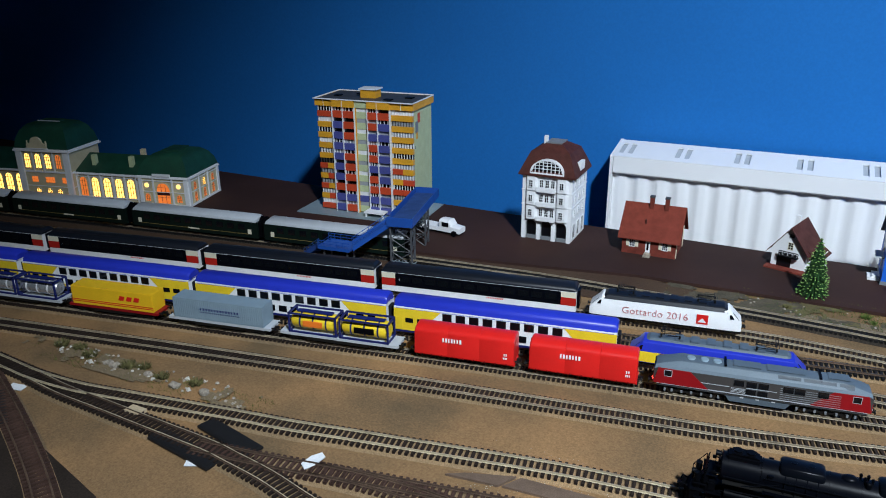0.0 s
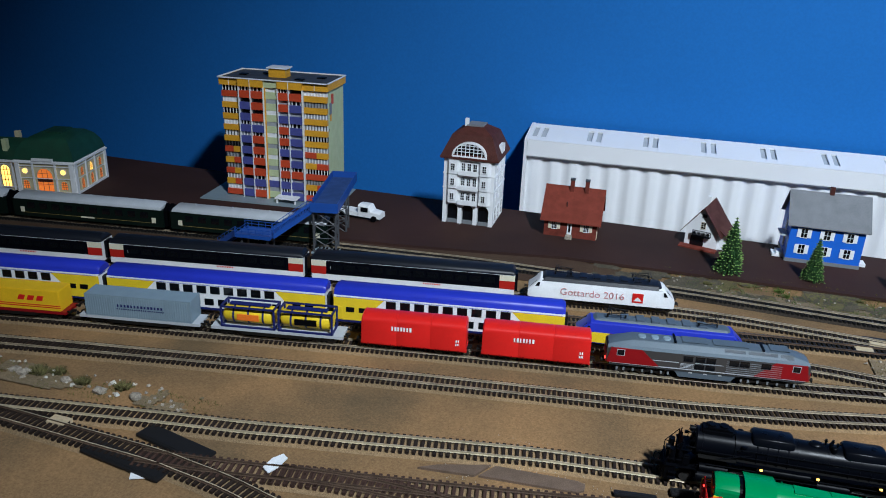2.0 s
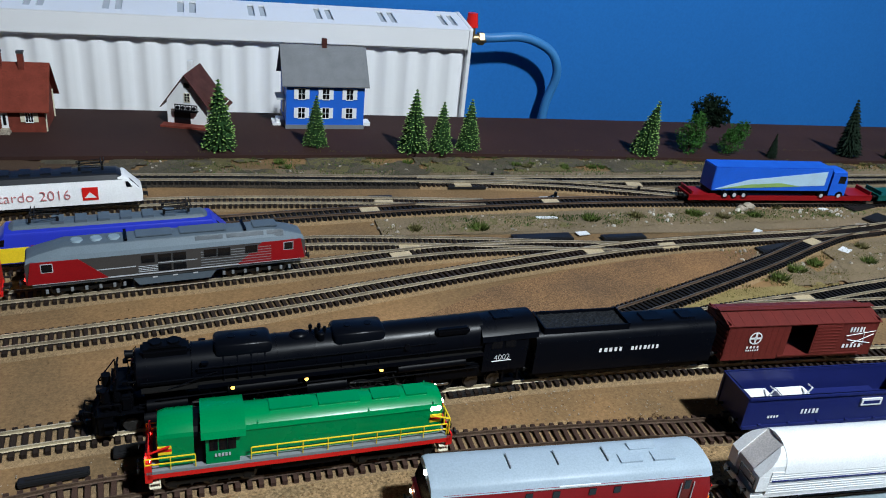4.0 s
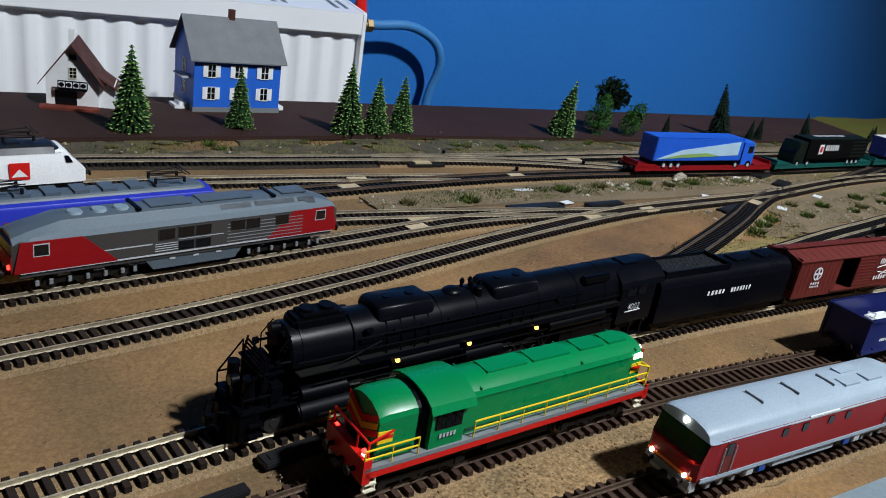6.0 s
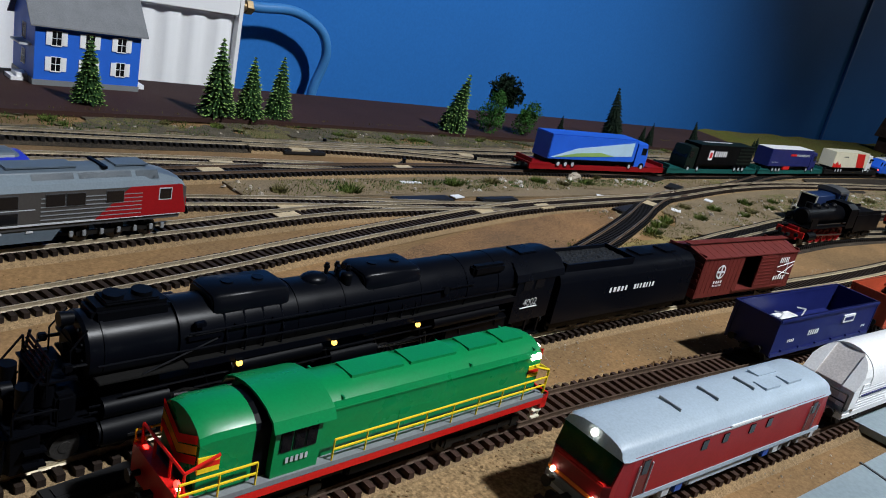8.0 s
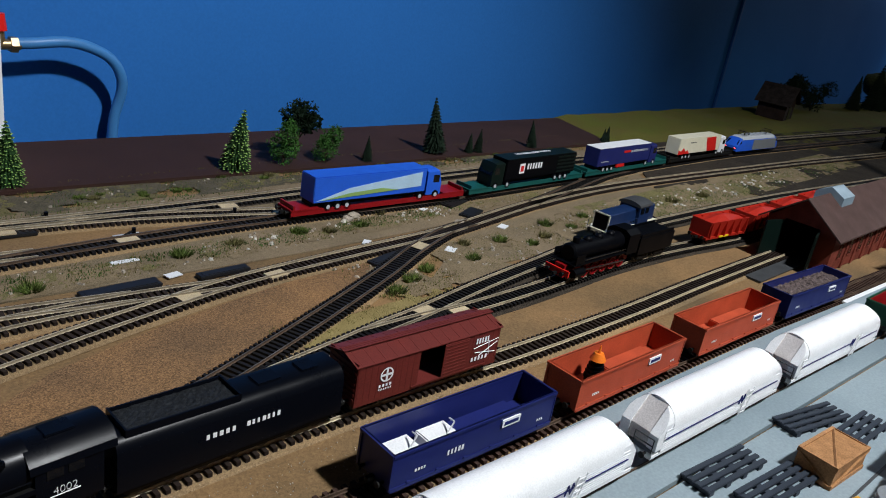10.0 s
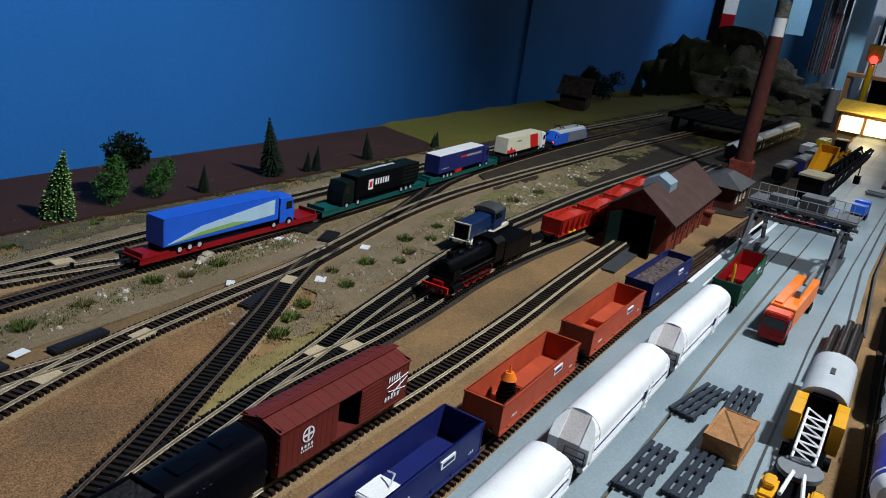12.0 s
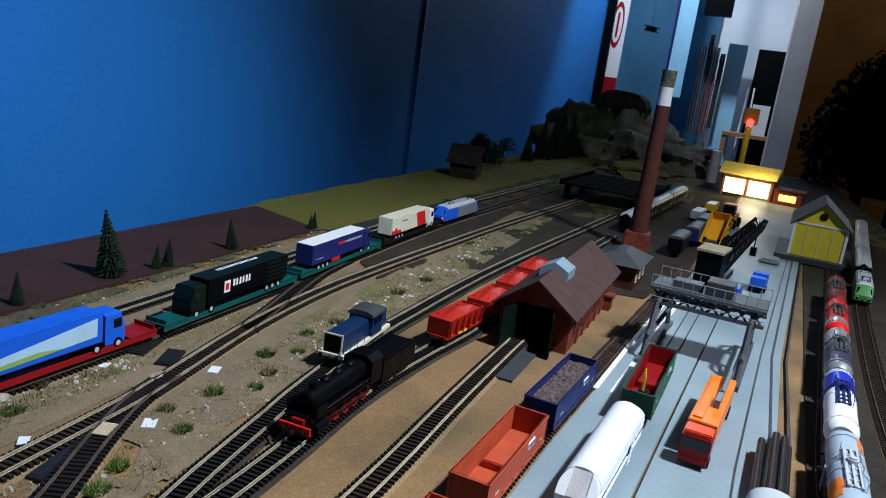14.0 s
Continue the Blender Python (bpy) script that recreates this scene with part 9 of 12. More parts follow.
loft(bm, [(0.070, [(0.028, 0.078), (0.028, 0.092), (D / 2, 0.103), (D - 0.028, 0.092), (D - 0.028, 0.078)]), (0.115, [(0.028, 0.078), (0.028, 0.092), (D / 2, 0.103), (D - 0.028, 0.092), (D - 0.028, 0.078)])])
part("roof_vent", bm, BLUEGREY, t, "raised grey roof ventilator")
for k in range(7):
    casement(t, 0.035 + k * 0.042, 0.030, 0.012, 0.026, BRICK, GLASS, bars_x=1, bars_z=2)
    part("pilaster", B((0.054 + k * 0.042, 0.060 + k * 0.042, -0.002, 0.0, 0, E - 0.002)), BRICK, t)
part("side_porch", B((0.250, 0.275, -0.016, 0.0, 0.022, 0.025), (0.252, 0.273, -0.012, 0.0, 0, 0.022)), BRICK, t)
part("pit_floor", B((-0.14, 0.30, 0.030, 0.064, 0.0003, 0.0022)), DKGREY, t)

t = thing("shed_annex", "small dark wooden annex with a hipped grey roof", "building", pose(2.03, 0.955, 0.0, 0, 0, -4))
part("wall", B((0, 0.12, 0, 0.075, 0, 0.044)), ROOFDARK, t)
bm = bmesh.new()
r0 = [bm.verts.new(p) for p in ((-0.01, -0.01, 0.044), (0.13, -0.01, 0.044), (0.13, 0.085, 0.044), (-0.01, 0.085, 0.044))]
r1 = [bm.verts.new(p) for p in ((0.035, 0.03, 0.064), (0.09, 0.03, 0.064), (0.09, 0.045, 0.064), (0.035, 0.045, 0.064))]
for i in range(4):
    bm.faces.new((r0[i], r0[(i + 1) % 4], r1[(i + 1) % 4], r1[i]))
bm.faces.new(r1)
bm.faces.new(r0[::-1])
part("roof", bm, DKGREY, t)
for k in range(3):
    casement(t, 0.02 + k * 0.035, 0.024, 0.012, 0.020, CREAM)

t = thing("factory_chimney", "tall dark red brick chimney with a pale top", "chimney", pose(2.400, 0.994, 0.0))
part("shaft", rod(bmesh.new(), (0, 0, 0), (0, 0, 0.325), 0.0205, 20, 0.0150), ROOFDARK, t, "tapered dark red shaft", smooth=40)
part("cap", rod(bmesh.new(), (0, 0, 0.325), (0, 0, 0.365), 0.0151, 20, 0.0146), PAPER, t, "weathered pale top", smooth=40)
part("soot_rim", rod(bmesh.new(), (0, 0, 0.365), (0, 0, 0.400), 0.0150, 20, 0.0158), ROCKMAT, t, "sooty weathered rim", smooth=40)
part("base", B((-0.027, 0.027, -0.027, 0.027, 0, 0.045), bevel=0.002), BRICK, t)

# gantry crane over the yard
t = thing("gantry_crane", "grey lattice gantry crane straddling the loading tracks", "crane", pose(1.745, 0.829, 0.0042, 0, 0, -6))
for y in (-0.060, 0.060):
    bm = bmesh.new()
    for a, b in (((-0.095, 0.0), (-0.055, 0.074)), ((0.095, 0.0), (0.055, 0.074)), ((-0.085, 0.034), (0.085, 0.034)), ((-0.085, 0.034), (0.0, 0.072)), ((0.085, 0.034), (0.0, 0.072)), ((-0.055, 0.074), (0.055, 0.074))):
        rod(bm, (a[0], y, a[1]), (b[0], y, b[1]), 0.0035, 4)
    part("leg_frame", bm, GUNMETAL, t, "grey trestle leg")
    part("travel_beam", B((-0.110, 0.110, y - 0.006, y + 0.006, 0.0, 0.007)), GUNMETAL, t)
for x in (-0.030, 0.030):
    bm = bmesh.new()
    box(bm, x - 0.004, x + 0.004, -0.076, 0.076, 0.066, 0.070)
    box(bm, x - 0.004, x + 0.004, -0.076, 0.076, 0.086, 0.090)
    for k in range(8):
        y = -0.074 + k * 0.0185
        rod(bm, (x, y, 0.068), (x, y + 0.0185, 0.088), 0.0016, 4)
        rod(bm, (x, y + 0.0185, 0.068), (x, y, 0.088), 0.0016, 4)
    part("lattice_girder", bm, GUNMETAL, t, "lattice cross girder")
part("walkway", B((-0.026, 0.026, -0.076, 0.076, 0.0895, 0.0912)), GUNMETAL, t)
bm = bmesh.new()
for x in (-0.034, 0.034):
    for z in (0.076, 0.106):
        rod(bm, (x, -0.076, z), (x, 0.076, z), 0.0006, 4)
    for k in range(12):
        rod(bm, (x, -0.076 + k * 0.0138, 0.09), (x, -0.076 + k * 0.0138, 0.106), 0.0006, 4)
part("handrail", bm, GREY, t)
cabp = part("crane_cab", B((-0.020, 0.020, -0.03, 0.006, 0.0915, 0.110), bevel=0.001), DKGREY, t)
part("hoist", B((-0.014, 0.014, 0.012, 0.05, 0.0915, 0.100)), GUNMETAL, t)

# the black steam crane or machine standing behind the gantry
t = thing("rail_crane", "black railway crane with lattice jib and a pale cabin", "crane", pose(2.18, 0.822, 0.004, 0, 0, -10) @ Matrix.Diagonal((0.95, 1.1, 1.05, 1)))
part("chassis", B((-0.10, 0.12, -0.016, 0.016, 0.008, 0.020)), BLACK, t)
part("cabin", B((-0.09, -0.02, -0.020, 0.020, 0.020, 0.078), bevel=0.002), BLACK, t)
part("cabin_roof", B((-0.095, -0.015, -0.022, 0.022, 0.078, 0.082)), material("dusty_cream_roof", (0.34, 0.30, 0.20), 0.7), t)
bm = bmesh.new()
for y in (-0.013, 0.013):
    rod(bm, (-0.02, y, 0.030), (0.085, y * 0.6 - 0.045, 0.118), 0.0042, 5)
    rod(bm, (-0.01, y, 0.060), (0.085, y * 0.6 - 0.045, 0.130), 0.0034, 5)
for k in range(9):
    f, q = k / 9, (k + 1) / 9
    a = Vector((-0.02 + 0.105 * f, -0.045 * f, 0.03 + 0.088 * f))
    b = Vector((-0.01 + 0.095 * q, -0.045 * q, 0.06 + 0.070 * q))
    for y in (-0.012, 0.010):
        rod(bm, a + Vector((0, y, 0)), b + Vector((0, y, 0)), 0.0020, 4)
    rod(bm, a + Vector((0, -0.012, 0)), b + Vector((0, 0.010, 0)), 0.0018, 4)
rod(bm, (0.085, -0.045, 0.125), (0.088, -0.045, 0.075), 0.0012, 5)
box(bm, 0.082, 0.094, -0.050, -0.040, 0.060, 0.076)
part("jib", bm, BLACK, t, "black lattice jib")
for x in (-0.07, -0.02, 0.04, 0.09):
    part("wheelset", WHEELS[0.0066], WHEEL, t, at=pose(x, 0, 0.003))

# the yellow dump trucks, vans and small wagons beyond
def lorry(m, cabmat, bodymat, label, L=0.10, h=0.034, name="lorry"):
    t = thing(name, label, "truck", m)
    part("chassis", B((-L / 2, L / 2, -0.011, 0.011, 0.006, 0.010)), BLACK, t)
    part("cab", B((-L / 2, -L / 2 + 0.026, -0.0142, 0.0142, 0.0075, 0.034), bevel=0.0016), cabmat, t)
    part("windscreen", B((-L / 2 - 0.0006, -L / 2 + 0.001, -0.0122, 0.0122, 0.020, 0.031)), GLASS, t)
    for s in (-1, 1):
        part("side_window", B((-L / 2 + 0.006, -L / 2 + 0.018, *sorted((s * 0.0138, s * 0.0147)), 0.021, 0.031)), GLASS, t)
    part("body", B((-L / 2 + 0.029, L / 2, -0.0142, 0.0142, 0.0115, h), bevel=0.001), bodymat, t)
    for x in (-L / 2 + 0.014, L / 2 - 0.030, L / 2 - 0.016):
        for y in (-0.0125, 0.0125):
            part("wheel", rod(bmesh.new(), (x, y - 0.0025, 0.0058), (x, y + 0.0025, 0.0058), 0.0058, 16), BLACK, t)
    part("bumper", B((-L / 2 - 0.0015, -L / 2 + 0.002, -0.0140, 0.0140, 0.006, 0.0105)), DARKRED if cabmat is DARKRED else DKGREY, t)
    return t


# Dark red cab: the shade on its front is put into the paint.
t = lorry(pose(1.474, 0.809, 0.004, 0, 0, -7), DARKRED, ORANGE, "orange loader lorry with a red cab and grey crane arm", 0.182, 0.038, "loader_lorry")
bm = rod(bmesh.new(), (0.00, -0.006, 0.041), (0.088, -0.005, 0.046), 0.0032, 8)
rod(bm, (0.02, -0.006, 0.045), (0.084, -0.006, 0.050), 0.0024, 8)
box(bm, -0.015, 0.012, -0.0085, -0.003, 0.038, 0.047)
part("crane_arm", bm, GREY, t, "grey folded crane arm")
# Roof in brighter orange-red: light from above is painted on.
part("cab_roof", B((-0.088, -0.066, -0.0136, 0.0136, 0.034, 0.0372), bevel=0.0012), paint("lit_cab_top_orange", (0.72, 0.070, 0.008), 0.4), t, "cab roof with its lit tone painted in orange-red")
part("body_panel", B((-0.055, 0.080, 0.002, 0.011, 0.0382, 0.0402)), ORANGE, t)


def tub(bm, x0, x1, w, z0, z1, flare=0.004, thick=0.002):
    """An open skip: floor and four slightly flared walls."""
    lo = [(x0, -w), (x1, -w), (x1, w), (x0, w)]
    hi = [(x0 - flare, -w - flare), (x1 + flare, -w - flare), (x1 + flare, w + flare), (x0 - flare, w + flare)]
    inn = [(x0 - flare + thick, -w - flare + thick), (x1 + flare - thick, -w - flare + thick), (x1 + flare - thick, w + flare - thick), (x0 - flare + thick, w + flare - thick)]
    flo = [(x + math.copysign(thick, -x + (x0 + x1) / 2), y - math.copysign(thick, y)) for x, y in lo]
    rings = [[bm.verts.new((x, y, z)) for x, y in r] for r, z in ((lo, z0), (hi, z1), (inn, z1), (flo, z0 + thick))]
    for a, b in zip(rings, rings[1:]):
        for i in range(4):
            bm.faces.new((a[i], a[(i + 1) % 4], b[(i + 1) % 4], b[i]))
    bm.faces.new(rings[0][::-1])
    bm.faces.new(rings[-1])
    return bm


t = thing("tipper_lorry", "yellow quarry tipper with a raised open skip", "truck", pose(2.66, 0.828, 0.004, 0, 0, -10) @ Matrix.Diagonal((0.85, 0.85, 0.80, 1)))
part("chassis", B((-0.075, 0.080, -0.016, 0.016, 0.012, 0.020)), DKGREY, t)
part("skip", tub(bmesh.new(), -0.080, 0.045, 0.024, 0.0, 0.030), AMBERPAINT, t, "yellow open skip", at=pose(-0.005, 0, 0.046, 0, -40, 0))
part("prop", B((-0.01, 0.01, -0.012, 0.012, 0.018, 0.040)), DKGREY, t)
part("cab", B((0.052, 0.082, -0.020, 0.006, 0.020, 0.055), bevel=0.002), AMBERPAINT, t)
part("cab_window", B((0.0805, 0.0828, -0.017, 0.003, 0.036, 0.051)), GLASS, t)
part("bonnet", B((0.080, 0.100, -0.020, 0.020, 0.014, 0.034), bevel=0.003), AMBERPAINT, t)
for x in (-0.050, -0.022, 0.068):
    for y in (-0.022, 0.022):
        part("wheel", rod(bmesh.new(), (x, y - 0.006, 0.013), (x, y + 0.006, 0.013), 0.013, 18), BLACK, t)
t = thing("wheel_loader", "yellow wheel loader with its bucket lowered", "construction machine", pose(3.00, 0.800, 0.004, 0, 0, -10))
part("body", B((-0.010, 0.065, -0.018, 0.018, 0.014, 0.040), bevel=0.004), AMBERPAINT, t)
part("cab", B((-0.028, 0.004, -0.016, 0.016, 0.030, 0.064), bevel=0.002), GLASS, t)
part("cab_roof", B((-0.031, 0.008, -0.018, 0.018, 0.064, 0.068), bevel=0.0015), AMBERPAINT, t)
part("front_frame", B((-0.050, -0.008, -0.013, 0.013, 0.012, 0.032), bevel=0.002), AMBERPAINT, t)
for y in (-0.013, 0.013):
    part("lift_arm", rod(bmesh.new(), (-0.030, y, 0.034), (-0.078, y, 0.014), 0.0035, 6), AMBERPAINT, t)
part("bucket", tub(bmesh.new(), -0.012, 0.012, 0.024, 0.0, 0.022), AMBERPAINT, t, at=pose(-0.088, 0, 0.002, 0, -25, 0))
for x in (-0.032, 0.038):
    for y in (-0.021, 0.021):
        part("wheel", rod(bmesh.new(), (x, y - 0.006, 0.014), (x, y + 0.006, 0.014), 0.014, 18), BLACK, t)
lorry(pose(3.00, 0.885, 0.004, 0, 0, 172), WHITE, LTGREY, "white box lorry with grey body", 0.10, 0.034)
lorry(pose(3.22, 0.852, 0.004, 0, 0, 172), YELLOW, YELLOW, "bright yellow box lorry", 0.10, 0.034)
lorry(pose(2.235, 0.737, 0.004, 0, 0, 172), TRUCKBLUE, TRUCKBLUE, "small bright blue loader", 0.055, 0.03, "loader")
lorry(pose(2.05, 0.790, 0.004, 0, 0, 172), TRUCKBLUE, BLUE, "small bright blue machine", 0.07, 0.03, "loader")
lorry(pose(2.02, 0.845, 0.004, 0, 0, 95), DARKRED, DARKRED, "dark red old-timer car under the gantry", 0.07, 0.018, "vintage_car")
for x, y, mt, lb in ((2.45, 0.905, BLACK, "black covered goods wagon"), (2.62, 0.878, NAVY, "violet-blue covered goods wagon"), (2.80, 0.862, BLUEGREY, "grey covered goods wagon")):
    t = thing("covered_goods_wagon", lb, "freight wagon", pose(x, y, 0.006, 0, 0, -6), "distant goods wagons")
    part("body", B((-0.055, 0.055, -0.016, 0.016, 0.011, 0.040), bevel=0.001), mt, t)
    part("roof", roof_of(0.112, 0.034, 0.0395, 0.006), DKGREY, t)
    for xx in (-0.035, 0.035):
        part("wheelset", WHEELS[0.0054], WHEEL, t, at=pose(xx, 0, 0))
for k in range(3):
    m = pose(2.72 + k * 0.285, 1.03 - k * 0.03, 0.006, 0, 0, -6)
    green_coach(m, "distant coaches")

# crane machine on the yard's edge, with hood and pipes
t = thing("track_machine", "yellow crane machine with a white lattice boom and grey rounded hood", "construction machine", pose(1.148, 0.766, 0.004, 0, 0, -4))
part("chassis", B((-0.13, 0.15, -0.014, 0.014, 0.006, 0.012)), BLACK, t)
hood = section(0.040, 0.012, 0.030, 0.016, 12)
part("hood", loft(bmesh.new(), [(0.048, hood), (0.145, hood)]), LTGREY, t, "ribbed grey rounded hood", smooth=35)
part("hood_slot", B((0.085, 0.100, -0.002, 0.002, 0.0455, 0.0468)), DKGREY, t)
# Black block standing for the shade between the cabs at the hood's end.
part("hood_mouth", B((0.0440, 0.0482, -0.0120, 0.0120, 0.012, 0.040), bevel=0.002), BLACK, t, "black block for the shade at the end of the hood")
part("turntable_disc", rod(bmesh.new(), (-0.052, 0, 0.0125), (-0.052, 0, 0.0165), 0.017, 24), GREY, t, "grey turntable disc")
for s in (-1, 1):
    y0, y1 = sorted((s * 0.0120, s * 0.0215))
    c = part("operator_cab", B((0.000, 0.046, y0, y1, 0.010, 0.022), (0.000, 0.006, y0, y1, 0.0222, 0.033), (0.032, 0.046, y0, y1, 0.0222, 0.037), (0.000, 0.046, y0, y1, 0.0332, 0.0368)), AMBERPAINT, t, "yellow open-sided cab")
    part("cab_window", B((0.0062, 0.0318, *sorted((s * 0.0140, s * 0.0205)), 0.0222, 0.0330)), GLASS, c)
    part("vent_grille", B((0.010, 0.026, *sorted((s * 0.0213, s * 0.0220)), 0.012, 0.019)), DKGREY, c)
    part("outrigger", B((-0.122, -0.088, *sorted((s * 0.010, s * 0.0225)), 0.006, 0.022), bevel=0.002), AMBERPAINT, t)
    part("outrigger_cap", B((-0.112, -0.096, *sorted((s * 0.012, s * 0.020)), 0.0222, 0.027), bevel=0.001), AMBERPAINT, t)
    part("white_arm", rod(bmesh.new(), (-0.066, s * 0.004, 0.0190), (-0.118, s * 0.0075, 0.0260), 0.0016, 6), WHITE, t)
bm = bmesh.new()
for y in (-0.0085, 0.0085):
    for z in (0.0, 0.008):
        rod(bm, (-0.044, y, 0.0185 + z), (0.016, y, 0.0290 + z), 0.0012, 5)
for k in range(5):
    f, g2 = k / 5, (k + 1) / 5
    for z in (0.0, 0.008):
        a, b = Vector((-0.044 + 0.060 * f, -0.0085, 0.0185 + 0.0105 * f + z)), Vector((-0.044 + 0.060 * g2, 0.0085, 0.0185 + 0.0105 * g2 + z))
        rod(bm, a, b, 0.0009, 4)
        rod(bm, a, a + Vector((0, 0.017, 0)), 0.0009, 4)
part("lattice_boom", bm, WHITE, t, "white lattice boom")
for x in (-0.11, -0.07, -0.01, 0.06, 0.12):
    for y in (-0.016, 0.016):
        part("wheel", rod(bmesh.new(), (x, y - 0.003, 0.006), (x, y + 0.003, 0.006), 0.006, 14), BLACK, t)
t = thing("pipe_wagon", "flat wagon loaded with long dark steel pipes", "freight wagon", pose(1.362, 0.751, 0.004, 0, 0, -5))
part("deck", B((-0.055, 0.100, -0.015, 0.015, 0.009, 0.013)), DKGREY, t)
for k in range(6):
    y, z = -0.0125 + (k % 4) * 0.0083 if k < 4 else -0.008 + (k - 4) * 0.0083, 0.017 if k < 4 else 0.0245
    part("pipe", rod(bmesh.new(), (-0.058, y, z), (0.094 + 0.004 * (k % 3), y, z), 0.004, 12), material("dark_pipe_steel", (0.05, 0.042, 0.04), 0.4, 0.6) if k == 0 else bpy.data.materials["dark_pipe_steel"], t, "", 40)
for x in (-0.04, 0.055):
    part("wheelset", WHEELS[0.0054], WHEEL, t, at=pose(x, 0, 0))

# pallets and the crate
PALLET = paint("slate_grey_plastic", (0.026, 0.034, 0.048), 0.55)
for x, y, r, n in ((1.178, 0.859, -15, 1), (1.195, 0.825, -5, 1), (1.035, 0.874, -8, 1), (1.050, 0.840, -8, 1)):
    for s in range(n):
        t = thing("pallet", "slate grey slatted pallet lying flat on the yard", "pallet", pose(x, y, 0.004 + s * 0.0042, 0, 0, r + s), "stacked pallets")
        for k in range(4):
            part("slat", B((-0.040, 0.040, -0.0120 + k * 0.0066, -0.0078 + k * 0.0066, 0.0038, 0.0060), bevel=0.0004), PALLET, t)
        for x2 in (-0.034, -0.012, 0.010, 0.032):
            part("bearer", B((x2 - 0.003, x2 + 0.003, -0.0120, 0.0120, 0.0, 0.0036)), PALLET, t)
t = thing("wooden_crate", "large light wooden crate with diagonal battens on the yard", "crate", pose(1.117, 0.825, 0.004, 0, 0, -7) @ Matrix.Diagonal((0.9, 0.9, 0.92, 1)))
part("crate_body", B((-0.031, 0.031, -0.0165, 0.0165, 0, 0.021)), WOOD, t)
bm = bmesh.new()
for s in (-1, 1):
    box(bm, -0.032, 0.032, *sorted((s * 0.0165, s * 0.0175)), 0, 0.004)
    box(bm, -0.032, 0.032, *sorted((s * 0.0165, s * 0.0175)), 0.018, 0.022)
    rod(bm, (-0.03, s * 0.0168, 0.003), (0.03, s * 0.0168, 0.019), 0.0013, 4)
    box(bm, *sorted((s * 0.031, s * 0.032)), -0.0175, 0.0175, 0.018, 0.022)
    box(bm, *sorted((s * 0.031, s * 0.032)), -0.0175, 0.0175, 0, 0.004)
    rod(bm, (s * 0.0312, -0.015, 0.003), (s * 0.0312, 0.015, 0.019), 0.0013, 4)
    box(bm, -0.032, 0.032, *sorted((s * 0.0145, s * 0.0175)), 0.021, 0.0222)
rod(bm, (-0.03, -0.015, 0.0213), (0.03, 0.015, 0.0213), 0.0013, 4)
pieces("batten", bm, WOOD, t)

# the tank train on the outer line
k = LINES["k"]
def shell(x0, x1, zc, r, a0, a1, n=14):
    """A painted area on the barrel between two angles, counted from the top."""
    bm, prev = bmesh.new(), None
    for x in (x0, x1):
        ring = [bm.verts.new((x, q * math.sin(radians(a0 + (a1 - a0) * k / n)), zc + q * math.cos(radians(a0 + (a1 - a0) * k / n)))) for q in (r + 0.0004, r - 0.0004) for k in (range(n + 1) if q > r else range(n, -1, -1))]
        if prev:
            for k in range(len(ring)):
                bm.faces.new((prev[k - 1], prev[k], ring[k], ring[k - 1]))
        bm.faces.new(ring)
        prev = ring
    bmesh.ops.recalc_face_normals(bm, faces=bm.faces)
    return bm


SLATEBLUE = paint("dark_violet_grey", (0.045, 0.040, 0.075), 0.4)
liveries = [
    ("white and blue", WHITE, [(-0.084, -0.012, BLUE, -150, 150)], DKGREY),
    ("sky grey and orange", SKYGREY, [(-0.052, -0.018, ORANGE, 35, 140), (-0.040, -0.024, ORANGE, 14, 35), (0.052, 0.084, ORANGE, -150, -30)], LTGREY),
    ("white and blue", WHITE, [(0.020, 0.084, BLUE, -150, 150)], NAVY),
    ("silver and violet-grey", SILVER, [(-0.084, 0.010, SLATEBLUE, -150, 150)], DKGREY),
    ("bright red and silver", RED, [(-0.084, -0.050, SILVER, -150, 150)], DKGREY),
    ("dark red-brown", MAROON, [], DKGREY),
]
x = 1.055
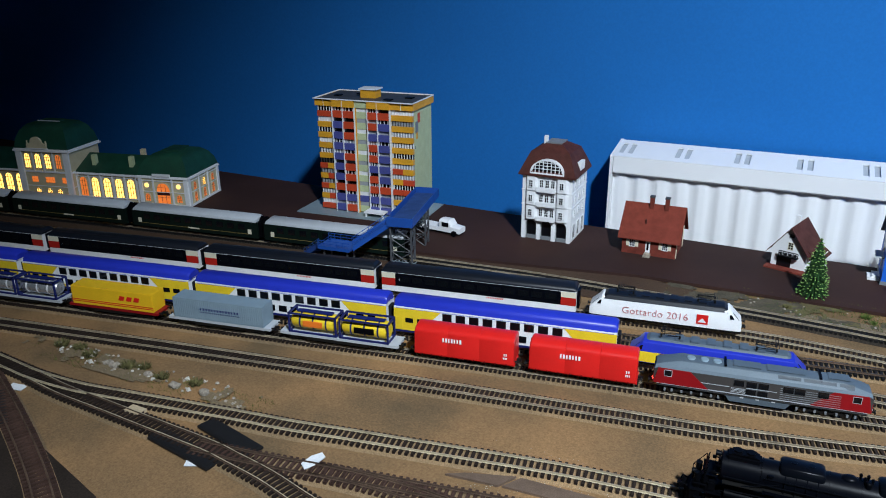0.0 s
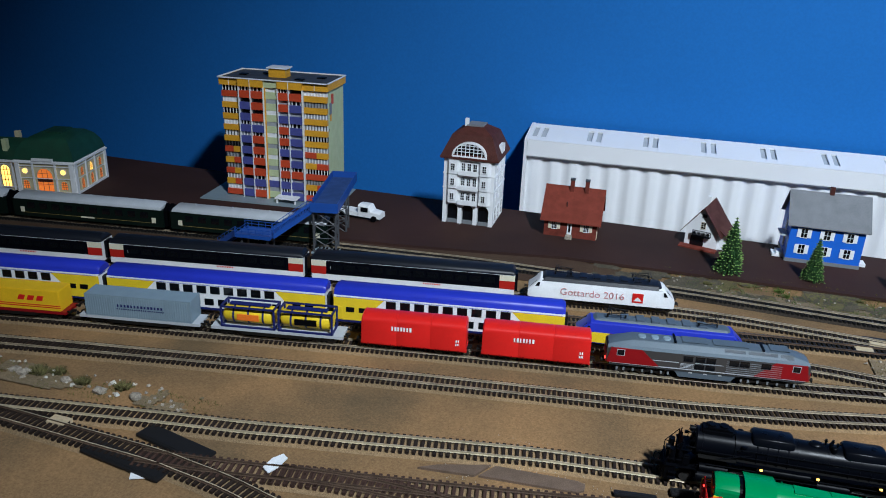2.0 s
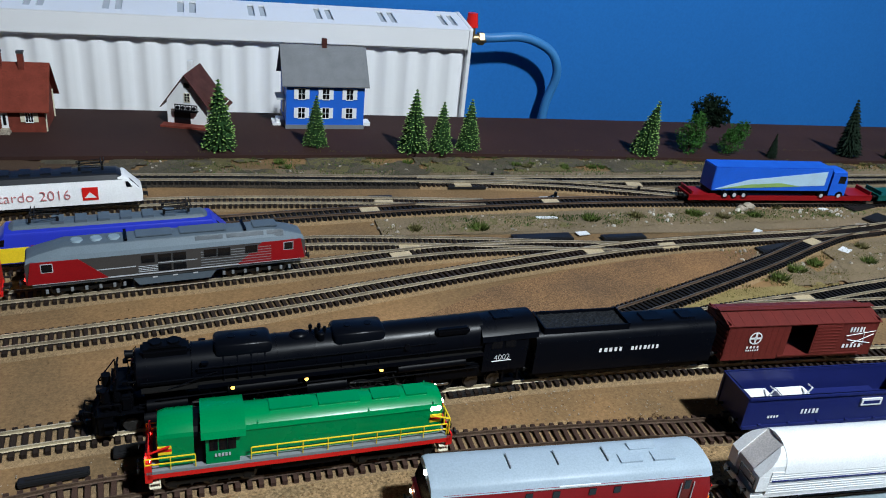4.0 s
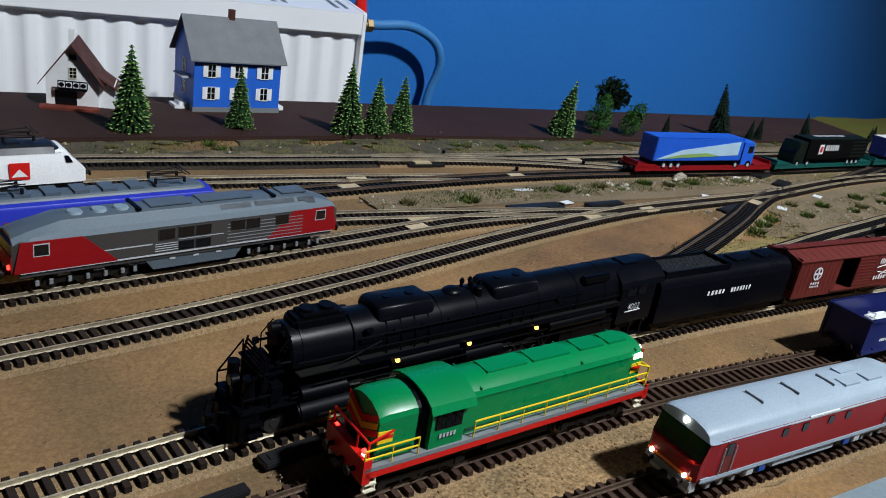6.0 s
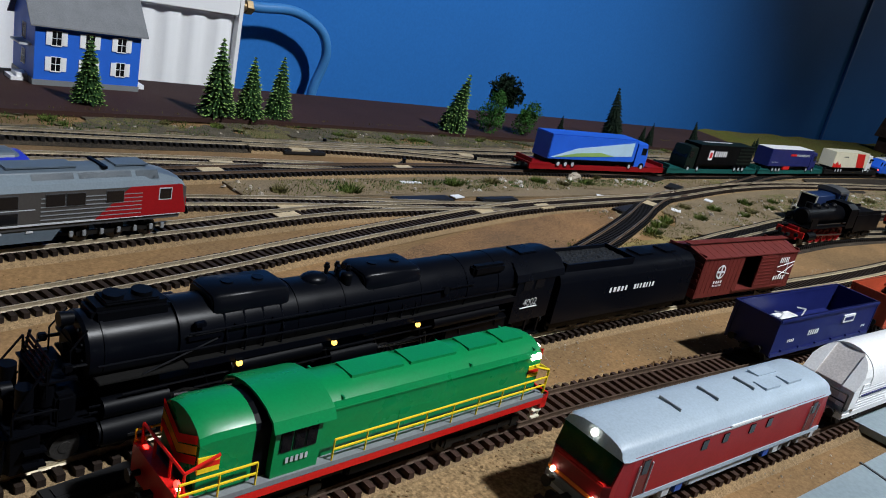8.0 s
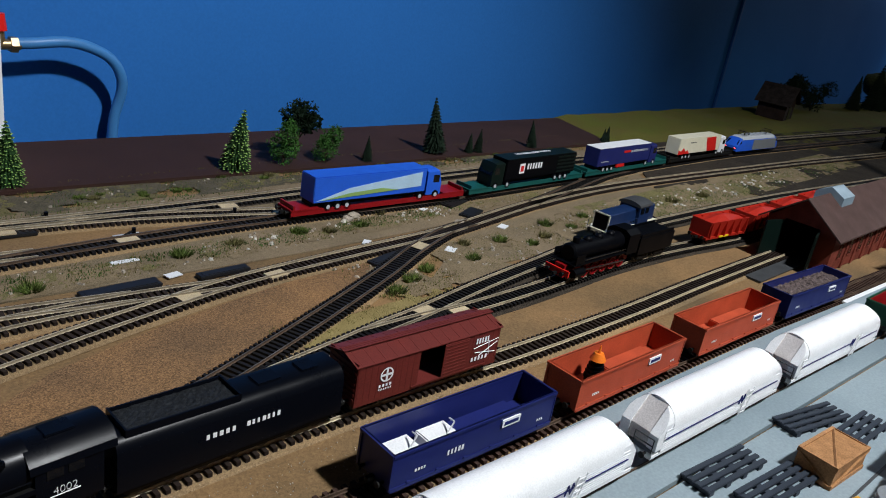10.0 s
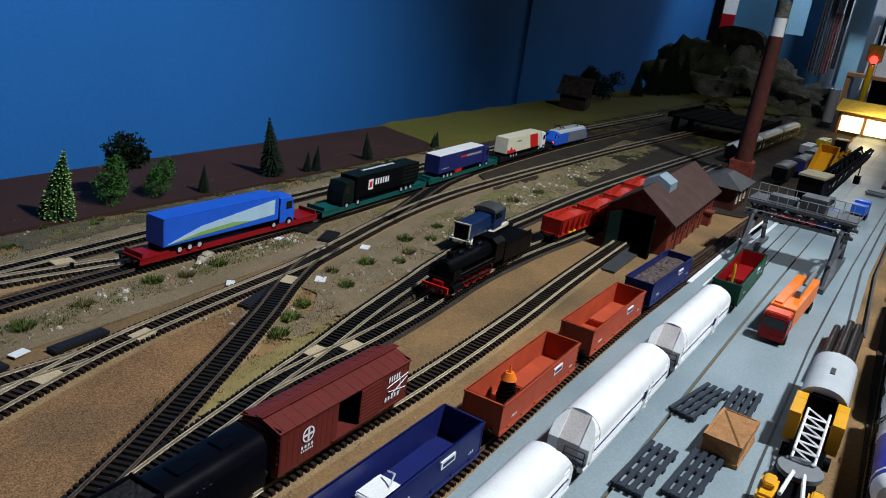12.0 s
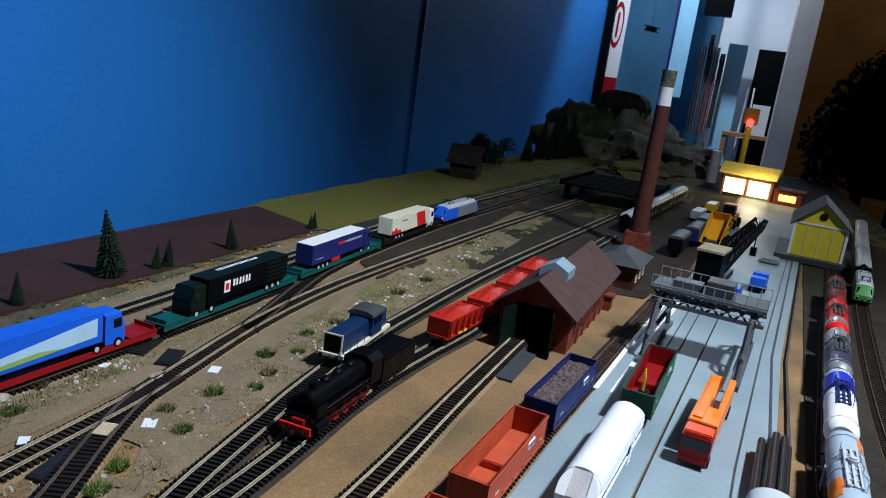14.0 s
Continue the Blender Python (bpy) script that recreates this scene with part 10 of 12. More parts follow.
for colours, a1, bands, deck in liveries:
    L = 0.20
    t = thing("tank_wagon", "%s tank wagon with a ladder and walkway" % colours, "freight wagon", k.stand(x, x + L), "tank wagons")
    zc, r = 0.0330, 0.0165
    bm = bmesh.new()
    loft(bm, [(-L / 2 + 0.004, circle(r * 0.70, zc, 24)), (-L / 2 + 0.010, circle(r * 0.97, zc, 24)), (-L / 2 + 0.014, circle(r, zc, 24)), (L / 2 - 0.014, circle(r, zc, 24)), (L / 2 - 0.010, circle(r * 0.97, zc, 24)), (L / 2 - 0.004, circle(r * 0.70, zc, 24))])
    part("barrel", bm, a1, t, "rounded tank barrel", smooth=40)
    for x0, x1, mt, a0, a3 in bands:
        part("colour_band", shell(x0, x1, zc, r, a0, a3), mt, t, "coloured band", smooth=40)
    for xs in (-0.078, 0.0, 0.078):
        part("barrel_strap", shell(xs - 0.0012, xs + 0.0012, zc, r + 0.0006, -150, 150), a1, t)
    for y in (-0.0055, 0.0, 0.0055):
        part("walkway_plank", B((-0.040, 0.040, y - 0.0012, y + 0.0012, zc + r + 0.0010, zc + r + 0.0020)), deck, t)
    for q in range(7):
        part("walkway_bearer", B((-0.039 + q * 0.013, -0.037 + q * 0.013, -0.0070, 0.0070, zc + r - 0.0010, zc + r + 0.0010)), deck, t)
    part("manhole", rod(rod(bmesh.new(), (0.010, 0, zc + r), (0.010, 0, zc + r + 0.0050), 0.0052, 14), (0.010, 0, zc + r + 0.0050), (0.010, 0, zc + r + 0.0066), 0.0036, 14), deck, t, "round hatch on the barrel")
    for s in (-1, 1):
        for q in (0.018, 0.026):
            bm = bmesh.new()
            rod(bm, (q, s * 0.0070, zc + r + 0.0030), (q, s * 0.0182, zc + 0.0020), 0.0006, 4)
            rod(bm, (q, s * 0.0182, zc + 0.0020), (q, s * 0.0182, 0.0130), 0.0006, 4)
            part("ladder_rail", bm, deck, t)
        for q in range(7):
            f = q / 6
            y, z = (0.0070 + 0.0112 * min(1, f * 2), zc + r + 0.003 - (r + 0.001) * min(1, f * 2) - max(0, f * 2 - 1) * 0.020)
            part("ladder_rung", rod(bmesh.new(), (0.018, s * y, z), (0.026, s * y, z), 0.0005, 4), deck, t)
        part("hand_rail", rod(bmesh.new(), (-0.040, s * 0.0085, zc + r + 0.0065), (0.040, s * 0.0085, zc + r + 0.0065), 0.0004, 4), deck, t)
        for q in (-0.038, 0.0, 0.038):
            part("rail_post", rod(bmesh.new(), (q, s * 0.0085, zc + r - 0.003), (q, s * 0.0085, zc + r + 0.0065), 0.0004, 4), deck, t)
    part("frame", B((-L / 2, L / 2, -0.0145, 0.0145, 0.0100, 0.0130)), DARK, t)
    bogies(t, (-L / 2 + 0.026, L / 2 - 0.026), 0.021)
    ends(t, L)
    x += L + 0.007
modern_electric("green_electric_locomotive", "pale grey and green locomotive on the outer siding", LINES["l"].stand(2.28, 2.48), 0.19, paint("leaf_green_paint", (0.06, 0.22, 0.05)), LTGREY)
for q in range(3):
    green_coach(LINES["l"].stand(2.51 + q * 0.28, 2.77 + q * 0.28), "distant coaches")

# the yellow house
t = thing("yellow_warehouse", "bright yellow warehouse with white trim and grey roof", "building", pose(2.66, 0.540, 0.004, 0, 0, -5))
YEL = paint("house_yellow", (0.72, 0.60, 0.04), 0.55)
gabled(t, 0.22, 0.118, 0.092, 0.142, "x", YEL, DKGREY, 0.010, 0.004)
for k in range(13):
    x = -0.006 + k * 0.0193
    for y in (-0.008, 0.126):
        part("roof_rib", rod(bmesh.new(), (x, y, 0.0905), (x, 0.059, 0.1470), 0.0014, 5), GREY, t, "pale roof rib")
part("loading_dock", B((-0.03, 0.23, -0.03, 0.148, 0, 0.012)), DKGREY, t)
for y in (-0.002, 0.114):
    part("corner_board", B((-0.003, 0.004, y, y + 0.006, 0.012, 0.092)), WHITE, t)
part("gable_band", B((-0.002, 0.0, 0.0, 0.118, 0.090, 0.094)), WHITE, t)
part("round_window", rod(bmesh.new(), (-0.002, 0.059, 0.114), (0.001, 0.059, 0.114), 0.009, 16), GLASS, t)
for y in (0.030, 0.058, 0.086):
    part("door_seam", B((-0.0012, 0.0, y, y + 0.0015, 0.012, 0.090)), CREAM, t)
part("dock_hatch", B((-0.14, -0.08, 0.13, 0.175, 0.0, 0.012), bevel=0.004), GREY, t)

# ---- trees, bushes, stones, scraps ----
def spruce(x, y, h, dark=False, lean=0.0, seed=0):
    rnd = random.Random(seed)
    t = thing("spruce_tree", "small dark green model spruce" if dark else "green model spruce with pale bristly tips", "tree", pose(x, y, 0.003 if y < 1.58 else 0.0055, 0, lean, rnd.uniform(0, 360)), "model spruces")
    part("trunk", rod(bmesh.new(), (0, 0, 0), (0, 0, h * 0.9), h * 0.022, 7, h * 0.006), BARK, t)
    v, f, tv, tf = [], [], [], []
    layers = 17
    for i in range(layers):
        k = i / (layers - 1)
        z = h * (0.10 + 0.88 * k)
        r = h * (0.235 if dark else 0.255) * (1 - k) ** 0.80 + h * 0.014
        n = max(6, int(26 * (1 - k) + 6))
        for j in range(n):
            a = 2 * math.pi * (j + rnd.random() * 0.7) / n
            rr = r * rnd.uniform(0.80, 1.08)
            d = Vector((math.cos(a), math.sin(a), 0))
            s = Vector((-d.y, d.x, 0))
            wd = h * 0.026 * rnd.uniform(0.7, 1.3)
            drop = rr * rnd.uniform(0.22, 0.42)
            base, tip = Vector((0, 0, z)), d * rr + Vector((0, 0, z - drop))
            mid = d * rr * 0.6 + Vector((0, 0, z - drop * 0.35))
            o = len(v)
            v += [tuple(q) for q in (base + Vector((0, 0, wd)), mid + s * wd, tip, mid - s * wd, mid + Vector((0, 0, wd * 0.9)), mid - Vector((0, 0, wd * 0.8)))]
            f += [(o, o + 1, o + 4), (o + 1, o + 2, o + 4), (o + 2, o + 3, o + 4), (o + 3, o, o + 4), (o, o + 5, o + 1), (o + 1, o + 5, o + 2), (o + 2, o + 5, o + 3), (o + 3, o + 5, o)]
            if not dark and rnd.random() < 0.85:
                c = mid.lerp(tip, 0.80) + Vector((0, 0, wd * 0.25))
                o, e = len(tv), wd * 0.62
                tv += [tuple(c + d * e * 1.5), tuple(c + s * e), tuple(c - d * e), tuple(c - s * e), tuple(c + Vector((0, 0, e * 0.8)))]
                tf += [(o, o + 1, o + 4), (o + 1, o + 2, o + 4), (o + 2, o + 3, o + 4), (o + 3, o, o + 4)]
    me = bpy.data.meshes.new("needles")
    me.from_pydata(v, [], f)
    me.materials.append(DARKSPRUCE if dark else SPRUCE)
    part("needles", me, None, t)
    if tf:
        me = bpy.data.meshes.new("pale_foliage")
        me.from_pydata(tv, [], tf)
        me.materials.append(SPRUCETIP)
        part("pale_foliage", me, None, t, "pale green tips")["kind"] = "stuff"
    return t


for i, (x, y, h, lean) in enumerate(((0.460, 1.648, 0.092, 0), (0.588, 1.660, 0.070, 0), (0.722, 1.636, 0.088, 0), (0.762, 1.633, 0.072, 0), (0.806, 1.642, 0.074, 0), (1.085, 1.622, 0.086, 9))):
    spruce(x, y, h, False, lean, i + 1)
for i, (x, y, h, lean) in enumerate(((1.306, 1.598, 0.040, 0), (1.464, 1.604, 0.094, 6), (1.535, 1.588, 0.036, 4), (1.556, 1.585, 0.042, 4), (1.708, 1.580, 0.052, 6), (1.948, 1.570, 0.030, 0), (1.965, 1.572, 0.034, 0), (3.75, 1.60, 0.13, 0), (3.90, 1.575, 0.18, 0), (4.02, 1.55, 0.20, 0), (4.12, 1.545, 0.22, 0), (4.25, 1.52, 0.20, 0))):
    spruce(x, y, h, True, lean, i + 40)


def broadleaf(x, y, h, heads, mat, seed, label, stem=0.35):
    """Clumps of leaves (x, y, height, radius) on the limbs of a forked stem."""
    rnd = random.Random(seed)
    t = thing("broadleaf_tree", label, "tree", pose(x, y, 0.0055), "model broadleaf trees")
    bm = rod(bmesh.new(), (0, 0, 0), (0, 0, h * stem), h * 0.026, 7, h * 0.018)
    for hx, hy, hz, r in heads:
        rod(bm, (0, 0, h * stem * 0.85), (hx, hy, hz), h * 0.015, 5, h * 0.006)
    part("trunk", bm, BARK, t, "thin forked trunk")
    v, f = [], []
    for hx, hy, hz, r in heads:
        for _ in range(520):
            d = Vector((rnd.gauss(0, 1), rnd.gauss(0, 1), rnd.gauss(0, 1))).normalized()
            lump = 0.80 + 0.45 * noise.noise(d * 1.9 + Vector((seed * 3.1, hx * 90, hz * 90)))
            d *= r * lump * rnd.uniform(0.66, 1.05)
            p = Vector((hx, hy, max(0.001, hz + d.z))) + Vector((d.x, d.y, 0))
            e = h * rnd.uniform(0.014, 0.032)
            a, b = Vector((rnd.gauss(0, 1), rnd.gauss(0, 1), rnd.gauss(0, 1))).normalized() * e, Vector((rnd.gauss(0, 1), rnd.gauss(0, 1), rnd.gauss(0, 1))).normalized() * e
            o = len(v)
            v += [tuple(p + a), tuple(p + b), tuple(p - a), tuple(p - b)]
            f.append((o, o + 1, o + 2, o + 3))
    me = bpy.data.meshes.new("crown")
    me.from_pydata(v, [], f)
    me.materials.append(mat)
    part("crown", me, None, t, "clumped leafy crown")


def clumps(h, wide, seed, low=0.4):
    rnd = random.Random(seed)
    return [(rnd.uniform(-1, 1) * wide * 0.30, rnd.uniform(-1, 1) * wide * 0.25, h * rnd.uniform(low, 0.86), wide * rnd.uniform(0.22, 0.34)) for _ in range(6)]


broadleaf(1.168, 1.625, 0.062, [(0.0, 0, 0.018, 0.024), (-0.004, 0.002, 0.030, 0.023), (0.004, -0.002, 0.044, 0.019), (0.006, 0, 0.054, 0.013), (0.010, 0, 0.022, 0.019)], LEAF, 3, "tall rounded bright green model bush", 0.12)
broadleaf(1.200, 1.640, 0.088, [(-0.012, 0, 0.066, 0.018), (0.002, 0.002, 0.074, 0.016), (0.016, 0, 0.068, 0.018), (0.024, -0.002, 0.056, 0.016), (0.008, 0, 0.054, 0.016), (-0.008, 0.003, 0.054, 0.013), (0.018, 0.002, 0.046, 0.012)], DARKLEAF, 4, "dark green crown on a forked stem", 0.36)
broadleaf(1.240, 1.618, 0.056, [(-0.006, 0, 0.015, 0.020), (0.004, 0.002, 0.020, 0.021), (0.006, 0, 0.032, 0.018), (0.014, 0, 0.042, 0.015), (-0.004, 0, 0.030, 0.013)], LEAF, 5, "low rounded green model bush", 0.12)
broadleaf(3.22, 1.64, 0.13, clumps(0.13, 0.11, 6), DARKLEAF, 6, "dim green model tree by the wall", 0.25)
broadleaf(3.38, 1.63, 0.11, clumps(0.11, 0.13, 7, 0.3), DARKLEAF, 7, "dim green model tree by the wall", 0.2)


def bush(x, y, r, mat, seed):
    """A tuft: a low crumbly cushion with many fine blades standing out of it."""
    rnd, bm = random.Random(seed), bmesh.new()
    for k in range(9):
        a, q = rnd.uniform(0, 6.283), math.sqrt(rnd.random())
        e = r * rnd.uniform(0.22, 0.36)
        ball(bm, (math.cos(a) * q * r * 0.7, math.sin(a) * q * r * 0.6, e * 0.3), e, (1, 1, 0.7), 1, 0.9, seed + k)
    for k in range(190):
        a, q = rnd.uniform(0, 6.283), math.sqrt(rnd.random())
        px, py = math.cos(a) * q * r * 0.85, math.sin(a) * q * r * 0.70
        out = 0.25 + 0.55 * q
        l = r * rnd.uniform(0.45, 0.95) * (1.1 - 0.45 * q)
        tip = (px + math.cos(a) * l * out + rnd.uniform(-0.2, 0.2) * l, py + math.sin(a) * l * out + rnd.uniform(-0.2, 0.2) * l, 0.0008 + l)
        w, c = r * 0.055, rnd.uniform(0, 6.283)
        bm.faces.new([bm.verts.new(v) for v in ((px - w * math.cos(c), py - w * math.sin(c), 0.0008), (px + w * math.cos(c), py + w * math.sin(c), 0.0008), tip)])
    solid("bush", bm, mat, "tuft of green scenic grass on the sand" if mat is MOSS else "tuft of dull olive scenic grass on the sand", "bush", pose(x, y, -0.0004), group="scenic tufts")


def flock(x0, x1, y0, y1, mat, cut, seed, label, cell=0.0045):
    """A thin ragged mat of scenic flock."""
    bm, nx, ny = bmesh.new(), int((x1 - x0) / cell), int((y1 - y0) / cell)
    vs = {}

    def corner(i, j):
        if (i, j) not in vs:
            x, y = x0 + i * cell, y0 + j * cell
            k = Vector((x * 90, y * 90, seed))
            vs[i, j] = bm.verts.new((x + cell * 0.35 * noise.noise(k * 3), y + cell * 0.35 * noise.noise(k * 3 + Vector((9, 0, 0))), (0.0052 if y > 1.63 and x < 2 else 0.0) + 0.0012 + 0.0005 * noise.noise(k * 2)))
        return vs[i, j]

    for i in range(nx):
        for j in range(ny):
            x, y = x0 + i * cell, y0 + j * cell
            edge = min(j, ny - 1 - j) / max(1, ny / 2)
            if noise.noise(Vector((x * 14, y * 26, seed))) + 0.5 * noise.noise(Vector((x * 60, y * 60, seed))) + 0.35 * edge > cut:
                bm.faces.new((corner(i, j), corner(i + 1, j), corner(i + 1, j + 1), corner(i, j + 1)))
    tagged(solid("flock", bm, mat, label, "ground cover", kind="stuff"), "")


for i, (x, y, r) in enumerate(((0.735, 1.381, 0.012), (0.885, 1.396, 0.012), (1.035, 1.400, 0.010), (1.120, 1.391, 0.011), (1.034, 1.402, 0.010), (1.065, 1.243, 0.011), (1.030, 1.228, 0.011), (1.10, 1.255, 0.010), (1.176, 1.253, 0.010), (1.255, 1.278, 0.011), (1.29, 1.252, 0.009), (1.37, 1.292, 0.012), (1.46, 1.29, 0.010), (1.40, 1.268, 0.009))):
    bush(x, y, r, MOSS, i + 7)
for i, (x, y, r) in enumerate(((0.66, 1.385, 0.009), (0.95, 1.40, 0.010), (1.17, 1.415, 0.009), (1.07, 1.39, 0.009), (1.33, 1.262, 0.010), (1.20, 1.29, 0.009), (1.52, 1.282, 0.011), (1.60, 1.278, 0.012), (1.70, 1.272, 0.012), (1.8, 1.265, 0.012), (-0.405, 1.051, 0.011), (-0.335, 1.049, 0.012), (-0.275, 1.046, 0.010), (-0.465, 1.056, 0.011), (-0.225, 1.052, 0.010), (-0.315, 1.056, 0.010), (-0.435, 1.060, 0.010))):
    bush(x, y, r, DULLMOSS, i + 77)


rnd = random.Random(61)
for i in range(26):
    x = 0.38 + 1.5 * rnd.random()
    bush(x, 1.572 + 0.045 * rnd.random() - 0.014 * max(0, x - 0.8), rnd.uniform(0.005, 0.009), MOSS if i % 3 else DULLMOSS, 140 + i)


def scatter(name, count, spots, mat, size, seed, label, tall=1.0):
    """Loose stones or grass blades: many, in ONE mesh."""
    rnd, v, f = random.Random(seed), [], []
    for _ in range(count):
        x0, x1, y0, y1, wt = rnd.choices(spots, [s[4] for s in spots])[0]
        x, y = rnd.uniform(x0, x1), rnd.uniform(y0, y1)
        if noise.noise(Vector((x * 22, y * 30, seed))) < -0.12:
            continue
        z = 0.005 if (y > 1.63 and x < 2.0) else 0.0002
        e = size * rnd.uniform(0.5, 1.5)
        o = len(v)
        if name == "grass":
            a = rnd.uniform(0, 6.283)
            s, l = Vector((math.cos(a), math.sin(a), 0)) * e * 0.22, Vector((rnd.uniform(-0.5, 0.5), rnd.uniform(-0.5, 0.5), 1)) * e * tall
            p = Vector((x, y, z))
            v += [tuple(p - s), tuple(p + s), tuple(p + l)]
            f.append((o, o + 1, o + 2))
        else:
            q = [Vector((rnd.uniform(0.6, 1.2) * math.cos(k * 1.2566 + 0.3), rnd.uniform(0.6, 1.2) * math.sin(k * 1.2566 + 0.3), 0)) * e for k in range(5)]
            v += [(x + c.x, y + c.y, z) for c in q] + [(x + c.x * 0.6, y + c.y * 0.6, z + e * rnd.uniform(0.5, 1.0)) for c in q]
            f += [(o + k, o + (k + 1) % 5, o + 5 + (k + 1) % 5, o + 5 + k) for k in range(5)] + [tuple(o + 5 + k for k in range(5))]
    me = bpy.data.meshes.new(name)
    me.from_pydata(v, [], f)
    me.materials.append(mat)
    tagged(new(name, me), label, "ground cover", kind="stuff")


FLOCKS = [material("olive_flock", (0.150, 0.135, 0.055), 0.95, second=(0.120, 0.100, 0.048), var=0.35, fine=1600, coarse=40, bump=0.8), material("tan_gravel", (0.225, 0.168, 0.100), 0.95, second=(0.165, 0.128, 0.076), grit=0.2, var=0.2, fine=1600, coarse=40, bump=0.5), material("ochre_flock", (0.24, 0.190, 0.075), 0.95, second=(0.185, 0.140, 0.055), var=0.3, fine=1600, coarse=40, bump=0.8), material("dark_grey_gravel", (0.125, 0.105, 0.072), 0.95, second=(0.080, 0.070, 0.048), grit=0.3, var=0.25, fine=1600, coarse=40, bump=0.7)]
for k, (x0, x1, y0, y1, mt, cut) in enumerate(((0.25, 2.0, 1.553, 1.632, 3, 0.10), (0.4, 1.95, 1.56, 1.625, 0, 0.28), (0.62, 1.75, 1.368, 1.415, 1, 0.12), (0.70, 1.6, 1.372, 1.412, 0, 0.36), (1.02, 1.62, 1.21, 1.312, 1, 0.16), (1.42, 2.6, 1.225, 1.325, 0, 0.22), (1.45, 2.6, 1.225, 1.325, 1, 0.05), (0.84, 1.03, 1.18, 1.215, 2, 0.05), (0.98, 1.10, 1.155, 1.24, 2, 0.12), (-0.52, -0.11, 1.022, 1.064, 1, 0.18), (1.2, 2.3, 1.44, 1.478, 1, 0.22))):
    flock(x0, x1, y0, y1, FLOCKS[mt], cut, k * 3.3, "ragged mat of dry scenic flock between the tracks")
scatter("grass", 42000, [(0.25, 1.98, 1.535, 1.60, 8), (0.35, 1.9, 1.60, 1.635, 5), (0.62, 1.75, 1.372, 1.418, 8), (1.0, 1.55, 1.225, 1.30, 6), (1.4, 2.6, 1.22, 1.315, 8), (0.86, 1.12, 1.185, 1.23, 3), (-0.5, -0.1, 1.02, 1.06, 2), (1.2, 2.2, 1.44, 1.475, 4)], GRASSMAT, 0.0019, 5, "thin dry static grass between the tracks", 1.2)
scatter("grass", 20000, [(0.4, 1.95, 1.545, 1.625, 8), (0.7, 1.3, 1.38, 1.41, 4), (1.45, 2.5, 1.23, 1.30, 5)], material("fresh_static_grass", (0.07, 0.145, 0.03), 0.9, var=0.3, fine=1500, coarse=30), 0.0022, 9, "short fresh green static grass", 1.2)
scatter("stones", 1100, [(0.3, 1.95, 1.54, 1.61, 6), (0.6, 1.7, 1.37, 1.42, 6), (1.0, 1.5, 1.22, 1.30, 5), (1.4, 2.4, 1.22, 1.31, 8), (-0.48, -0.13, 1.03, 1.065, 3)], STONE, 0.0021, 6, "small pale stones scattered over the sand")
scatter("stones", 260, [(1.45, 2.2, 1.24, 1.30, 5), (0.9, 1.3, 1.375, 1.41, 2), (-0.46, -0.22, 1.036, 1.058, 3)], material("white_stone", (0.60, 0.57, 0.50), 0.85, var=0.2), 0.0028, 16, "larger whitish stones along the tracks")
scatter("stones", 9000, [(-0.6, 2.0, 0.80, 1.62, 1)], SAND, 0.0005, 26, "loose grains of tan ballast on the board")
scatter("stones", 5000, [(0.15, 1.2, 0.90, 1.10, 1)], STONE, 0.0005, 27, "fine pale ballast grains on the sand")
for i, (x, y, r) in enumerate(((1.249, 1.343, 0.008), (1.115, 1.412, 0.007), (1.13, 1.418, 0.008), (-0.365, 1.044, 0.006), (-0.350, 1.042, 0.007), (-0.245, 1.036, 0.007), (-0.20, 1.038, 0.007), (-0.295, 1.043, 0.006))):
    solid("rock", ball(bmesh.new(), (0, 0, r * 0.3), r, (1.2, 0.9, 0.6), 2, 0.5, i), STONE, "pale loose rock lying on the sand", "rock", pose(x, y, 0), group="loose rocks", smooth=30)
for i, (x, y, a, w, d) in enumerate(((0.855, 1.358, 10, 0.016, 0.009), (1.171, 1.285, 30, 0.018, 0.012), (1.243, 1.405, 15, 0.014, 0.008), (1.302, 1.312, 20, 0.018, 0.011), (1.291, 1.370, 5, 0.012, 0.008), (-0.115, 0.927, 25, 0.017, 0.013), (-0.421, 0.953, 10, 0.022, 0.012), (0.795, 1.508, 0, 0.026, 0.010), (0.59, 1.357, 0, 0.010, 0.006), (0.83, 1.405, 0, 0.028, 0.006), (1.09, 1.345, 40, 0.014, 0.009), (1.48, 1.373, 10, 0.012, 0.008))):
    solid("paper_scrap", B((-w / 2, w / 2, -d / 2, d / 2, 0, 0.0009)), PAPER, "small white card scrap lying by the track", "scrap", pose(x, y, 0.0006, 0, 1.5, a), group="card scraps")
solid("white_paint_patch", prism(bmesh.new(), [(-0.02, -0.008), (-0.006, -0.012), (0.017, -0.009), (0.021, 0.004), (0.006, 0.011), (-0.015, 0.008)], 0.0, 0.0012), PAPER, "spilt white filler across the sleepers", "filler", pose(0.000, 0.977, 0.0045, 0, 0, 75) @ Matrix.Diagonal((0.75, 0.62, 1, 1)))
MOTOR = paint("black_switch_motor", (0.012, 0.012, 0.013), 0.5)
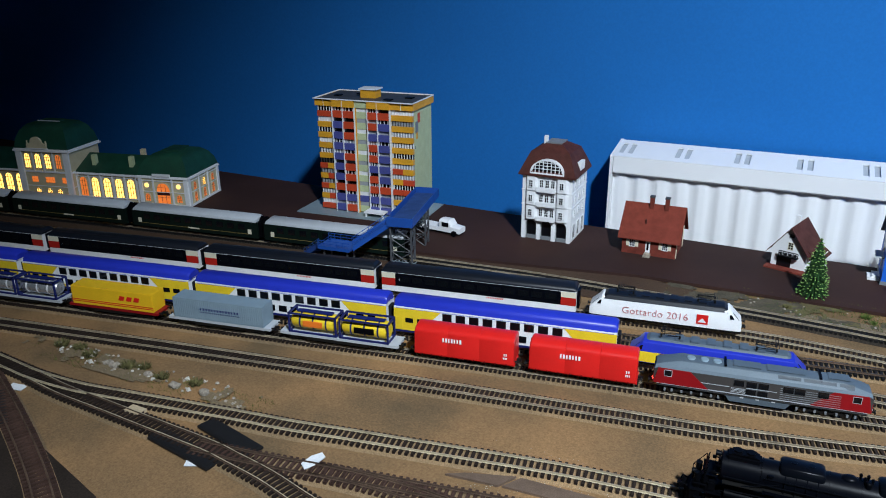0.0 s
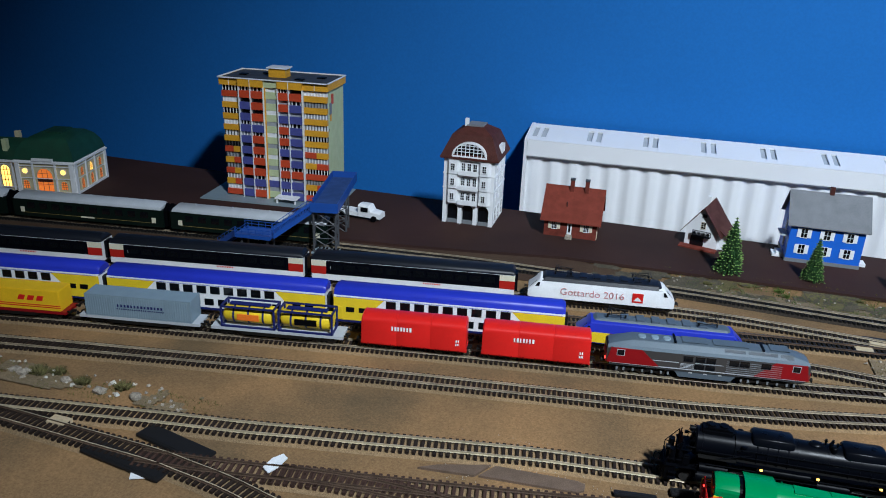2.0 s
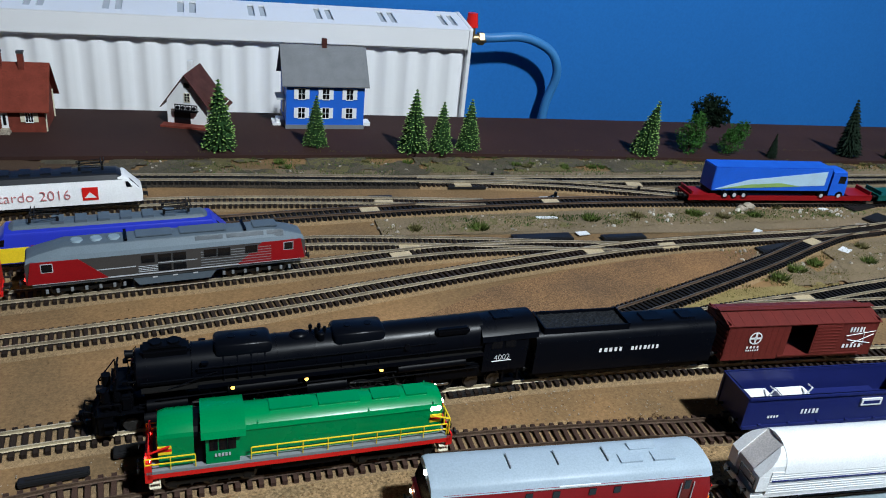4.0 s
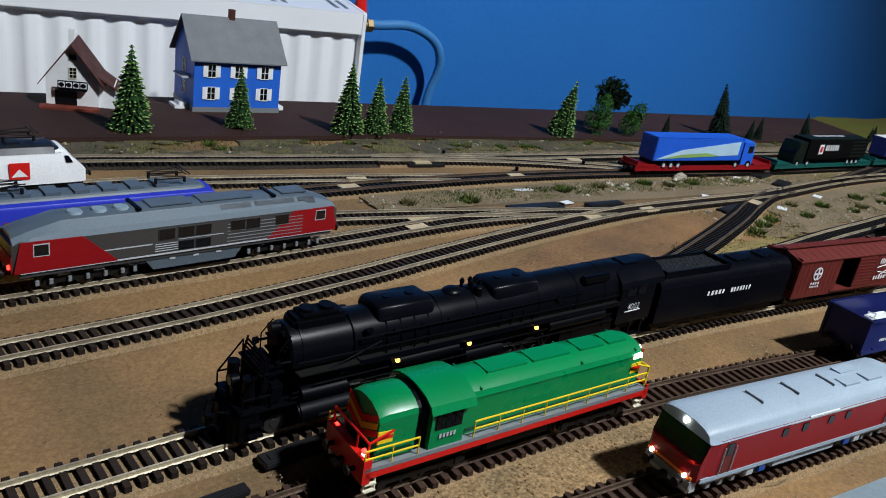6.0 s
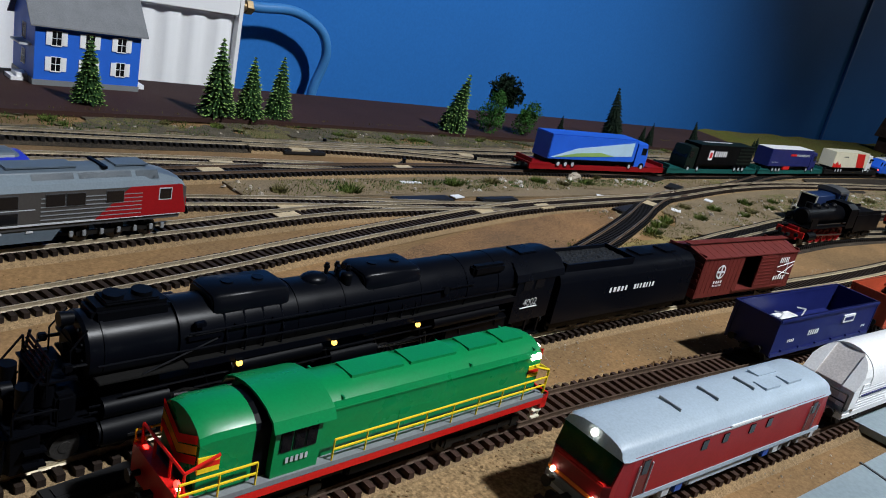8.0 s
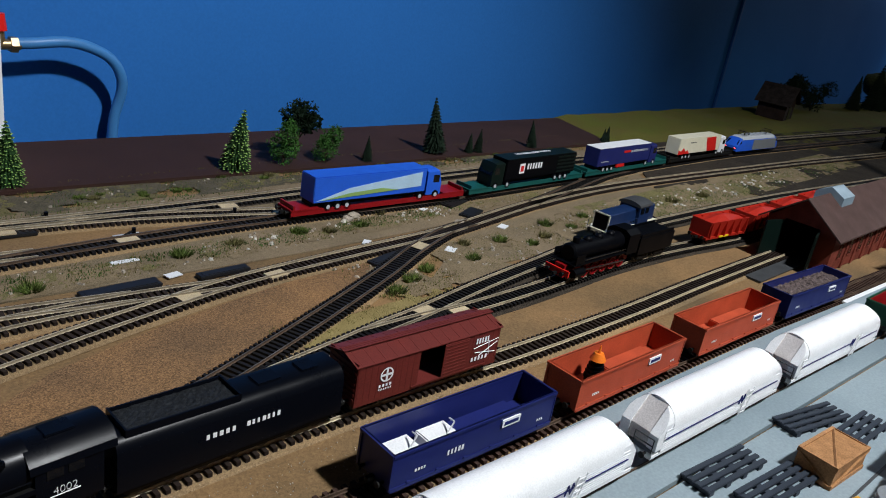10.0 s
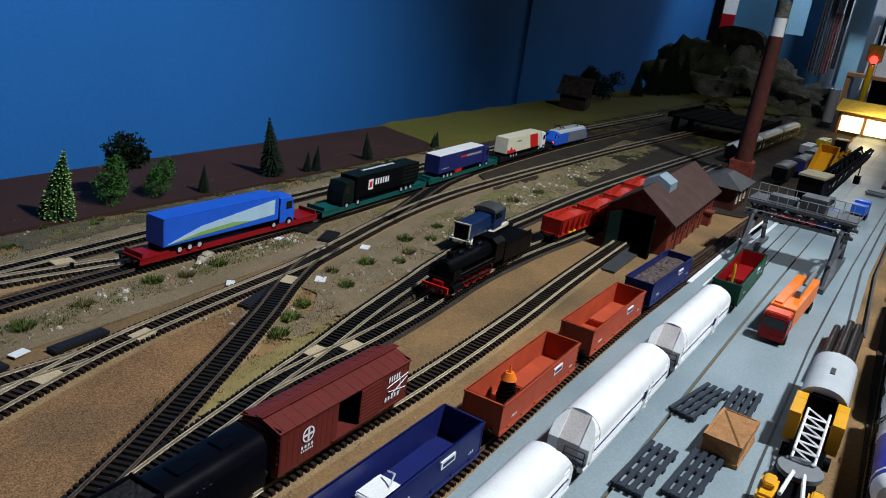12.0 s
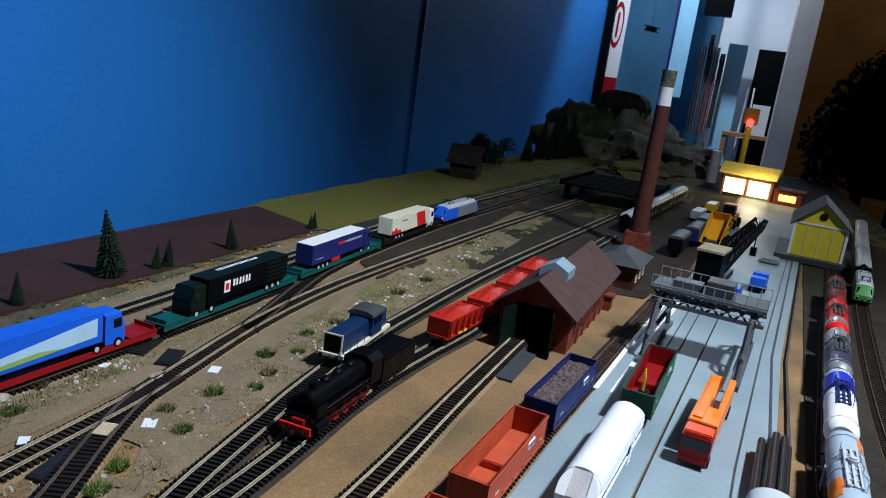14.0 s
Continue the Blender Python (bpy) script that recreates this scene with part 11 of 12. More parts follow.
for i, (x, y, a, w, d) in enumerate(((0.340, 1.0425, 6, 0.040, 0.007), (0.333, 1.003, 4, 0.034, 0.012), (0.396, 1.0620, 7, 0.048, 0.010), (0.862, 1.132, 8, 0.072, 0.018), (0.630, 1.142, 12, 0.062, 0.018), (0.635, 1.086, 2, 0.055, 0.012), (0.90, 1.342, 0, 0.055, 0.012), (0.80, 1.349, 0, 0.072, 0.016), (1.305, 1.408, 15, 0.050, 0.022), (1.297, 1.366, 20, 0.042, 0.020), (1.085, 1.298, 10, 0.070, 0.014), (0.64, 1.473, 0, 0.03, 0.012), (0.76, 1.505, -4, 0.05, 0.010), (1.14, 1.452, -8, 0.03, 0.012), (-0.11, 0.978, -14, 0.09, 0.022), (-0.14, 0.940, -10, 0.10, 0.022), (-0.52, 0.968, -12, 0.05, 0.014), (-0.40, 0.905, -35, 0.09, 0.03), (0.445, 1.052, 6, 0.055, 0.012))):
    t = thing("switch_motor", "flat black plastic switch motor beside the sleepers", "switch motor", pose(x, y, 0.0004, 0, 0, a), "switch motors")
    part("housing", B((-w / 2, w / 2, -d / 2, d / 2, 0, 0.0034), bevel=0.0006), MOTOR, t)
    part("cover", B((-w / 2 + 0.004, w / 2 - 0.004, -d / 2 + 0.0025, d / 2 - 0.0025, 0.0034, 0.0039)), MOTOR, t)
PAD = material("cream_pad", (0.52, 0.42, 0.27), 0.7, var=0.12)
for i, (x, y, a) in enumerate(((0.842, 1.303, 8), (0.627, 1.315, 8), (0.640, 1.334, -4), (0.618, 1.4335, 4), (0.640, 1.454, -4), (0.852, 1.4445, 0), (1.00, 1.497, -10), (1.05, 1.455, -14), (1.02, 1.177, 4), (1.052, 1.159, -4), (-0.243, 0.972, -2), (0.755, 1.508, -4), (1.136, 1.303, 18), (0.94, 1.31, 5))):
    solid("frog_pad", B((-0.011, 0.011, -0.0068, 0.0068, 0, 0.0050)), PAD, "small cream wooden pad between the rails", "pad", pose(x, y, 0.0004, 0, 0, a), group="pads in the switches")
for x, y in ((0.800, 1.513), (0.86, 1.44), (0.99, 1.455)):
    t = thing("switch_lever", "tiny black and white switch lever beside the track", "lever", pose(x, y + 0.022, 0.0), "switch levers")
    part("foot", B((-0.014, 0.014, -0.006, 0.006, 0, 0.002)), LTGREY, t)
    part("arm", rod(rod(bmesh.new(), (-0.006, 0, 0.002), (0.006, 0, 0.007), 0.0012, 6), (0.006, 0, 0.004), (0.006, 0, 0.010), 0.0022, 8), BLACK, t)
edge = [(0.16, 1.000), (0.24, 1.022), (0.40, 1.042), (0.55, 1.047), (0.68, 1.040), (0.82, 1.022), (0.86, 0.985), (0.80, 0.932), (0.62, 0.940), (0.45, 0.948), (0.30, 0.950), (0.20, 0.966)]
ragged = []
for (xa, ya), (xb, yb) in zip(edge, edge[1:] + edge[:1]):
    for k in range(8):
        x, y = xa + (xb - xa) * k / 8, ya + (yb - ya) * k / 8
        ragged.append((x + 0.008 * noise.noise(Vector((x * 70, y * 70, 4))), y + 0.006 * noise.noise(Vector((x * 70, y * 70, 9)))))
bm = prism(bmesh.new(), ragged, -0.001, 0.0007)
solid("coarse_ballast", bm, material("coarse_cork_ballast", (0.265, 0.172, 0.084), 0.95, var=0.28, fine=620, coarse=24, bump=0.8, second=(0.185, 0.132, 0.070), grit=0.22, gritsize=520), "coarse tan cork ballast between the sidings", "ballast", kind="structure")
scatter("stones", 3000, [(0.41, 0.78, 0.950, 1.038, 1)], SAND, 0.0009, 28, "coarse loose cork grains between the sidings")
# thin plates in the sand between two sidings
PLATE = material("brown_cover_plate", (0.15, 0.105, 0.075), 0.6, var=0.12)
for pts in ([(0.192, 1.026), (0.286, 1.031), (0.293, 1.036), (0.293, 1.045), (0.286, 1.048), (0.205, 1.046)], [(0.132, 1.020), (0.188, 1.025), (0.200, 1.046), (0.150, 1.030)]):
    solid("cover_plate", prism(bmesh.new(), pts, -0.002, 0.0014), PLATE, "thin brown hardboard plate let into the sand", "plate", group="hardboard plates")
bm = prism(bmesh.new(), [(0.56, 1.135), (0.62, 1.133), (0.70, 1.157), (0.83, 1.203), (0.945, 1.245), (1.035, 1.278), (1.06, 1.300), (0.94, 1.296), (0.80, 1.272), (0.70, 1.245), (0.62, 1.20)], -0.001, 0.0010)
solid("hardboard_patch", bm, HARDBOARD, "bare red-brown hardboard showing between the tracks", "board", kind="structure")
bm = prism(bmesh.new(), [(1.09, 1.236), (1.25, 1.226), (1.45, 1.240), (1.80, 1.232), (1.96, 1.20), (1.86, 1.30), (1.74, 1.33), (1.95, 1.545), (1.5, 1.556), (0.9, 1.560), (0.45, 1.585), (0.42, 1.566), (0.80, 1.535), (0.88, 1.520), (1.02, 1.482), (1.20, 1.445), (1.00, 1.428), (0.62, 1.416), (0.62, 1.374), (1.00, 1.352), (1.22, 1.350), (1.22, 1.312)], -0.001, 0.0006)
solid("gravel_ground", bm, GRAVEL, "tan-brown gravel ground between the tracks", "ground", kind="structure")
# Far ground: low light of the board's end is put into its colour.
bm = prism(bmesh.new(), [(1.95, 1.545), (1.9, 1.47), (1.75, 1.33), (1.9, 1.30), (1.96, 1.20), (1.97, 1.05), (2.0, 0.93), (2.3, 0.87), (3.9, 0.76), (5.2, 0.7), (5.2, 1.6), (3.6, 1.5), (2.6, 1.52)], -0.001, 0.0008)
solid("dark_ballast", bm, DARKSHADEBALLAST, "dark brown ballast, darkened in colour for the dim end of the board", "ballast", kind="structure")
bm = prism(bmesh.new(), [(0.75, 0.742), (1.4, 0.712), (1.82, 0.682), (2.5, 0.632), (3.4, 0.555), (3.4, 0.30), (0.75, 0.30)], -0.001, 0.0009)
solid("dark_ballast", bm, DARKSHADEBALLAST, "dark brown ballast under the tank train", "ballast", kind="structure")
# Same dark colour laid over the sand where the far end lies unlit.
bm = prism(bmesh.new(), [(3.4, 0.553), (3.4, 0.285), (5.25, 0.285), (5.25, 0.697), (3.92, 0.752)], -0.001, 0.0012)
solid("dark_ballast", bm, DARKSHADEBALLAST, "dark brown ground, darkened in colour for the unlit end of the board", "ballast", kind="structure")
# the meadow beyond the brown board
bm = bmesh.new()
rows = []
for i in range(60):
    x = 1.98 + i * 0.052
    row = []
    for j in range(12):
        y = 1.545 - max(0, x - 2.0) * 0.075 + j * 0.0245
        yb = back_edge(x) - 0.003
        y = min(y, yb)
        e = min(1, j / 2) * (1 if i > 1 else 0.2)
        row.append(bm.verts.new((x, y, 0.001 + e * (0.008 + 0.007 * noise.noise(Vector((x * 9, y * 9, 2)))))))
    rows.append(row)
for a, b in zip(rows, rows[1:]):
    for j in range(11):
        try:
            bm.faces.new((a[j], b[j], b[j + 1], a[j + 1]))
        except ValueError:
            pass
solid("meadow", bm, material("meadow_flock", (0.080, 0.090, 0.012), 0.95, var=0.3, fine=900, coarse=14, bump=0.6, second=(0.095, 0.078, 0.020)), "green flocked meadow rising to the wall", "grass", kind="structure", smooth=60)

solid("dark_board_patch", prism(bmesh.new(), [(-0.62, 0.93), (-0.373, 0.897), (-0.334, 0.894), (-0.164, 0.844), (-0.10, 0.74), (-0.62, 0.60)], -0.001, 0.0009), material("dark_brown_patch", (0.030, 0.022, 0.017), 0.7, var=0.2, fine=600, coarse=12), "dark brown patch of board beside the curved spur", "board", kind="structure")
for k, (x0, x1, y0, y1, cut) in enumerate(((2.62, 4.3, 1.33, 1.50, 0.12), (2.7, 4.3, 1.10, 1.20, 0.10), (3.4, 4.4, 0.92, 1.02, 0.0), (3.1, 4.2, 0.30, 0.42, 0.05))):
    flock(x0, x1, y0, y1, bpy.data.materials["meadow_flock"], cut, 50 + k * 3.3, "worn green flock between the far tracks", 0.012)

# ---- the far end of the layout and the hall beyond ----
t = thing("field_barn", "small dark timber barn with a pale ridge by the wall", "building", pose(2.96, 1.565, 0.006, 0, 0, 8))
gabled(t, 0.11, 0.085, 0.055, 0.10, "y", material("dark_timber", (0.030, 0.018, 0.015), 0.8, var=0.2), material("weathered_barn_roof", (0.026, 0.020, 0.018), 0.85, var=0.3), 0.012)
part("doorway", B((0.035, 0.075, -0.001, 0.001, 0, 0.04)), GLASS, t)

TARRED = material("tarred_timber", (0.0025, 0.0024, 0.0026), 0.95, var=0.3, spec=0.02)
t = thing("loading_deck", "black raised wooden loading deck on trestles", "deck", pose(3.14, 1.145, 0.0, 0, 0, -5))
for k in range(7):
    part("plank", B((-0.20, 0.20, -0.125 + k * 0.036, -0.093 + k * 0.036, 0.046, 0.051)), TARRED, t)
for x in (-0.18, 0.0, 0.18):
    for y in (-0.11, 0.11):
        part("trestle", B((x - 0.008, x + 0.008, y - 0.008, y + 0.008, 0, 0.046)), TARRED, t)
pieces("edge_rail", B((-0.20, 0.20, -0.133, -0.128, 0.044, 0.060), (-0.20, 0.20, 0.128, 0.133, 0.044, 0.060)), TARRED, t)


def crag(x, y, sx, sy, sz, seed, name="rock_outcrop", label="grey plaster rock outcrop with moss", mat=None, rough=0.55):
    bm = bmesh.new()
    bmesh.ops.create_icosphere(bm, subdivisions=4, radius=1.0)
    for v in bm.verts:
        k = 1 + rough * noise.noise(v.co * 1.6 + Vector((seed, 0, 0))) + 0.3 * noise.noise(v.co * 4.5 + Vector((0, seed, 0))) + 0.12 * noise.noise(v.co * 11)
        v.co = Vector((v.co.x * sx * k, v.co.y * sy * k, max(-0.02, v.co.z * sz * k)))
    solid(name, bm, mat or ROCKMAT, label, "rock", pose(x, y, 0), group="rock outcrops", smooth=70)


crag(4.75, 1.30, 0.42, 0.30, 0.20, 1)
crag(4.55, 1.08, 0.30, 0.18, 0.13, 2)
crag(4.62, 1.55, 0.35, 0.20, 0.21, 3, mat=material("mossy_rock", (0.06, 0.075, 0.035), 0.95, var=0.3, fine=160, coarse=14))
crag(4.20, 1.20, 0.36, 0.16, 0.035, 5, "grass_mound", "low grassy mound lit yellow-green", bpy.data.materials["meadow_flock"], 0.3)
t = thing("ruined_viaduct", "dark ruined stone arches on the rock", "ruin", pose(4.70, 1.375, 0.175, 0, 0, 80))
RUIN = material("dark_ruin_stone", (0.030, 0.032, 0.026), 0.95, var=0.35, fine=260, coarse=24, bump=0.6, spec=0.1)
bm = bmesh.new()
outline = [(-0.135, 0.0), (-0.135, 0.090), (-0.115, 0.128), (-0.080, 0.150), (-0.020, 0.158), (0.040, 0.160), (0.090, 0.148), (0.120, 0.120), (0.132, 0.080), (0.132, 0.0)]
for xc in (0.090, 0.010, -0.080):
    outline += [(xc + 0.030, 0.0)] + [(xc + 0.030 * math.cos(math.pi * k / 8), 0.060 + 0.032 * math.sin(math.pi * k / 8)) for k in range(9)] + [(xc - 0.030, 0.0)]
near, far = [[bm.verts.new((x, y, z)) for x, z in outline] for y in (-0.045, 0.045)]
bm.faces.new(near)
bm.faces.new(far[::-1])
for k in range(len(outline)):
    bm.faces.new((near[k - 1], near[k], far[k], far[k - 1]))
bmesh.ops.triangulate(bm, faces=[q for q in bm.faces if len(q.verts) > 4])
bmesh.ops.recalc_face_normals(bm, faces=bm.faces)
part("arched_wall", bm, RUIN, t, "dark mossy wall with three arches")
for x in (-0.122, -0.034, 0.052, 0.126):
    part("pier", B((x - 0.008, x + 0.008, -0.052, 0.05, -0.03, 0.066), bevel=0.003), ROCKMAT, t, "paler stone pier")

# the lit depot
t = thing("lit_depot", "small depot building with brightly lit yellow windows", "building", pose(3.81, 0.745, 0.003, 0, 0, -9))
part("rear_wall", B((0.10, 0.106, -0.095, 0.095, 0, 0.085)), CREAM, t)
pieces("side_wall", B((0.0, 0.10, -0.095, -0.090, 0, 0.085), (0.0, 0.10, 0.090, 0.095, 0, 0.085)), BRICK, t)
WARM = material("lit_depot_glass", (1.0, 0.80, 0.38), glow=5.0, bump=0, var=0.15, coarse=20)
for y0, y1 in ((-0.082, -0.006), (0.006, 0.082)):
    part("lit_window", B((0.0, 0.003, y0, y1, 0.012, 0.070)), WARM, t, "brightly lit window")
part("mullion", B((-0.002, 0.004, -0.006, 0.006, 0, 0.08), (-0.002, 0.004, -0.090, -0.084, 0, 0.08), (-0.002, 0.004, 0.084, 0.090, 0, 0.08), (-0.002, 0.004, -0.090, 0.090, 0.070, 0.085)), WOOD, t)
bm = bmesh.new()
prev = None
for y in (-0.105, 0.105):
    ring = [bm.verts.new((x, y, z)) for x, z in ((-0.03, 0.085), (0.045, 0.122), (0.12, 0.085), (0.12, 0.090), (0.045, 0.127), (-0.03, 0.090))]
    if prev:
        for k in range(6):
            bm.faces.new((prev[k], ring[k], ring[(k + 1) % 6], prev[(k + 1) % 6]))
    bm.faces.new(ring)
    prev = ring
part("roof", bm, material("pale_yellow_roof", (0.72, 0.58, 0.12), 0.6, var=0.1), t, "pale yellow pitched roof")
pieces("gable", B((0.0, 0.09, -0.0945, -0.0905, 0.085, 0.100), (0.0, 0.09, 0.0905, 0.0945, 0.085, 0.100)), BRICK, t)
part("annex", B((0.0, 0.10, -0.20, -0.100, 0, 0.055)), BRICK, t, "low red-brown annex")
part("annex_roof", B((-0.010, 0.110, -0.208, -0.0955, 0.055, 0.060)), ROOFDARK, t)
part("annex_window", B((-0.0012, 0.0, -0.180, -0.120, 0.016, 0.040)), AMBERGLOW, t, "dimly lit annex window")
lamp("depot_lamp", "POINT", (3.72, 0.72, 0.11), (3.72, 0.72, 0), 1.5, (1.0, 0.72, 0.35), 0.02)
t = thing("signal_mast", "yellow signal mast with a glowing red lamp", "signal", pose(4.20, 0.775, 0.0))
part("mast", rod(bmesh.new(), (0, 0, 0), (0, 0, 0.26), 0.012, 8), YELLOW, t)
part("lamp", ball(bmesh.new(), (-0.02, 0, 0.28), 0.016, (1, 1, 1), 2), REDGLOW, t, "glowing red lamp")
part("head", B((-0.012, 0.012, -0.03, 0.03, 0.27, 0.34), bevel=0.004), material("ochre_board", (0.25, 0.17, 0.03), 0.6), t)
t = thing("storage_silo", "pale grey upright silo drum", "silo", pose(4.22, 0.880, 0.0))
part("drum", rod(bmesh.new(), (0, 0, 0), (0, 0, 0.14), 0.022, 20), LTGREY, t, smooth=40)

# hall: pillar, boards, doorway, things on the wall
FARGREY = material("grey_pillar_paint", (0.40, 0.37, 0.34), 0.7, coarse=4)
solid("pillar", prism(bmesh.new(), [(6.2, 0.462), (6.35, 0.593), (6.6, 0.593), (6.6, 0.462)], -0.95, 2.6), FARGREY, "plain grey pillar with a slanting face", "wall", kind="structure")
TANW = material("brown_hall_wall", (0.32, 0.165, 0.045), 0.8, coarse=3)
wall("partition_wall", 6.36, 6.46, -2.2, 0.46, -0.95, 2.6, TANW, "ochre brown partition wall in dim light")
solid("blue_partition", B((8.50, 8.58, 1.12, 2.015, -0.95, 2.6)), material("dull_blue_partition", (0.045, 0.13, 0.22), 0.7, coarse=3), "dull blue partition at the end of the hall", "wall", kind="structure")
CYANP = paint("pale_cyan_panel", (0.30, 0.58, 0.78), 0.6)
t = thing("poster_stand", "tall pale poster board with a round red emblem", "poster", pose(7.55, 1.845, 0))
part("poster", B((0, 0.05, 0, 0.135, 0.42, 1.30)), PAPER, t)
ring = bmesh.new()
for i in range(28):
    a, b = 2 * math.pi * i / 28, 2 * math.pi * (i + 1) / 28
    ring.faces.new([ring.verts.new((0, r * 0.5 * math.cos(k), r * 2.0 * math.sin(k))) for r, k in ((0.075, a), (0.095, a), (0.095, b), (0.075, b))])
box(ring, -0.002, 0.0, -0.008, 0.008, -0.10, 0.10)
part("emblem", ring, DARKRED, t, "dark red ring emblem", at=pose(-0.004, 0.068, 0.86))
part("poster_foot", B((0, 0.05, 0, 0.135, -0.95, 0.42)), DARKRED, t, "dark red lower board")
solid("dark_post", B((7.5, 7.6, 1.945, 2.015, -0.9, 2.5)), BLACK, "narrow dark post by the wall", "post")
t = thing("hanging_biplane", "small dark model biplane hanging by the wall", "model plane", pose(7.45, 1.62, 0.85, 0, 0, 70))
part("fuselage", B((-0.05, 0.05, -0.012, 0.012, -0.02, 0.01), bevel=0.004), BLACK, t)
part("wing", B((-0.02, 0.02, -0.11, 0.11, 0.012, 0.018)), BLACK, t)
part("wing", B((-0.02, 0.02, -0.10, 0.10, -0.022, -0.016)), BLACK, t)
part("strut", rod(rod(bmesh.new(), (0, -0.08, -0.02), (0, -0.08, 0.015), 0.003, 5), (0, 0.08, -0.02), (0, 0.08, 0.015), 0.003, 5), BLACK, t)
part("thread", rod(bmesh.new(), (0, 0, 0.015), (0, 0, 1.75), 0.001, 4), BLACK, t)
solid("blue_hanging_panel", B((7.7, 7.74, 1.304, 1.443, 0.33, 2.6)), CYANP, "tall pale cyan hanging panel", "panel")
solid("dark_blue_strip", B((7.66, 7.70, 1.443, 1.462, -0.95, 2.6)), NAVY, "dark blue upright strip", "strip")
solid("black_monitor", B((7.6, 7.68, 1.02, 1.24, 1.02, 1.35), (7.63, 7.65, 1.12, 1.14, 1.35, 2.6)), BLACK, "black monitor hung under the ceiling", "monitor")
CLOTH = [paint("grey_cloth", (0.20, 0.22, 0.26), 0.9, var=0.3), paint("rose_cloth", (0.42, 0.22, 0.24), 0.9, var=0.3), paint("white_cloth", (0.55, 0.58, 0.62), 0.9, var=0.2), paint("slate_cloth", (0.10, 0.12, 0.15), 0.9, var=0.3)]
for i, (y, z0, z1, w, c) in enumerate(((1.20, 0.05, 0.80, 0.05, 3), (1.14, 0.02, 0.9, 0.05, 0), (1.085, 0.05, 0.55, 0.055, 1), (1.09, 0.55, 0.80, 0.06, 2), (1.03, 0.10, 0.75, 0.045, 0))):
    bm = bmesh.new()
    pts = [(8.0 + 0.02 * math.sin(k * 1.9 + i), y - w / 2 + w * k / 9) for k in range(10)]
    prism(bm, pts + [(x + 0.006, yy) for x, yy in pts[::-1]], z0, z1)
    solid("hanging_garment", bm, CLOTH[c], "limp hanging cloth in grey and rose tones", "cloth", group="hanging cloths")
# Plain box in place of the light-blue curtain in the hall.
solid("cyan_cupboard", B((8.1, 8.3, 0.84, 1.00, -0.9, 0.85)), CYANP, "pale cyan box standing in for a light-blue curtain", "cupboard")
solid("door_1", B((8.56, 8.598, 0.50, 0.74, -0.95, 0.86)), BLACK, "open dark doorway in the pale wall", "door", kind="structure")
t = thing("step_ladder", "white folding step ladder", "ladder", pose(8.2, 0.74, -0.95))
bm = bmesh.new()
for y in (-0.05, 0.05):
    rod(bm, (0, y, 0), (0, y * 0.5, 1.45), 0.008, 5)
    rod(bm, (0.25, y, 0), (0.02, y * 0.5, 1.45), 0.008, 5)
pieces("ladder_rail", bm, WHITE, t)
for k in range(5):
    part("step", B((-0.02, 0.02, -0.05 + 0.005 * k, 0.05 - 0.005 * k, 0.25 + k * 0.25, 0.265 + k * 0.25)), WHITE, t)
solid("white_box", B((7.9, 8.05, 0.56, 0.70, 0.10, 0.36)), PAPER, "white cardboard box on a shelf", "box")
solid("shelf", B((7.85, 8.1, 0.5, 0.9, 0.07, 0.10)), WOOD, "plain wooden shelf board in the hall", "shelf")
solid("shelf_post", B((7.86, 7.9, 0.86, 0.9, -0.95, 0.07)), WOOD, "wooden post under the shelf", "post")
solid("shelf_post", B((7.86, 7.9, 0.5, 0.54, -0.95, 0.07)), WOOD, "wooden post under the shelf", "post")
# dark greenery in front of the ochre wall
solid("plant_stand", B((5.12, 5.38, -0.07, 0.19, -0.03, -0.002), (5.14, 5.17, -0.05, -0.02, -0.95, -0.03), (5.33, 5.36, -0.05, -0.02, -0.95, -0.03), (5.14, 5.17, 0.14, 0.17, -0.95, -0.03), (5.33, 5.36, 0.14, 0.17, -0.95, -0.03)), BARK, "dark wooden stand under the shrub", "stand")
rnd = random.Random(8)
t = thing("dark_shrub", "large dark leafy shrub in front of the ochre wall", "plant", pose(5.25, 0.06, 0.0) @ Matrix.Diagonal((1.25, 1.30, 1.35, 1)))
v, f = [], []
for _ in range(7000):
    d = Vector((rnd.gauss(0, 1), rnd.gauss(0, 1), rnd.gauss(0, 1))).normalized() * rnd.uniform(0.3, 1.0)
    p = Vector((d.x * 0.25, d.y * 0.33, 0.20 + d.z * 0.30 + 0.05 * math.sin(d.y * 5)))
    if p.z < 0.0:
        continue
    a, b = Vector((rnd.gauss(0, 1), rnd.gauss(0, 1), rnd.gauss(0, 1))).normalized() * 0.016, Vector((rnd.gauss(0, 1), rnd.gauss(0, 1), rnd.gauss(0, 1))).normalized() * 0.016
    o = len(v)
    v += [tuple(p + a), tuple(p + b), tuple(p - a), tuple(p - b)]
    f.append((o, o + 1, o + 2, o + 3))
me = bpy.data.meshes.new("foliage")
me.from_pydata(v, [], f)
me.materials.append(DARKLEAF)
part("foliage", me, None, t)
part("stem", rod(bmesh.new(), (0, 0, 0), (0, 0, 0.25), 0.02, 7, 0.01), BARK, t)

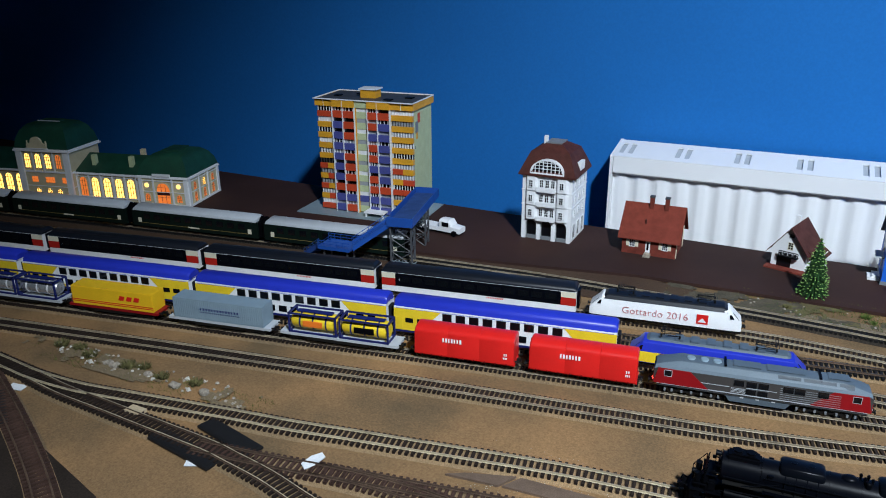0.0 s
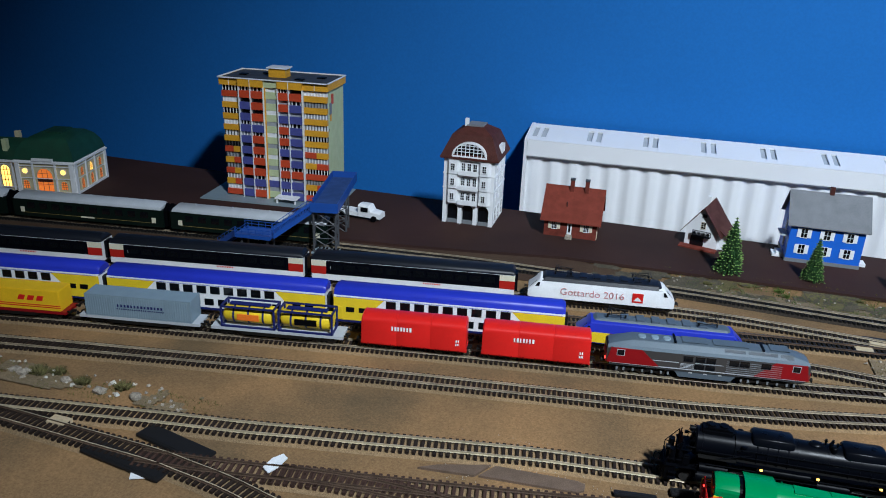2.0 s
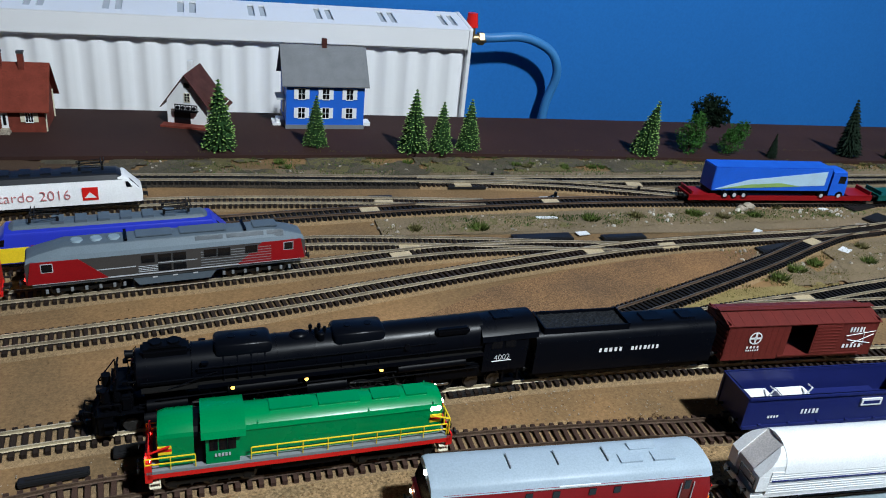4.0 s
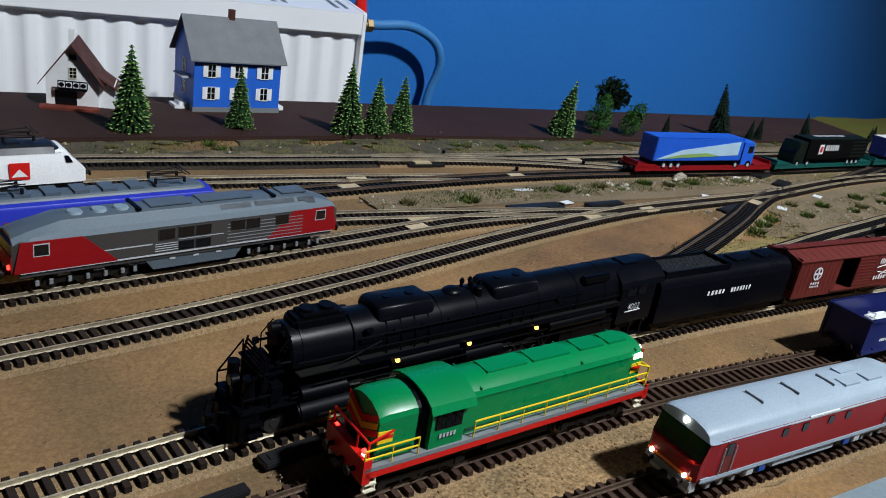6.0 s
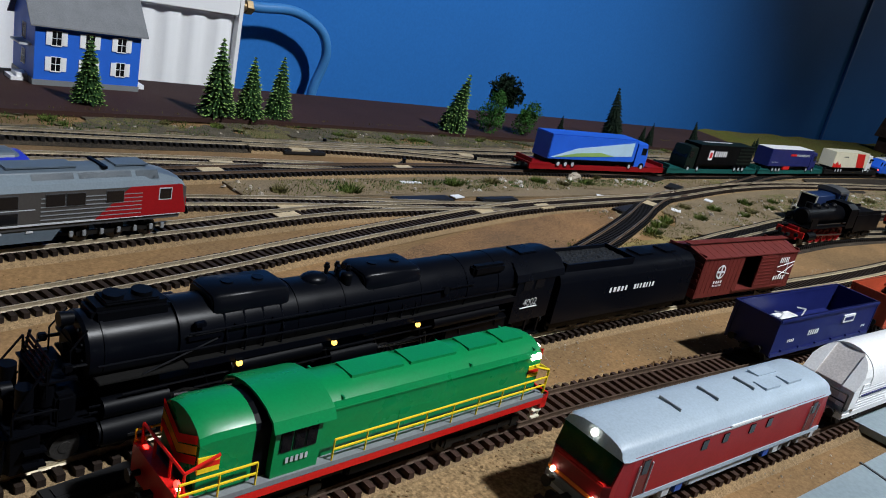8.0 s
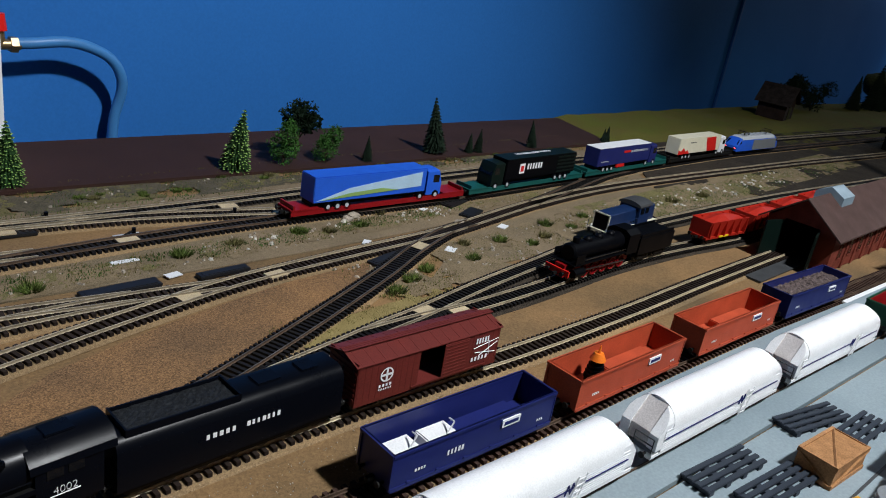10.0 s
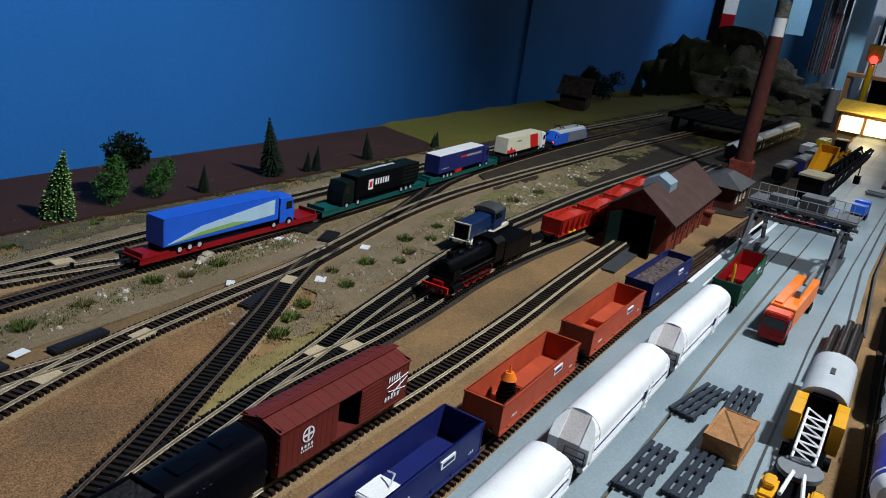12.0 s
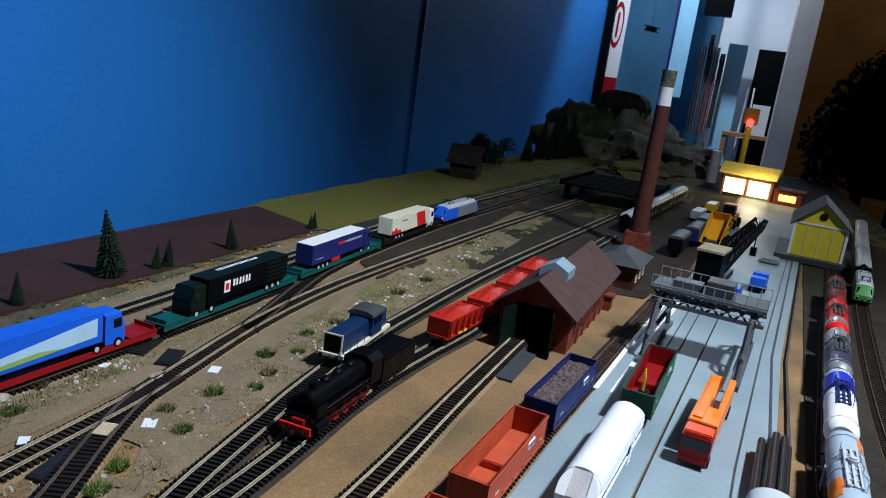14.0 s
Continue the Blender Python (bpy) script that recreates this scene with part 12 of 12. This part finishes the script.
# ---- track: rails and sleepers ----
SLEEPER = mesh_of("sleeper", B((-0.0016, 0.0016, -0.0150, 0.0150, 0.0, 0.0046)), TIE)
SLEEPER_RED = mesh_of("sleeper", B((-0.0016, 0.0016, -0.0150, 0.0150, 0.0, 0.0046)), TIE_RED)
SLEEPER_DARK = mesh_of("sleeper", B((-0.0016, 0.0016, -0.0150, 0.0150, 0.0, 0.0046)), TIE_BLACK)
NAMES = {"b": "main_line", "c": "freight_siding", "d": "coach_siding", "e": "express_siding", "m": "middle_line", "f": "wall_line", "x": "crossover", "w": "crossover", "a": "engine_line", "s": "curved_spur", "z": "front_spur", "g": "goods_siding", "h": "hopper_siding", "q": "diagonal_line", "u": "shed_line", "v": "ore_siding", "k": "tank_siding", "l": "outer_siding"}
for key, line in LINES.items():
    dark = key in "quvwfm"
    t = thing("track", "nickel rails on %s plastic sleepers, %s" % ("black" if dark else "brown", NAMES[key].replace("_", " ")), "railway track", kind="structure")
    for s in (-1, 1):
        bm = bmesh.new()
        prev = None
        for i, p in enumerate(line.p):
            d = (line.p[min(i + 1, len(line.p) - 1)] - line.p[max(i - 1, 0)]).normalized()
            n = Vector((-d.y, d.x))
            c = p + n * s * 0.00862
            ring = [bm.verts.new((c.x + n.x * o, c.y + n.y * o, z)) for o, z in ((-0.0011, 0.0046), (-0.0004, 0.0052), (-0.0004, 0.0064), (-0.00055, RAILTOP), (0.00055, RAILTOP), (0.0004, 0.0064), (0.0004, 0.0052), (0.0011, 0.0046))]
            if prev:
                for k in range(7):
                    bm.faces.new((prev[k], ring[k], ring[k + 1], prev[k + 1])).material_index = 0 if k == 3 else 1
            prev = ring
        side = RAILSIDE if key in "ghszklqwm" else RAILBRASS if key == "a" else RAILCREAM
        ob = part("rail", bm, RAILSIDE if key in "ghklz" else DULLRAIL if key in "qwm" else RAIL, t)
        ob.data.materials.append(side)
    bm = bmesh.new()
    prev = None
    for i, p in enumerate(line.p):
        d = (line.p[min(i + 1, len(line.p) - 1)] - line.p[max(i - 1, 0)]).normalized()
        n = Vector((-d.y, d.x))
        ring = [bm.verts.new((p.x + n.x * o, p.y + n.y * o, z + 0.0003 * noise.noise(Vector((p.x * 70, p.y * 70, o * 99))))) for o, z in ((-0.0185, -0.0012), (-0.0150, 0.0016), (0.0, 0.0024), (0.0150, 0.0016), (0.0185, -0.0012))]
        if prev:
            for k in range(4):
                bm.faces.new((prev[k], ring[k], ring[k + 1], prev[k + 1]))
        prev = ring
    part("ballast_bed", bm, DARKSHADEBALLAST if key in "uvf" else BED, t, "gritty ballast under the sleepers")
    rest_v, rest_f, count = [], [], 0
    rnd = random.Random(ord(key))
    for p, ang in line.steps(0.0072 if key in "ghszkl" else 0.0069 if key == "a" else 0.0062):
        ang += rnd.uniform(-0.015, 0.015)
        m = pose(p.x, p.y, 0.0002, 0, 0, math.degrees(ang))
        if -0.45 < p.x < 1.35 and count < 250 and p.y < 1.5:
            part("sleeper", SLEEPER_DARK if dark else SLEEPER_RED if key in "ghz" else SLEEPER, None, t, at=m)
            count += 1
        else:
            o = len(rest_v)
            rest_v += [tuple(m @ v.co) for v in SLEEPER.vertices]
            rest_f += [tuple(o + i for i in f.vertices) for f in SLEEPER.polygons]
    if rest_f:
        me = bpy.data.meshes.new("sleepers")
        me.from_pydata(rest_v, [], rest_f)
        me.materials.append(TIE_BLACK if dark else TIE_RED if key in "ghz" else TIE)
        ob = part("sleepers", me, None, t)
        ob["kind"] = "stuff"
